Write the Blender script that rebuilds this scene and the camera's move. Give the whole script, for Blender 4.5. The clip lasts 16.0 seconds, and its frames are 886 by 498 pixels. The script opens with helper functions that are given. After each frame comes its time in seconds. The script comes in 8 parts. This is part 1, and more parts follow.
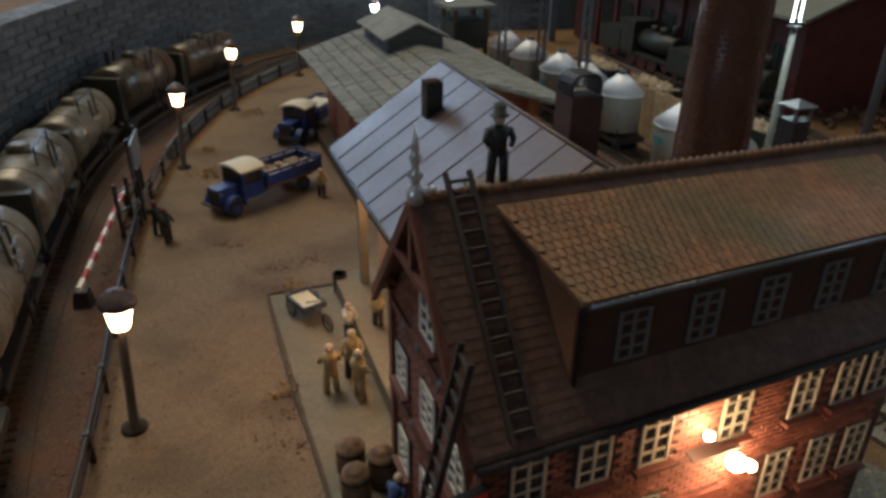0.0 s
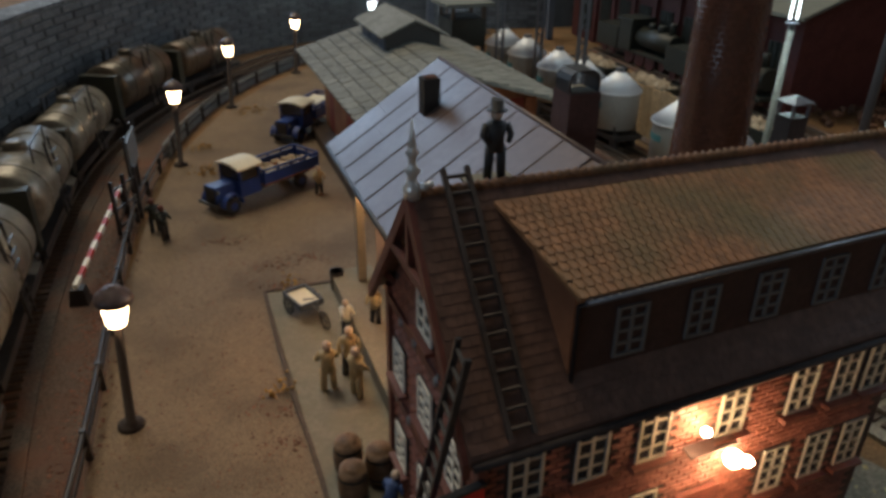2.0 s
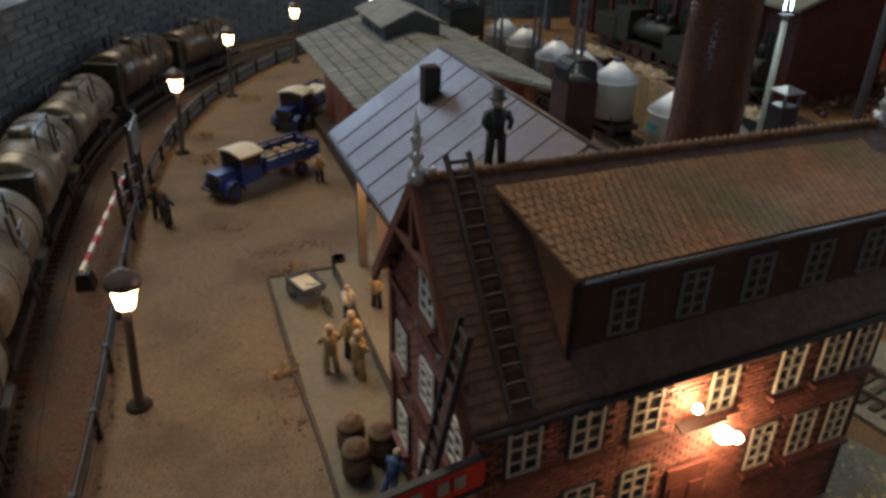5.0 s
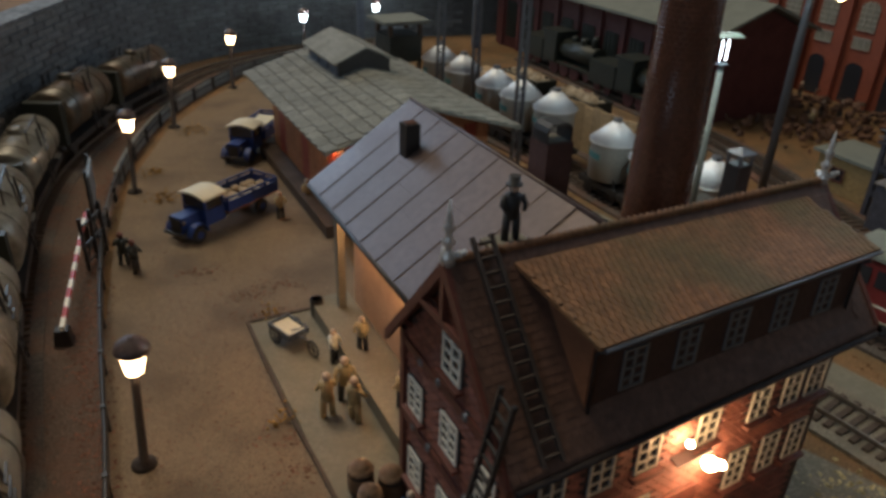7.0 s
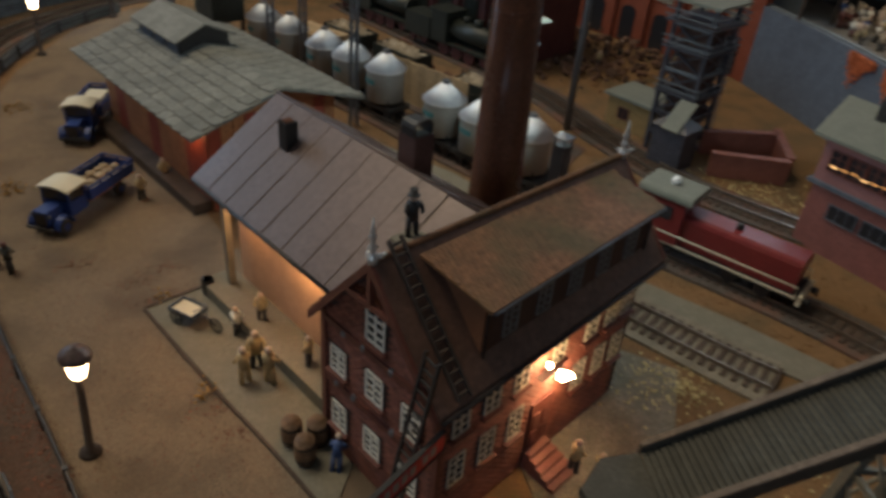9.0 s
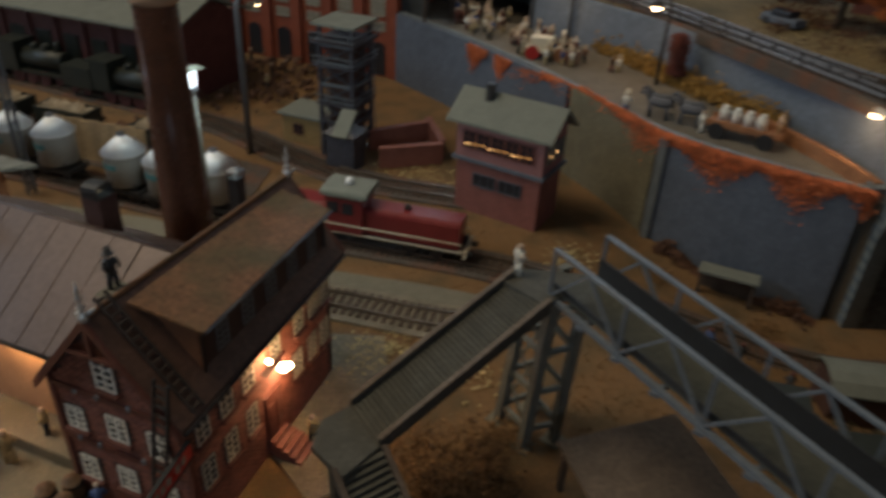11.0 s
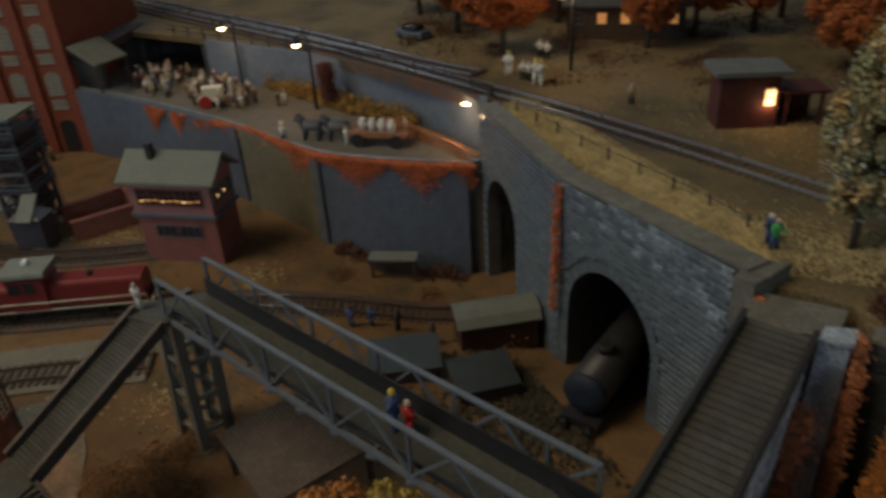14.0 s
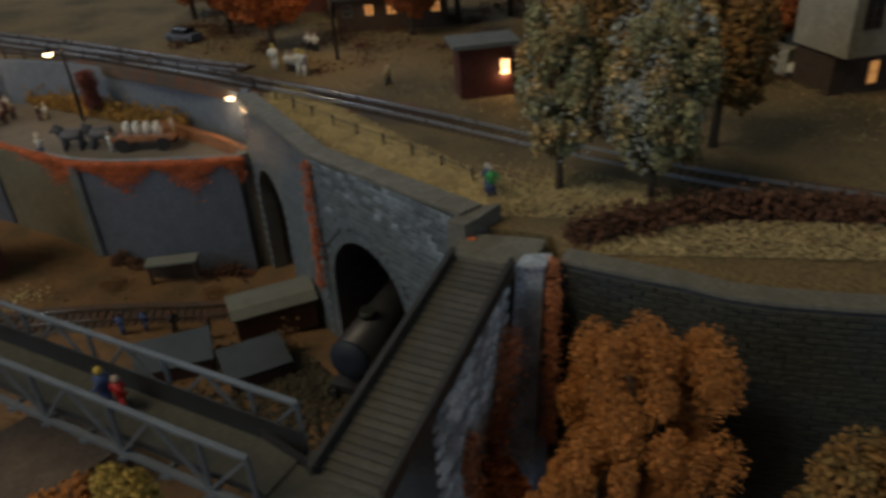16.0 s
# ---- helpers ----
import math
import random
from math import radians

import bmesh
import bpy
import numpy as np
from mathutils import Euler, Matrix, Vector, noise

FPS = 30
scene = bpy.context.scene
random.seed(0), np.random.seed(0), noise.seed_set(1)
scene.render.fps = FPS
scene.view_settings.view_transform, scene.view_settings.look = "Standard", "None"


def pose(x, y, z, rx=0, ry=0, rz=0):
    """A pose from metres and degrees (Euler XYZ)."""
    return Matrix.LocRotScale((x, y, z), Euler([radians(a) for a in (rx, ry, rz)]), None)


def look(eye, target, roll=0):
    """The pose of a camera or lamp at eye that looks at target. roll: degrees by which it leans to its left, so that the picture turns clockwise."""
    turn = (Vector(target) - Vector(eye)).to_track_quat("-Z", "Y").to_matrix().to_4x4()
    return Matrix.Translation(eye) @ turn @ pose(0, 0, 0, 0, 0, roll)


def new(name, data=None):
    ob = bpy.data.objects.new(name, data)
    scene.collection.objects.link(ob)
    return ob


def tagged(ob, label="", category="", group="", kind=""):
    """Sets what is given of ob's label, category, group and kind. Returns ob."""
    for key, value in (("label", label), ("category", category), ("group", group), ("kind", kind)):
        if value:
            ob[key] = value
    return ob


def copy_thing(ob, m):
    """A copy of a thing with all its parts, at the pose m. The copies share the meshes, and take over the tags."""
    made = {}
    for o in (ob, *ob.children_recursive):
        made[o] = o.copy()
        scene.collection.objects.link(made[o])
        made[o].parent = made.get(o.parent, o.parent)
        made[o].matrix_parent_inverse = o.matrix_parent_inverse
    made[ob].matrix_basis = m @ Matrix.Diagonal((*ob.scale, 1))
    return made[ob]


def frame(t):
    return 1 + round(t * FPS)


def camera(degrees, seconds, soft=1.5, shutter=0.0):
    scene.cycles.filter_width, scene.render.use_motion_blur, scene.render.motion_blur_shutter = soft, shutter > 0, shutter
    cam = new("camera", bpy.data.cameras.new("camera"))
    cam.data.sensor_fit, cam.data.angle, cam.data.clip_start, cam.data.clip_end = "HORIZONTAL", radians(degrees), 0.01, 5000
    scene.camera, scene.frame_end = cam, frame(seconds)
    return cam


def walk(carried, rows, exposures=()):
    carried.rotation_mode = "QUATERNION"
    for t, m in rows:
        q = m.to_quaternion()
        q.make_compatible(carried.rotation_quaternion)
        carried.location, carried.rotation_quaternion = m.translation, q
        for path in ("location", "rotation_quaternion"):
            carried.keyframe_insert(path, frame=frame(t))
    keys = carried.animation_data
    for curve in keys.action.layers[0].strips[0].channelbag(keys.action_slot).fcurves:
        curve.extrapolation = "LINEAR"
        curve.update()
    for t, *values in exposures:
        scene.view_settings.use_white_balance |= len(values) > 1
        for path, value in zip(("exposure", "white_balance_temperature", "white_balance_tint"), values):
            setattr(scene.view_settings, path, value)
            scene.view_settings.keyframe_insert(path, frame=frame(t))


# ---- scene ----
cam = camera(62.7, 16.0, soft=3.4, shutter=0.7)
PATH = [
    (0, (0.06451, -0.02040, 0.19330), (0.07913, 0.86893, -0.26373), 0.73),
    (0.5, (0.06433, -0.02029, 0.19286), (0.07991, 0.86923, -0.26375), 0.76),
    (1, (0.06433, -0.02056, 0.19279), (0.08096, 0.86865, -0.26441), 0.76),
    (1.5, (0.06450, -0.02032, 0.19254), (0.08139, 0.86845, -0.26550), 0.75),
    (2, (0.06466, -0.02028, 0.19244), (0.08243, 0.86816, -0.26621), 0.81),
    (2.5, (0.06482, -0.01988, 0.19240), (0.08309, 0.86792, -0.26746), 0.80),
    (3, (0.06447, -0.02043, 0.19237), (0.08355, 0.86717, -0.26785), 1.02),
    (3.5, (0.06439, -0.02028, 0.19251), (0.08381, 0.86665, -0.26897), 1.06),
    (6, (0.05832, -0.03351, 0.19897), (0.09080, 0.84669, -0.27452), 1.23),
    (6.5, (0.05103, -0.03460, 0.21117), (0.12010, 0.84671, -0.25628), 1.89),
    (7, (0.03240, -0.03344, 0.22080), (0.16767, 0.84002, -0.24693), 2.16),
    (7.5, (0.01654, -0.03936, 0.23100), (0.19369, 0.81885, -0.25077), 3.22),
    (8, (0.01320, -0.04693, 0.24285), (0.24901, 0.78218, -0.26407), 3.60),
    (8.2, (0.00771, -0.05013, 0.24922), (0.26746, 0.76402, -0.27011), 3.88),
    (10.3, (-0.02231, -0.08912, 0.29376), (0.53889, 0.53747, -0.24700), 4.19),
    (10.5, (-0.02046, -0.09459, 0.29560), (0.56905, 0.51130, -0.23861), 3.55),
    (11, (-0.02736, -0.12137, 0.30928), (0.63117, 0.42318, -0.21016), 3.13),
    (11.5, (-0.03493, -0.14727, 0.32516), (0.67840, 0.34186, -0.17675), 1.86),
    (12, (-0.03827, -0.16783, 0.33662), (0.72015, 0.26564, -0.15011), 0.97),
    (12.5, (-0.03269, -0.18595, 0.34112), (0.74152, 0.21555, -0.14815), 1.06),
    (13, (-0.01646, -0.21804, 0.34438), (0.74664, 0.19824, -0.14997), -0.68),
    (13.5, (-0.01287, -0.25116, 0.34803), (0.75528, 0.15336, -0.14827), -2.07),
    (14, (-0.02726, -0.26708, 0.34398), (0.76907, 0.08190, -0.15007), -3.69),
    (14.5, (-0.03240, -0.27653, 0.33821), (0.78416, 0.02061, -0.15671), -4.03),
    (15, (-0.03071, -0.28998, 0.33358), (0.80239, -0.03702, -0.15830), -3.87),
    (15.5, (-0.03022, -0.31158, 0.32392), (0.81796, -0.10449, -0.16363), -3.98),
    (16, (-0.02989, -0.33803, 0.32166), (0.82655, -0.17657, -0.16868), -4.07),
]
walk(cam, [(t, look(eye, target, roll)) for t, eye, target, roll in PATH], [(0, 0.14, 6500, 10), (8, 0.1, 6600, 10), (10.5, -0.02, 6800, 10), (11.5, -0.14, 6850, 10), (13, -0.2, 6850, 10), (16, -0.3, 6850, 10)])

# ---- light: a dim hall with a bluish window far off and a warm ceiling ----
world = bpy.data.worlds.new("hall")
scene.world = world
world.use_nodes = True
world.node_tree.nodes["Background"].inputs[0].default_value = (0.6, 0.64, 0.7, 1)
world.node_tree.nodes["Background"].inputs[1].default_value = 0.05


def area_lamp(name, eye, target, size, watts, colour):
    data = bpy.data.lights.new(name, "AREA")
    data.shape, data.size, data.size_y = "RECTANGLE", size[0], size[1]
    data.energy, data.color = watts, colour
    ob = new(name, data)
    ob.matrix_world = look(eye, target)
    return ob


# window at the far left, mirrored in the metal roof
area_lamp("hall_window", (-1.7, 3.0, 1.3), (0.15, 0.5, 0.0), (2.0, 1.0), 27.0, (0.50, 0.72, 1.0))
area_lamp("hall_window", (3.0, 1.4, 1.6), (0.4, -0.1, 0.1), (1.6, 0.8), 15.0, (0.62, 0.80, 1.0))
# added bluish fill from behind the viewpoint, to brighten the stair abutment
area_lamp("hall_window", (-2.7, -2.9, 1.4), (0.2, -0.2, 0.1), (1.6, 0.9), 14.0, (0.55, 0.75, 1.0))
area_lamp("ceiling_light", (-0.6, 1.1, 2.3), (0.2, 0.35, 0.0), (1.2, 1.2), 28.0, (1.0, 0.86, 0.64))

# ---- helpers of this scene: lengths below are in centimetres ----
S = 0.01


def mat(name, colour, rough=0.7, metal=0.0, vary=0.25, grain=6.0, bump=0.3, second=None, patch=0.8, spread=0.0, glow=0.0):
    """Procedural surface: two scales of noise over the colour (grain per cm), fine relief, and tint by object or island."""
    m = bpy.data.materials.new(name)
    m.use_nodes = True
    nodes, links = m.node_tree.nodes, m.node_tree.links
    bsdf = nodes["Principled BSDF"]
    co = nodes.new("ShaderNodeNewGeometry")
    fine = nodes.new("ShaderNodeTexNoise")
    fine.inputs["Scale"].default_value, fine.inputs["Detail"].default_value = grain / S, 5
    broad = nodes.new("ShaderNodeTexNoise")
    broad.inputs["Scale"].default_value, broad.inputs["Detail"].default_value = patch / S, 3
    for n in (fine, broad):
        links.new(co.outputs["Position"], n.inputs["Vector"])
    ramp = nodes.new("ShaderNodeValToRGB")
    lo, hi = [c * (1 - vary) for c in colour], [min(1, c * (1 + vary)) for c in colour]
    ramp.color_ramp.elements[0].position, ramp.color_ramp.elements[1].position = 0.3, 0.7
    ramp.color_ramp.elements[0].color, ramp.color_ramp.elements[1].color = (*lo, 1), (*hi, 1)
    links.new(fine.outputs["Fac"], ramp.inputs["Fac"])
    mix = nodes.new("ShaderNodeMix")
    mix.data_type = "RGBA"
    other = second or [c * (1 - 0.8 * vary) for c in colour]
    mix.inputs["B"].default_value = (*other, 1)
    band = nodes.new("ShaderNodeMapRange")
    band.inputs["From Min"].default_value, band.inputs["From Max"].default_value = 0.45, 0.68
    band.inputs["To Max"].default_value = 0.85
    links.new(broad.outputs["Fac"], band.inputs["Value"])
    links.new(band.outputs["Result"], mix.inputs["Factor"])
    links.new(ramp.outputs["Color"], mix.inputs["A"])
    last = mix.outputs["Result"]
    if spread:
        info, geo = nodes.new("ShaderNodeObjectInfo"), nodes.new("ShaderNodeNewGeometry")
        add = nodes.new("ShaderNodeMath")
        links.new(info.outputs["Random"], add.inputs[0])
        links.new(geo.outputs["Random Per Island"], add.inputs[1])
        frac = nodes.new("ShaderNodeMath")
        frac.operation = "FRACT"
        links.new(add.outputs[0], frac.inputs[0])
        val = nodes.new("ShaderNodeMapRange")
        val.inputs["To Min"].default_value, val.inputs["To Max"].default_value = 1 - spread, 1 + spread
        links.new(frac.outputs[0], val.inputs["Value"])
        hsv = nodes.new("ShaderNodeHueSaturation")
        links.new(val.outputs["Result"], hsv.inputs["Value"])
        links.new(last, hsv.inputs["Color"])
        last = hsv.outputs["Color"]
    links.new(last, bsdf.inputs["Base Color"])
    bsdf.inputs["Metallic"].default_value = metal
    rr = nodes.new("ShaderNodeMapRange")
    rr.inputs["To Min"].default_value, rr.inputs["To Max"].default_value = max(0.05, rough - 0.12), min(1, rough + 0.12)
    links.new(broad.outputs["Fac"], rr.inputs["Value"])
    links.new(rr.outputs["Result"], bsdf.inputs["Roughness"])
    if bump:
        bp = nodes.new("ShaderNodeBump")
        bp.inputs["Strength"].default_value, bp.inputs["Distance"].default_value = bump, 0.05 * S
        links.new(fine.outputs["Fac"], bp.inputs["Height"])
        links.new(bp.outputs["Normal"], bsdf.inputs["Normal"])
    if glow:
        bsdf.inputs["Emission Color"].default_value = (*colour, 1)
        bsdf.inputs["Emission Strength"].default_value = glow
    return m


def part(name, bm, material, parent=None, label=""):
    """Links a bmesh (centimetres) as one mesh object under a thing or a part."""
    mesh = bpy.data.meshes.new(name)
    bmesh.ops.scale(bm, vec=(S, S, S), verts=bm.verts)
    bm.to_mesh(mesh)
    bm.free()
    for m in material if isinstance(material, (list, tuple)) else (material,):
        mesh.materials.append(m)
    ob = new(name, mesh)
    ob.parent = parent
    if label:
        ob["label"] = label
    return ob


def thing(name, x, y, z, rz=0, label="", category="", group="", kind=""):
    ob = new(name)
    ob.empty_display_size = 0.005
    ob.matrix_basis = pose(x * S, y * S, z * S, 0, 0, rz)
    return tagged(ob, label, category, group, kind)


def at(x, y, z, rz=0, rx=0, ry=0):
    return pose(x * S, y * S, z * S, rx, ry, rz)


def whole(name, bm, material, label, category, kind="", group=""):
    """A thing or piece of the setting that is one mesh."""
    return tagged(part(name, bm, material), label, category, group, kind)


def B():
    return bmesh.new()


def hexa(bm, pts, slot=0):
    """A solid from eight corners: four below, four above, each going round."""
    v = [bm.verts.new(p) for p in pts]
    for q in ((3, 2, 1, 0), (4, 5, 6, 7), (0, 1, 5, 4), (1, 2, 6, 5), (2, 3, 7, 6), (3, 0, 4, 7)):
        bm.faces.new([v[i] for i in q]).material_index = slot
    return bm


def box(bm, x, y, z, sx, sy, sz, rz=0.0, slot=0, taper=1.0):
    """A box by the centre of its foot and its size."""
    c, s = math.cos(radians(rz)), math.sin(radians(rz))
    pts = []
    for k, f in ((0, 1.0), (1, taper)):
        for a, b in ((-1, -1), (1, -1), (1, 1), (-1, 1)):
            p, q = a * sx / 2 * f, b * sy / 2 * f
            pts.append((x + c * p - s * q, y + s * p + c * q, z + k * sz))
    return hexa(bm, pts, slot)


def tube(bm, path, radii, seg=8, slot=0, caps=True, smooth=True):
    """A round bar along a path of points."""
    path = [Vector(p) for p in path]
    if not isinstance(radii, (list, tuple)):
        radii = [radii] * len(path)
    rings, side = [], None
    for i, p in enumerate(path):
        d = (path[min(i + 1, len(path) - 1)] - path[max(i - 1, 0)]).normalized()
        if side is None:
            side = d.cross(Vector((0, 0, 1)) if abs(d.z) < 0.9 else Vector((1, 0, 0))).normalized()
        side = (side - d * side.dot(d)).normalized()
        other = d.cross(side)
        rings.append([bm.verts.new(p + radii[i] * (math.cos(a) * side + math.sin(a) * other)) for a in [2 * math.pi * k / seg for k in range(seg)]])
    for a, b in zip(rings, rings[1:]):
        for k in range(seg):
            f = bm.faces.new((a[k], a[(k + 1) % seg], b[(k + 1) % seg], b[k]))
            f.smooth, f.material_index = smooth, slot
    if caps:
        bm.faces.new(rings[0][::-1]).material_index = slot
        bm.faces.new(rings[-1]).material_index = slot
    return bm


def prism(bm, outline, z0, z1, slot=0):
    """An upright solid over a plan outline; z1 may be a list, one height a corner."""
    n = len(outline)
    tops = z1 if isinstance(z1, (list, tuple)) else [z1] * n
    lows = z0 if isinstance(z0, (list, tuple)) else [z0] * n
    lo = [bm.verts.new((x, y, z)) for (x, y), z in zip(outline, lows)]
    hi = [bm.verts.new((x, y, z)) for (x, y), z in zip(outline, tops)]
    made = [bm.faces.new(lo[::-1]), bm.faces.new(hi)] + [bm.faces.new((lo[i], lo[(i + 1) % n], hi[(i + 1) % n], hi[i])) for i in range(n)]
    for f in made:
        f.material_index = slot
    bmesh.ops.triangulate(bm, faces=made[:2])
    bmesh.ops.recalc_face_normals(bm, faces=[f for f in bm.faces])
    return bm


def beam(bm, a, b, w, h, slot=0):
    """A bar of oblong section between two points."""
    a, b = Vector(a), Vector(b)
    d = (b - a).normalized()
    s = d.cross(Vector((0, 0, 1)))
    s = s.normalized() if s.length > 1e-4 else Vector((1, 0, 0))
    t = s.cross(d)
    pts = [p + i * s * w / 2 + j * t * h / 2 for p in (a, b) for i, j in ((-1, -1), (1, -1), (1, 1), (-1, 1))]
    return hexa(bm, pts, slot)


def blob(bm, x, y, z, r, sub=1, flat=1.0, rough=0.25, slot=0):
    made = bmesh.ops.create_icosphere(bm, subdivisions=sub, radius=r)["verts"]
    for v in made:
        k = 1 + rough * (random.random() - 0.5) * 2
        v.co = Vector((x + v.co.x * k, y + v.co.y * k, z + v.co.z * k * flat))
        for f in v.link_faces:
            f.material_index, f.smooth = slot, True
    return bm


def along(points, step):
    """Even steps along a line through plan points: x, y and heading in degrees."""
    pts = [Vector(p) for p in points]
    # a smooth line through the points
    fine = []
    for i in range(len(pts) - 1):
        p0, p1, p2, p3 = pts[max(i - 1, 0)], pts[i], pts[i + 1], pts[min(i + 2, len(pts) - 1)]
        for k in range(12):
            u = k / 12
            fine.append(0.5 * (2 * p1 + (p2 - p0) * u + (2 * p0 - 5 * p1 + 4 * p2 - p3) * u * u + (3 * p1 - p0 - 3 * p2 + p3) * u ** 3))
    fine.append(pts[-1])
    out, left = [], 0.0
    for a, b in zip(fine, fine[1:]):
        d, run = b - a, (b - a).length
        while left <= run:
            p = a + d * (left / run)
            out.append((p.x, p.y, math.degrees(math.atan2(d.y, d.x))))
            left += step
        left -= run
    return out


# ---- materials ----
SAND = mat("street_gravel", (0.19, 0.138, 0.09), 0.95, vary=0.45, grain=14, bump=0.5, second=(0.115, 0.085, 0.06), patch=0.22)
LITTER = mat("leaf_littered_earth", (0.10, 0.066, 0.048), 0.95, vary=0.5, grain=10, bump=0.7, second=(0.13, 0.06, 0.04), patch=0.4)
EARTH = mat("autumn_ground", (0.195, 0.105, 0.042), 0.95, vary=0.5, grain=12, bump=0.6, second=(0.11, 0.075, 0.035), patch=0.3)
BALLAST = mat("ballast", (0.085, 0.068, 0.056), 0.95, vary=0.6, grain=10, bump=1.0, second=(0.16, 0.07, 0.04), patch=0.4)
CONCRETE = mat("concrete_slab", (0.185, 0.168, 0.125), 0.85, vary=0.15, grain=5, bump=0.25)
BRICK = mat("red_brick", (0.235, 0.082, 0.056), 0.6, vary=0.25, grain=8, bump=0.2, spread=0.25)
MORTAR = mat("mortar", (0.065, 0.04, 0.034), 0.8, vary=0.2)
TIMBER = mat("dark_red_timber", (0.14, 0.045, 0.032), 0.5, vary=0.2, grain=5)
TILE = mat("clay_tiles", (0.215, 0.105, 0.05), 0.6, vary=0.3, grain=4, second=(0.11, 0.092, 0.045), patch=0.32, spread=0.12)
TILE_DARK = mat("dark_clay_tiles", (0.125, 0.066, 0.047), 0.55, vary=0.3, grain=4, spread=0.1)
# dormer front: its shade is put into the timber colour; door canopy shares it
DORMER_WOOD = mat("shade_dark_timber", (0.062, 0.03, 0.024), 0.6, vary=0.25, grain=5)
CHEEK = mat("orange_brown_cheek", (0.26, 0.11, 0.055), 0.65, vary=0.15, grain=5)
WHITE = mat("white_window_frames", (0.22, 0.21, 0.19), 0.5, vary=0.08)
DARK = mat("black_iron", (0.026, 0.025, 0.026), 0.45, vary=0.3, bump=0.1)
STEEL = mat("grey_steel", (0.18, 0.19, 0.21), 0.42, metal=0.6, vary=0.15, bump=0.05)
METAL_ROOF = mat("purple_brown_sheet_metal", (0.122, 0.085, 0.076), 0.4, metal=0.25, vary=0.18, grain=3, bump=0.08, patch=0.3, spread=0.07)
SLATE = mat("grey_green_shingles", (0.19, 0.19, 0.165), 0.75, vary=0.25, grain=4, spread=0.14)
PLASTER = mat("peach_plaster", (0.5, 0.31, 0.19), 0.8, vary=0.12)
PALEWOOD = mat("orange_brown_planks", (0.33, 0.14, 0.06), 0.7, vary=0.3, grain=4)
REDWOOD = mat("red_planks", (0.25, 0.045, 0.025), 0.6, vary=0.2)
STACK = mat("glazed_brown_brick", (0.12, 0.05, 0.03), 0.24, vary=0.25, grain=5, bump=0.05)
SILVER = mat("silver_aluminium", (0.8, 0.81, 0.82), 0.33, metal=0.12, vary=0.1, bump=0.05)
TEAL = mat("teal_label", (0.06, 0.2, 0.22), 0.5, vary=0.1)
BLUE = mat("blue_truck_paint", (0.016, 0.045, 0.2), 0.42, vary=0.2)
CREAM = mat("cream_roof_paint", (0.66, 0.6, 0.45), 0.6, vary=0.08)
RED = mat("red_paint", (0.42, 0.022, 0.018), 0.42, vary=0.12)
LOCO_RED = mat("dark_red_loco_paint", (0.2, 0.026, 0.026), 0.35, vary=0.15)
ROOF_GREY = mat("grey_green_roof_felt", (0.175, 0.185, 0.155), 0.8, vary=0.15)
PINK_WALL = mat("dull_pink_render", (0.27, 0.12, 0.115), 0.75, vary=0.15)
STONE = mat("grey_blue_ashlar", (0.122, 0.152, 0.18), 0.2, vary=0.35, grain=6, bump=0.7, spread=0.14, second=(0.12, 0.15, 0.155), patch=0.25)
# bluish sheen of the abutment stones is put into this colour
STONE_PALE_SHEEN = mat("pale_blue_sheen_stone", (0.6, 0.68, 0.76), 0.3, vary=0.5, grain=6, bump=0.8, spread=0.5, second=(0.22, 0.25, 0.29), patch=0.7)
STONE_SMOOTH = mat("grey_render", (0.15, 0.165, 0.165), 0.55, vary=0.2, grain=4)
BLUEWALL = mat("slate_blue_render", (0.098, 0.115, 0.145), 0.7, vary=0.2, grain=3)
OLIVE = mat("olive_concrete", (0.17, 0.15, 0.095), 0.8, vary=0.2, grain=3)
ROCK = mat("dark_rubble_wall", (0.135, 0.145, 0.155), 0.8, vary=0.6, grain=2.2, bump=1.0, second=(0.065, 0.07, 0.075), patch=0.3)
PIT_WALL = mat("near_black_stone_wall", (0.045, 0.05, 0.056), 0.7, vary=0.4, grain=3, bump=0.8)
RAIL = mat("rail_steel", (0.3, 0.25, 0.2), 0.35, metal=0.8, vary=0.3)
SLEEPER = mat("brown_sleepers", (0.07, 0.045, 0.03), 0.8, vary=0.3)
BRIDGE = mat("grey_blue_bridge_paint", (0.13, 0.15, 0.17), 0.5, vary=0.2)
DECK = mat("dirt_grey_bridge_deck", (0.075, 0.074, 0.056), 0.7, vary=0.25, grain=4)
MEADOW = mat("brown_upper_meadow", (0.19, 0.135, 0.06), 0.95, vary=0.5, grain=5, bump=1.0, second=(0.085, 0.07, 0.035), patch=0.13)
PLANK = mat("grey_brown_deck_planks", (0.09, 0.086, 0.07), 0.75, vary=0.25, spread=0.12)
ASPHALT = mat("grey_road", (0.16, 0.14, 0.11), 0.85, vary=0.2)
IVY = mat("orange_red_creeper", (0.6, 0.165, 0.06), 0.9, vary=0.4, grain=8, spread=0.35)
ORANGE_LEAF = mat("orange_leaves", (0.5, 0.2, 0.05), 0.9, vary=0.35, grain=8, spread=0.4)
RUST_LEAF = mat("rust_leaves", (0.42, 0.12, 0.03), 0.9, vary=0.35, grain=8, spread=0.4)
OLIVE_LEAF = mat("olive_leaves", (0.27, 0.26, 0.13), 0.55, vary=0.45, grain=8, spread=0.7, second=(0.6, 0.37, 0.15), patch=0.5)
GRASS = mat("dry_grass", (0.52, 0.41, 0.2), 0.95, vary=0.4, grain=8, spread=0.4)
BARK = mat("bark", (0.09, 0.07, 0.05), 0.9, vary=0.3)
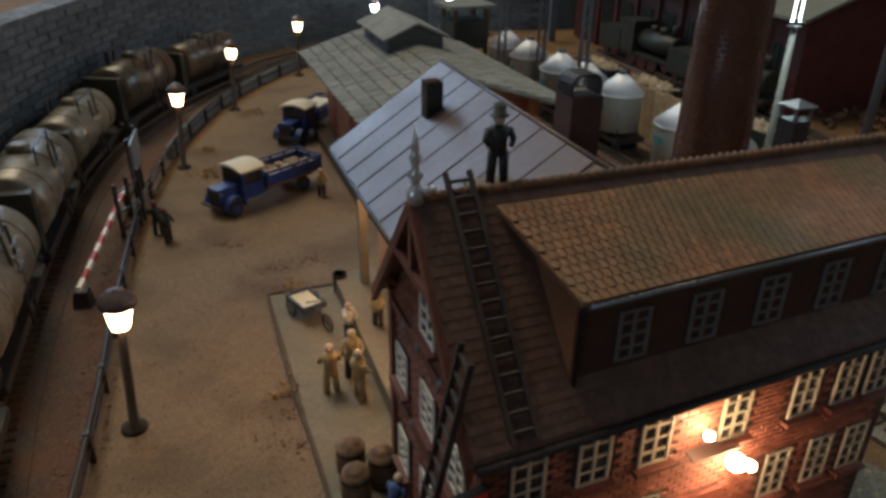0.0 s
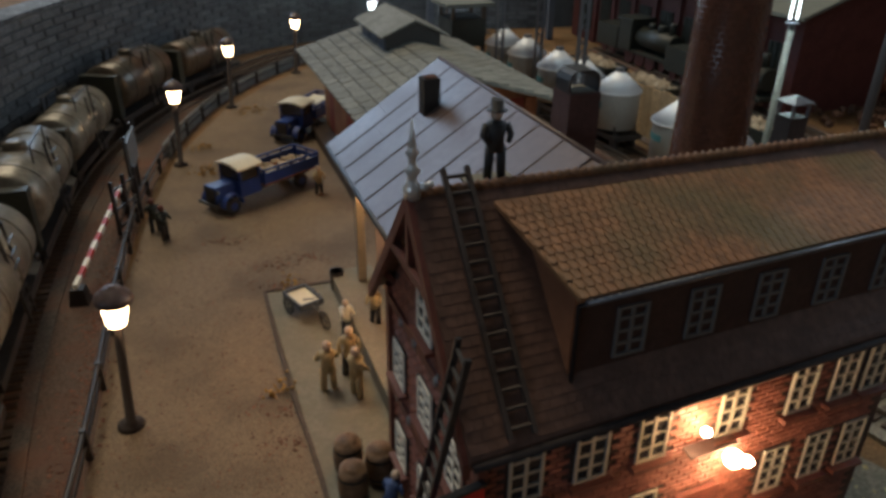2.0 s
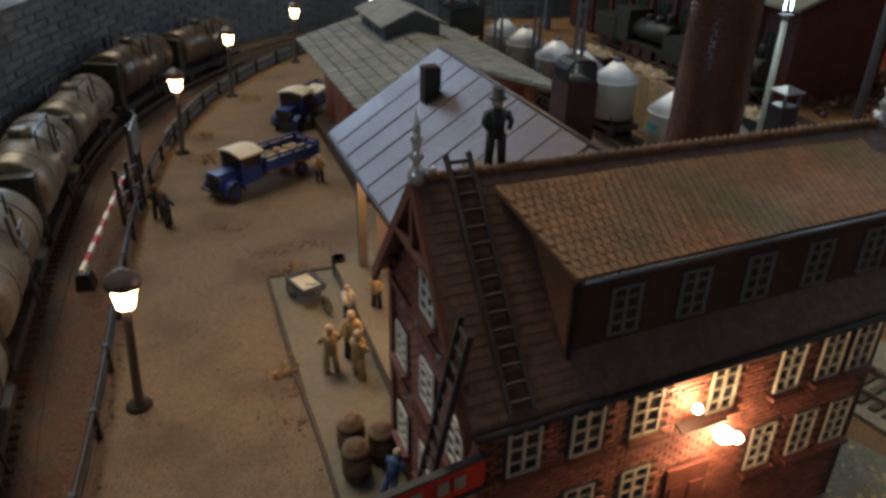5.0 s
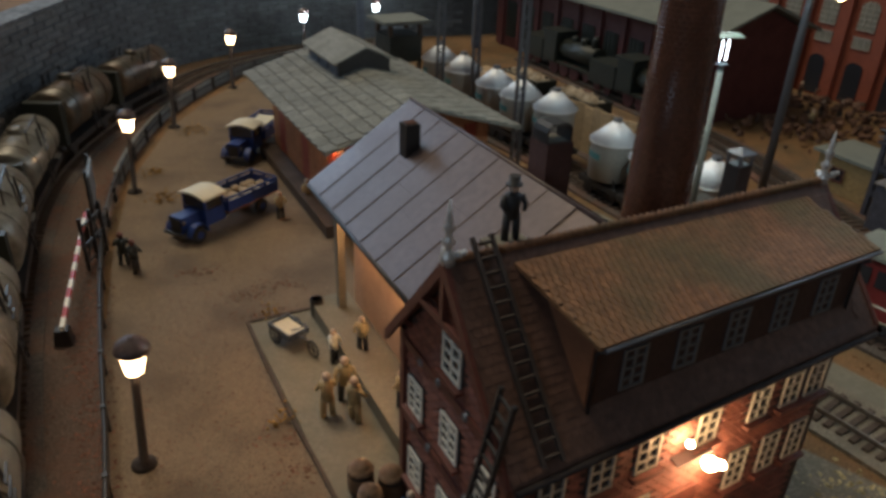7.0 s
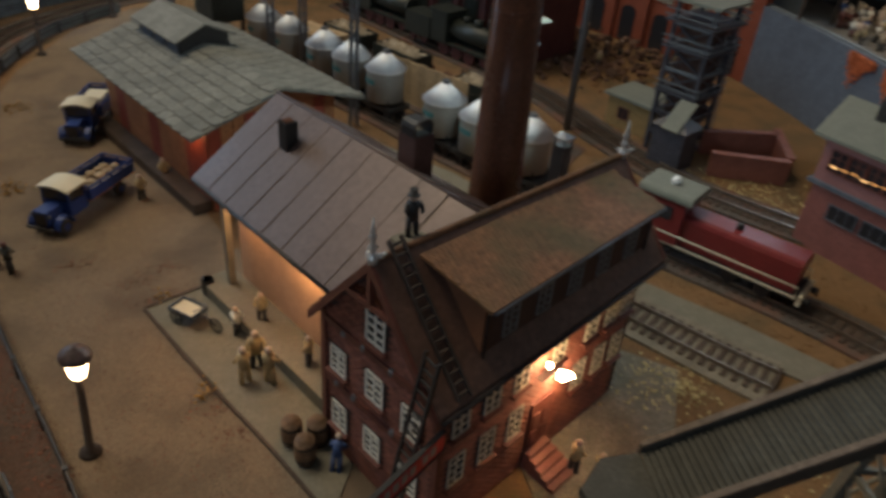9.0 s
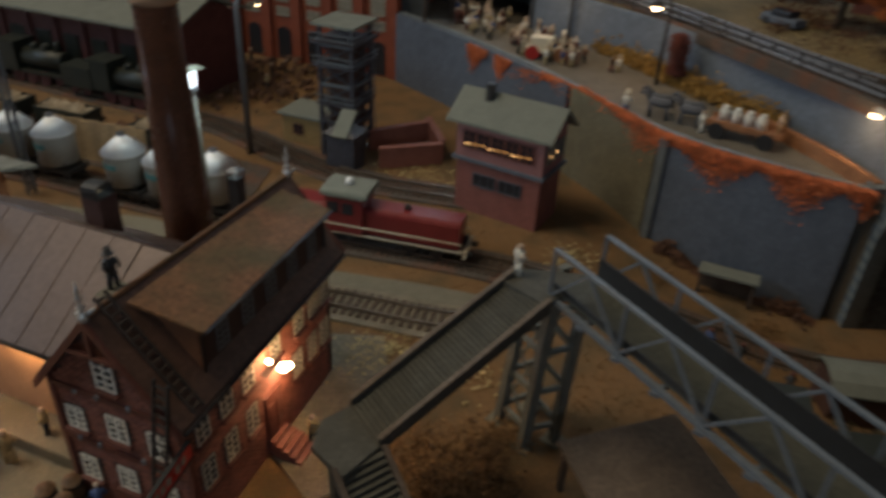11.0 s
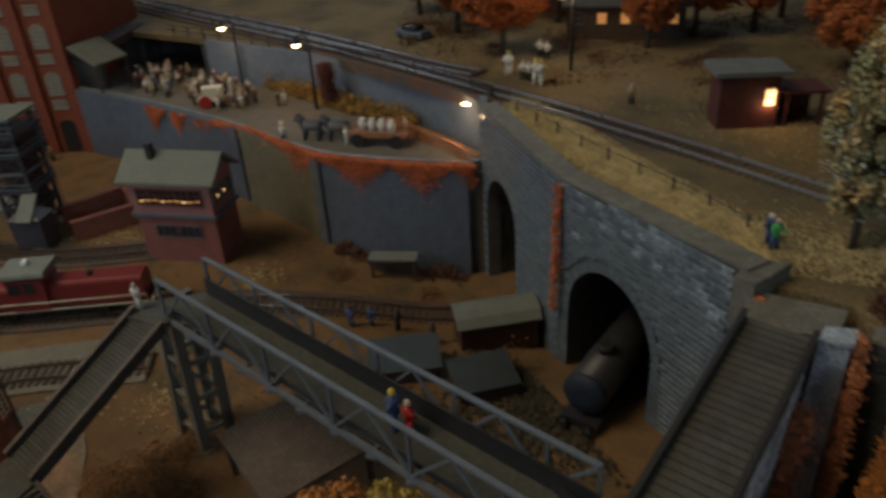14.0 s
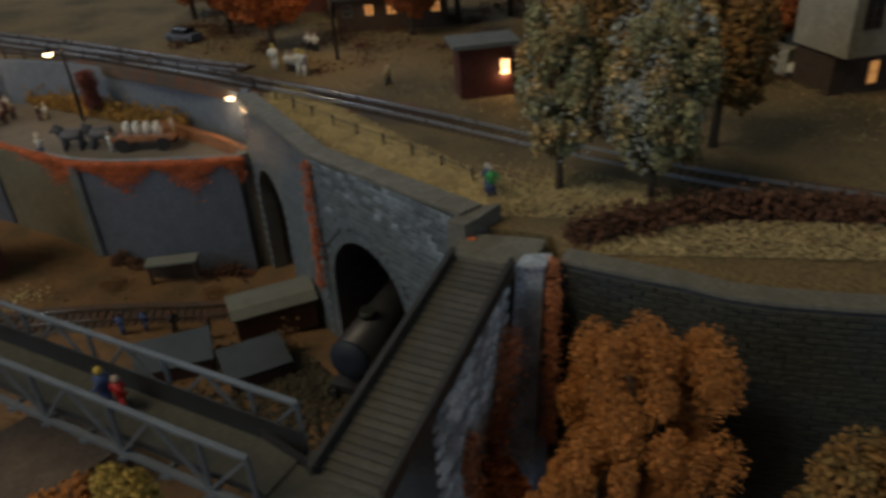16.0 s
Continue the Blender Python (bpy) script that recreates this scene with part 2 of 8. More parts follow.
LAMP_GLOW = mat("lit_lamp_glass", (1.0, 0.66, 0.36), 0.4, vary=0.0, bump=0, glow=14.0)
BULB_GLOW = mat("bright_bare_bulb", (1.0, 0.7, 0.4), 0.4, vary=0.0, bump=0, glow=90.0)
COOL_GLOW = mat("lit_cool_lamp_glass", (0.8, 0.93, 1.0), 0.4, vary=0.0, bump=0, glow=9.0)
WARM_PANE = mat("lit_window_pane", (1.0, 0.55, 0.22), 0.4, vary=0.0, bump=0, glow=1.6)
PANE = mat("dark_window_pane", (0.03, 0.03, 0.035), 0.15, vary=0.1, bump=0)
TANK = mat("grey_tank_paint", (0.2, 0.185, 0.15), 0.34, metal=0.25, vary=0.3, grain=3, second=(0.09, 0.07, 0.05), patch=0.6)
TANK_DARK = mat("blackened_tank_paint", (0.085, 0.075, 0.058), 0.32, metal=0.3, vary=0.35, grain=3, second=(0.11, 0.06, 0.035), patch=0.5)
POST = mat("black_brown_post", (0.028, 0.02, 0.018), 0.85, vary=0.2)
LADDER = mat("soot_brown_ladder", (0.05, 0.036, 0.03), 0.75, vary=0.3)
LAMP_CAP = mat("red_brown_lamp_cap", (0.085, 0.055, 0.05), 0.4, vary=0.3)
FALLEN = mat("withered_leaves", (0.15, 0.06, 0.036), 0.9, vary=0.4, grain=8, spread=0.5)
UPPER_BLUE = mat("pale_slate_render", (0.135, 0.165, 0.205), 0.7, vary=0.2, grain=3)
RAIL_BRIGHT = mat("polished_rail", (0.5, 0.52, 0.55), 0.3, metal=0.7, vary=0.2)
OCHRE = mat("dull_ochre_boards", (0.3, 0.19, 0.075), 0.75, vary=0.25, grain=4)
GREYHOUSE = mat("grey_green_render", (0.33, 0.31, 0.24), 0.8, vary=0.2, grain=3)
# creeper copy lightened in colour to offset the shade on the stair abutment
IVY_LIGHTENED = mat("lightened_salmon_creeper", (0.66, 0.27, 0.13), 0.9, vary=0.4, grain=8, spread=0.35)
DARK_ROAD = mat("dark_brown_road", (0.06, 0.05, 0.036), 0.85, vary=0.3, grain=5, bump=0.6)
TOWER = mat("green_grey_tower_paint", (0.15, 0.15, 0.125), 0.6, vary=0.25)
COURSED = mat("dark_coursed_blocks", (0.125, 0.135, 0.145), 0.7, vary=0.4, grain=5, bump=0.8, spread=0.22)
MOSSY = mat("mossy_dark_blocks", (0.05, 0.05, 0.034), 0.75, vary=0.45, grain=4, bump=0.8, spread=0.14, second=(0.035, 0.045, 0.05), patch=0.15)
COALING = mat("blue_black_steel", (0.055, 0.055, 0.07), 0.5, vary=0.4, grain=4)
BLACKGREEN = mat("dark_green_black_paint", (0.022, 0.026, 0.02), 0.5, vary=0.3)
SKIN = mat("pale_figure_paint", (0.55, 0.42, 0.32), 0.7, vary=0.1)
KHAKI = mat("khaki_figure_paint", (0.36, 0.28, 0.15), 0.7, vary=0.2)
COAL = mat("black_figure_paint", (0.02, 0.02, 0.021), 0.6, vary=0.2)
WHITE_FIG = mat("white_figure_paint", (0.7, 0.68, 0.6), 0.7, vary=0.1)
BLUE_FIG = mat("blue_figure_paint", (0.05, 0.09, 0.22), 0.7, vary=0.1)
GREEN_FIG = mat("green_figure_paint", (0.06, 0.35, 0.1), 0.7, vary=0.1)
FACTORY = mat("orange_red_brick", (0.25, 0.06, 0.028), 0.7, vary=0.2)
SCRAP = mat("rusty_scrap", (0.12, 0.06, 0.036), 0.8, vary=0.5, spread=0.5)
BUSH = mat("brown_bush", (0.23, 0.125, 0.05), 0.9, vary=0.4, spread=0.45)
HEDGE = mat("dark_brown_hedge", (0.12, 0.055, 0.03), 0.9, vary=0.4, spread=0.5)
GRASS_ORANGE = mat("ochre_bush", (0.34, 0.19, 0.045), 0.9, vary=0.4, spread=0.4)
GRASS_YELLOW = mat("yellow_leaves", (0.5, 0.35, 0.08), 0.9, vary=0.35, spread=0.35)
RUST_OLIVE = mat("rust_olive_leaves", (0.27, 0.14, 0.04), 0.9, vary=0.4, spread=0.45, second=(0.16, 0.14, 0.05))
HORSE = mat("grey_horse_paint", (0.09, 0.09, 0.1), 0.6, vary=0.2)
FACTORY_PANE = mat("pale_factory_glass", (0.26, 0.24, 0.19), 0.3, vary=0.2)
AMBER_PANE = mat("amber_lit_pane", (1.0, 0.45, 0.14), 0.4, vary=0.0, bump=0, glow=0.45)
WARM_BRIGHT = mat("bright_lit_pane", (1.0, 0.55, 0.25), 0.4, vary=0.0, bump=0, glow=5.0)
HALLWALL = mat("dim_hall_wall", (0.42, 0.39, 0.36), 0.9, vary=0.3, grain=0.2, patch=0.02)
COPING = mat("worn_coping_stone", (0.17, 0.165, 0.135), 0.7, vary=0.3, grain=4, spread=0.04)
STONE_DARK = mat("dark_stone_joints", (0.07, 0.08, 0.085), 0.6, vary=0.3, grain=6, bump=0.5)
STRINGER = mat("dark_brown_stringer", (0.055, 0.048, 0.038), 0.7, vary=0.3)

# dormer frames: pale frame paint darkened to hold the shade under the eave
SHADED_FRAME = mat("shaded_white_frames", (0.16, 0.155, 0.145), 0.5, vary=0.15)
VAN_BROWN = mat("dark_van_brown", (0.07, 0.03, 0.02), 0.7, vary=0.25)
BLUE_END = mat("dark_blue_end_plate", (0.012, 0.022, 0.042), 0.65, vary=0.2)
PALE_BED = mat("pale_sandy_bed", (0.22, 0.19, 0.14), 0.95, vary=0.4, grain=8, bump=0.9)
MAROON = mat("dark_maroon_boards", (0.085, 0.022, 0.02), 0.65, vary=0.25, grain=4)
TAN = mat("tan_sawn_timber", (0.45, 0.31, 0.17), 0.8, vary=0.25, grain=4, spread=0.15)
GLINT_LEAF = mat("glint_pale_leaves", (0.5, 0.54, 0.5), 0.35, vary=0.3, grain=8, spread=0.4)
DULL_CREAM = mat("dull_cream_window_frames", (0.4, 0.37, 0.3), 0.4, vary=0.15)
# gable frames: lighter tone for the light on that side; barrier stripes too
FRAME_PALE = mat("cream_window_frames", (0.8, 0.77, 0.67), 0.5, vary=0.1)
SILO_BODY = mat("grey_beige_silo_paint", (0.36, 0.35, 0.32), 0.5, metal=0.05, vary=0.12, bump=0.05)
CONE_METAL = mat("bright_aluminium_cone", (0.9, 0.93, 0.97), 0.42, metal=0.1, vary=0.08, bump=0.05)
CHIMNEY_BRICK = mat("dark_maroon_brick", (0.085, 0.042, 0.038), 0.55, vary=0.25, grain=6)
BOX_PINK = mat("pink_red_brick", (0.24, 0.085, 0.07), 0.7, vary=0.2, grain=5)
FINIAL = mat("turned_silver_metal", (0.68, 0.67, 0.64), 0.28, metal=0.5, vary=0.15, bump=0.05)
TANROOF = mat("brown_corrugated_felt", (0.15, 0.112, 0.085), 0.75, vary=0.3, grain=4)
SHADE_SCRUB = mat("shaded_olive_scrub", (0.06, 0.05, 0.028), 0.9, vary=0.4, grain=8, spread=0.4)

DARK_RAIL = mat("black_brown_handrail", (0.028, 0.026, 0.024), 0.55, vary=0.3)
# stair pier and upper viaduct stones: bluish sheen painted as a paler tone
STONE_SHEEN = mat("sheen_blue_stone", (0.3, 0.35, 0.41), 0.4, vary=0.6, grain=7, bump=1.0, second=(0.12, 0.14, 0.16), patch=0.6, spread=0.4)
ASHLAR_SHEEN = mat("sheen_tinted_ashlar", (0.215, 0.265, 0.31), 0.18, vary=0.6, grain=7, bump=0.8, spread=0.3)


# ---- the setting: ground, walls, plateau, road ----
def lift(x, y):
    """Height of the ground: level in the yard, a shallow dip towards the viaduct."""
    k = min(1, max(0, (x - 34) / 14)) * min(1, max(0, (18 - y) / 22))
    return -2.6 * k * k * (3 - 2 * k)


def sheet(name, x0, x1, y0, y1, step, material, label, drop=0.0, category="ground", rough=0.05):
    bm = B()
    nx, ny = int((x1 - x0) / step) + 1, int((y1 - y0) / step) + 1
    grid = [[bm.verts.new((x0 + i * step, y0 + j * step, lift(x0 + i * step, y0 + j * step) + drop + rough * noise.noise(Vector((i * 0.7, j * 0.7, 3.1))))) for j in range(ny)] for i in range(nx)]
    for i in range(nx - 1):
        for j in range(ny - 1):
            bm.faces.new((grid[i][j], grid[i + 1][j], grid[i + 1][j + 1], grid[i][j + 1])).smooth = True
    return whole(name, bm, material, label, category, "structure")


GROUND = lift
U = (0.945, 0.327)
HEADING = math.degrees(math.atan2(U[1], U[0]))


def hw(u, n):
    """Plan place from metres along the house ridge (u) and across it (n)."""
    return 6.0 + 0.945 * u - 0.327 * n, 13.8 + 0.327 * u + 0.945 * n


sheet("ground", -70, 130, -90, 150, 2.0, EARTH, "brown autumn ground of the railway layout with scattered turf", -0.06)

# street of sandy gravel between the fence and the buildings
street = [(-4, -5), (-5, 12), (-6.6, 20), (-9.2, 30), (-11.2, 40), (-12.6, 50), (-12.2, 62), (-10, 72), (-5, 84), (2, 92), (9, 88), (6, 78), (0, 60), (2, 45), (4, 35), (14, 30), (10, 12), (8, 4), (6, -8)]
bm = B()
prism(bm, street, -0.5, 0.02)
whole("road", bm, SAND, "sandy brown gravel street beside the goods yard", "street", "structure")

# concrete yard slab beside the house, platform kerb along the metal-roofed hall
bm = B()
prism(bm, [(-1.9, 30.1), (2.4, 31.6), hw(2.4, 4.2), hw(0.5, 3.7), hw(0.4, 1.5), (4.2, 13.0), (2.7, 17.2)], -0.3, 0.12)
whole("pavement", bm, CONCRETE, "worn grey-brown concrete yard slab with a dark edge", "pavement", "structure")

# back wall along the curved track, rough stone
wall_line = [(-10, -30), (-13.5, -5), (-18, 20), (-21, 38), (-22.0, 50), (-21.4, 61.4), (-19.6, 73.6), (-16.0, 85), (-7.3, 94.5), (6, 101), (30, 106), (60, 112)]
pts = along(wall_line, 3.0)
bm = B()
for (x0, y0, a0), (x1, y1, a1) in zip(pts, pts[1:]):
    nx0, ny0, nx1, ny1 = -math.sin(radians(a0)), math.cos(radians(a0)), -math.sin(radians(a1)), math.cos(radians(a1))
    w = 2.2
    hexa(bm, [(x0, y0, -1), (x0 + w * nx0, y0 + w * ny0, -1), (x1 + w * nx1, y1 + w * ny1, -1), (x1, y1, -1), (x0, y0, 10.0), (x0 + w * nx0, y0 + w * ny0, 10.0), (x1 + w * nx1, y1 + w * ny1, 10.0), (x1, y1, 10.0)])
bmesh.ops.remove_doubles(bm, verts=bm.verts, dist=0.001)
WALL_WEST = whole("wall_west", bm, STONE_DARK, "dark rubble stone wall along the curved track", "wall", "structure")

# raised road behind the signal box and its retaining wall
road_edge = [(68, 66), (64.6, 52.8), (62.6, 41.8), (58.6, 26.4), (54.6, 15.4), (52.8, 9.7), (52.8, 4.1), (53.3, -0.9), (54.0, -6.2)]
upper_edge = [(58.2, -4.6), (64.7, 5.8), (70.0, 20.5), (73.8, 38.6), (76, 54), (80, 70)]
bm = B()
prism(bm, road_edge + upper_edge, -4, 7.9)
whole("raised_road", bm, ASPHALT, "raised grey-brown roadway above the retaining wall", "road", "structure")


def wall_strip(name, line, z0, z1, thick, material, label, step=2.0, side=1):
    bm = B()
    pts = along(line, step)
    for (x0, y0, a0), (x1, y1, a1) in zip(pts, pts[1:]):
        n0 = (-math.sin(radians(a0)) * thick * side, math.cos(radians(a0)) * thick * side)
        n1 = (-math.sin(radians(a1)) * thick * side, math.cos(radians(a1)) * thick * side)
        low = [(x0, y0), (x1, y1), (x1 + n1[0], y1 + n1[1]), (x0 + n0[0], y0 + n0[1])]
        hexa(bm, [(*p, z0) for p in low] + [(*p, z1) for p in low])
    bmesh.ops.remove_doubles(bm, verts=bm.verts, dist=0.001)
    bmesh.ops.recalc_face_normals(bm, faces=bm.faces)
    return whole(name, bm, material, label, "wall", "structure")


wall_strip("wall_cap", wall_line, 10.0, 10.25, 2.4, ROCK, "rough grey cap along the rubble wall", 3.0, 1)
wall_strip("retaining_wall", [(68, 66), (64.6, 52.8), (62.6, 41.8), (58.6, 26.4), (57.0, 21.8)], -4, 8.6, 0.6, BLUEWALL, "slate-grey rendered retaining wall behind the signal box", 1.5, -1)
wall_strip("retaining_wall", [(57.0, 21.8), (54.8, 15.9), (52.7, 10.3)], -4, 8.6, 0.6, OLIVE, "olive-grey concrete retaining wall below the road", 1.5, -1)
wall_strip("retaining_wall", [(52.7, 9.9), (52.5, 4.1), (53.0, -0.9), (53.8, -6.0)], -4, 8.6, 0.6, BLUEWALL, "slate-blue rendered retaining wall below the road", 1.5, -1)
bm = B()
box(bm, 52.1, 10.1, -4, 0.8, 0.7, 12.5, 10)
whole("wall_pillar", bm, STONE_SMOOTH, "grey pillar of the retaining wall", "pillar", "structure")
wall_strip("upper_wall", upper_edge[:3] + [(74.0, 39.6)], 5, 13.0, 0.7, UPPER_BLUE, "slate-blue upper retaining wall behind the road", 1.5, -1)

wall_strip("upper_wall", [(54.3, -6.0), (56.2, -5.3), (58.5, -4.5)], 5, 13.6, 0.7, UPPER_BLUE, "slate-blue wall end beside the viaduct", 1.0, -1)

# underpass where the road runs below the upper line; its dark is in the colours
wall_strip("underpass_wall", [(74.2, 39.7), (82.5, 41.0), (84.5, 55.0), (76.4, 56.0), (80, 70)], 5, 12.3, 0.7, PIT_WALL, "near-black wall painted for the dark of the road underpass", 1.5, -1)
bm = B()
prism(bm, [(73.6, 38.2), (84.0, 39.8), (86.0, 56.5), (75.6, 56.5)], 4, 7.86)
whole("underpass_road", bm, DARK_ROAD, "dark brown roadway below the upper line", "road", "structure")

# upper plateau that carries the upper line
plateau = [(54.0, -6.2), (41.8, -16.3), (31.8, -28.4), (30.7, -33.3), (28.6, -34.0), (25.2, -47.6), (24, -90), (150, -90), (150, 90), (84, 90), (80, 70), (76, 54), (73.8, 38.6), (70.0, 20.5), (64.7, 5.8), (58.2, -4.6)]
tops = [13.2, 13.1, 13.4, 13.4, 13.1, 13.1, 13.0, 13.0, 12.9, 12.9, 12.9, 12.9, 12.9, 12.9, 12.9, 13.0]
inner = [(x + 0.8, y) for x, y in plateau]
bm = B()
prism(bm, inner, 12.2, tops)
whole("upper_ground", bm, MEADOW, "upper meadow of dry straw-coloured grass beside the upper line", "ground", "structure")
wall_strip("south_wall", [(28.9, -33.6), (26.9, -39.2), (25.2, -47.6), (24, -90)], -4, 13.3, 1.0, PIT_WALL, "near-black stone wall below the meadow", 2.0, 1)
wall_strip("wall_cap", [(28.8, -33.7), (26.8, -39.3), (25.1, -47.7), (23.9, -90)], 13.3, 13.5, 1.3, COPING, "worn pale coping of the near-black wall", 2.0, 1)


# ---- viaduct with two arches ----
def arch_wall(name, a, b, centre, half, spring, z0, z1a, z1b, thick, material, label):
    """A straight wall from a to b with one round-headed opening that goes through it."""
    a, b = Vector(a), Vector(b)
    d, run = (b - a).normalized(), (b - a).length
    nrm = Vector((d.y, -d.x)) * thick
    top = lambda s: z1a + (z1b - z1a) * s / run
    cols = [(0, None), (centre - half, None)]
    steps = 14
    arc = [(centre - half * math.cos(math.pi * k / steps), spring + half * 1.05 * math.sin(math.pi * k / steps)) for k in range(steps + 1)]
    bm = B()

    def slab(s0, s1, lo0, lo1):
        p = [a + d * s0, a + d * s1]
        q = [p[0] - nrm, p[1] - nrm]
        hexa(bm, [(*p[0], lo0), (*p[1], lo1), (*q[1], lo1), (*q[0], lo0), (*p[0], top(s0)), (*p[1], top(s1)), (*q[1], top(s1)), (*q[0], top(s0))])

    slab(0, centre - half, z0, z0)
    for (s0, h0), (s1, h1) in zip(arc, arc[1:]):
        slab(s0, s1, h0, h1)
    slab(centre + half, run, z0, z0)
    bmesh.ops.remove_doubles(bm, verts=bm.verts, dist=0.001)
    bmesh.ops.recalc_face_normals(bm, faces=bm.faces)
    return whole(name, bm, material, label, "wall", "structure")


VA, VB, VC = (54.0, -6.2), (41.8, -16.3), (31.8, -28.4)
arch_wall("viaduct_wall_north", VA, VB, 4.3, 3.4, 5.0, -5, 14.0, 13.7, 1.3, STONE_SMOOTH, "smooth grey viaduct wall with a tall tunnel arch")
arch_wall("viaduct_wall_south", VB, VC, 5.6, 4.3, 4.2, -5, 13.7, 14.3, 1.3, STONE_DARK, "coursed grey-blue stone viaduct wall with a round tunnel arch")


def tunnel(a, b, centre, half, spring, depth, label):
    """The dark lining behind an arch."""
    a, b = Vector(a), Vector(b)
    d = (b - a).normalized()
    back = Vector((-d.y, d.x))
    if back.x < 0:
        back = -back
    bm = B()
    steps = 14
    prof = [(-half - 0.05, -5)] + [(-(half + 0.05) * math.cos(math.pi * k / steps), spring + (half + 0.05) * 1.05 * math.sin(math.pi * k / steps)) for k in range(steps + 1)] + [(half + 0.05, -5)]
    rows = []
    for t in (0.2, depth):
        rows.append([bm.verts.new((*(a + d * (centre + s) + back * t), z)) for s, z in prof])
    for k in range(len(prof) - 1):
        bm.faces.new((rows[0][k], rows[0][k + 1], rows[1][k + 1], rows[1][k]))
    bm.faces.new(rows[1])
    bmesh.ops.solidify(bm, geom=bm.faces[:], thickness=-0.3)
    return whole("tunnel_lining", bm, ROCK, label, "tunnel", "structure")


tunnel(VA, VB, 4.3, 3.4, 5.0, 14, "dark lining of the narrow tunnel")
tunnel(VB, VC, 5.6, 4.3, 4.2, 16, "dark lining of the round tunnel")
bm = B()
box(bm, 54.7, -5.5, -5, 1.3, 1.3, 13.9, 40)
whole("wall_pilaster", bm, STONE_SMOOTH, "grey pilaster where the viaduct meets the road wall", "pillar", "structure")
# coping along the viaduct parapet
for p, q, za, zb in ((VA, VB, 14.0, 13.7), (VB, VC, 13.7, 14.3)):
    n = 14
    cop = thing("parapet_coping", 0, 0, 0, label="worn grey coping stones of the viaduct parapet", category="coping", kind="structure")
    d = (Vector(q) - Vector(p)).normalized()
    nb = Vector((-d.y, d.x))
    nb = nb if nb.x > 0 else -nb
    for k in range(n):
        f0, f1 = k / n + 0.0006, (k + 1) / n - 0.0006
        A, C = Vector(p).lerp(Vector(q), f0), Vector(p).lerp(Vector(q), f1)
        z0, z1 = za + (zb - za) * f0, za + (zb - za) * f1
        low = [A - nb * 0.15, C - nb * 0.15, C + nb * 1.5, A + nb * 1.5]
        zs = [z0, z1, z1, z0]
        bm = B()
        hexa(bm, [(*w, z + 0.003) for w, z in zip(low, zs)] + [(*w, z + 0.22 + 0.015 * random.random()) for w, z in zip(low, zs)])
        bmesh.ops.recalc_face_normals(bm, faces=bm.faces)
        part("coping_stone", bm, COPING, cop)

bm = B()
prism(bm, [(31.1, -27.7), (32.9, -28.5), (33.4, -30.4), (31.5, -29.3), (30.7, -28.7)], 11.5, 14.35)
whole("parapet_pier", bm, COPING, "blunt stone end of the viaduct parapet", "pier", "structure")
# ---- railway tracks ----
def track(name, line, z, label, level=False, bed=None):
    lift = (lambda x, y: 0.0) if level else GROUND
    tr = thing(name, 0, 0, 0, label=label, category="track", kind="structure")
    pts = along(line, 0.62)
    for side in (-0.825, 0.825):
        bm = B()
        pa = [(x - math.sin(radians(h)) * side, y + math.cos(radians(h)) * side, z + lift(x, y) + 0.38) for x, y, h in pts]
        for p, q in zip(pa, pa[1:]):
            beam(bm, p, q, 0.11, 0.22)
        part("rail", bm, RAIL_BRIGHT if level else RAIL, tr)
    bm = B()
    for x, y, h in pts:
        box(bm, x, y, z + lift(x, y) + 0.06, 0.28, 2.9, 0.2, h)
    sl = part("sleepers", bm, SLEEPER, tr)
    sl["kind"] = "stuff"
    bm = B()
    for (x0, y0, h0), (x1, y1, h1) in zip(pts, pts[1:]):
        e = []
        for x, y, h in ((x0, y0, h0), (x1, y1, h1)):
            nx, ny = -math.sin(radians(h)), math.cos(radians(h))
            e.append(((x - nx * 2.1, y - ny * 2.1), (x + nx * 2.1, y + ny * 2.1)))
        zz = z + lift(x0, y0)
        low = [e[0][0], e[1][0], e[1][1], e[0][1]]
        z2 = z + lift(x1, y1)
        hexa(bm, [(*low[0], zz - 1), (*low[1], z2 - 1), (*low[2], z2 - 1), (*low[3], zz - 1), (*low[0], zz + 0.14), (*low[1], z2 + 0.14), (*low[2], z2 + 0.14), (*low[3], zz + 0.14)])
    bmesh.ops.remove_doubles(bm, verts=bm.verts, dist=0.002)
    part("ballast_bed", bm, bed or BALLAST, tr)
    return tr


WEST = [(-2, -14), (-5, 2), (-8.5, 13), (-11.8, 22), (-14.6, 31), (-17.0, 40), (-18.4, 48), (-18.6, 55), (-17.6, 63.5), (-15.0, 73), (-12, 82), (-6, 90), (2, 96), (14, 101)]
track("track_west", WEST, 0.0, "curved railway track in dark ballast below the stone wall")
YARD = [(12.5, 72), (15.3, 65.8), (20.9, 53.0), (23.3, 46), (26.9, 37.3), (31.4, 27.4), (36.6, 17.0), (40, 8), (43.5, -1), (47, -8.5), (50.5, -13), (56, -19)]
track("track_yard", YARD, 0.0, "railway track of the goods yard running on to the viaduct")
FRONT = [(21, 30), (23.5, 24), (25.8, 20), (28.0, 15.5), (29.8, 12.3)]
track("track_front", FRONT, 0.0, "railway track passing the brick house", False, PALE_BED)
TUNNEL = [(56, -27.5), (47, -23.7), (38.6, -21.3), (31, -19.6), (24, -18.5), (15, -18)]
track("track_tunnel", TUNNEL, -0.9, "railway track leading into the round tunnel", True)
BACK = [(28, 90), (31.5, 78), (36, 64), (38.6, 54), (39.0, 44), (40.2, 34.5), (43, 28), (47, 21)]
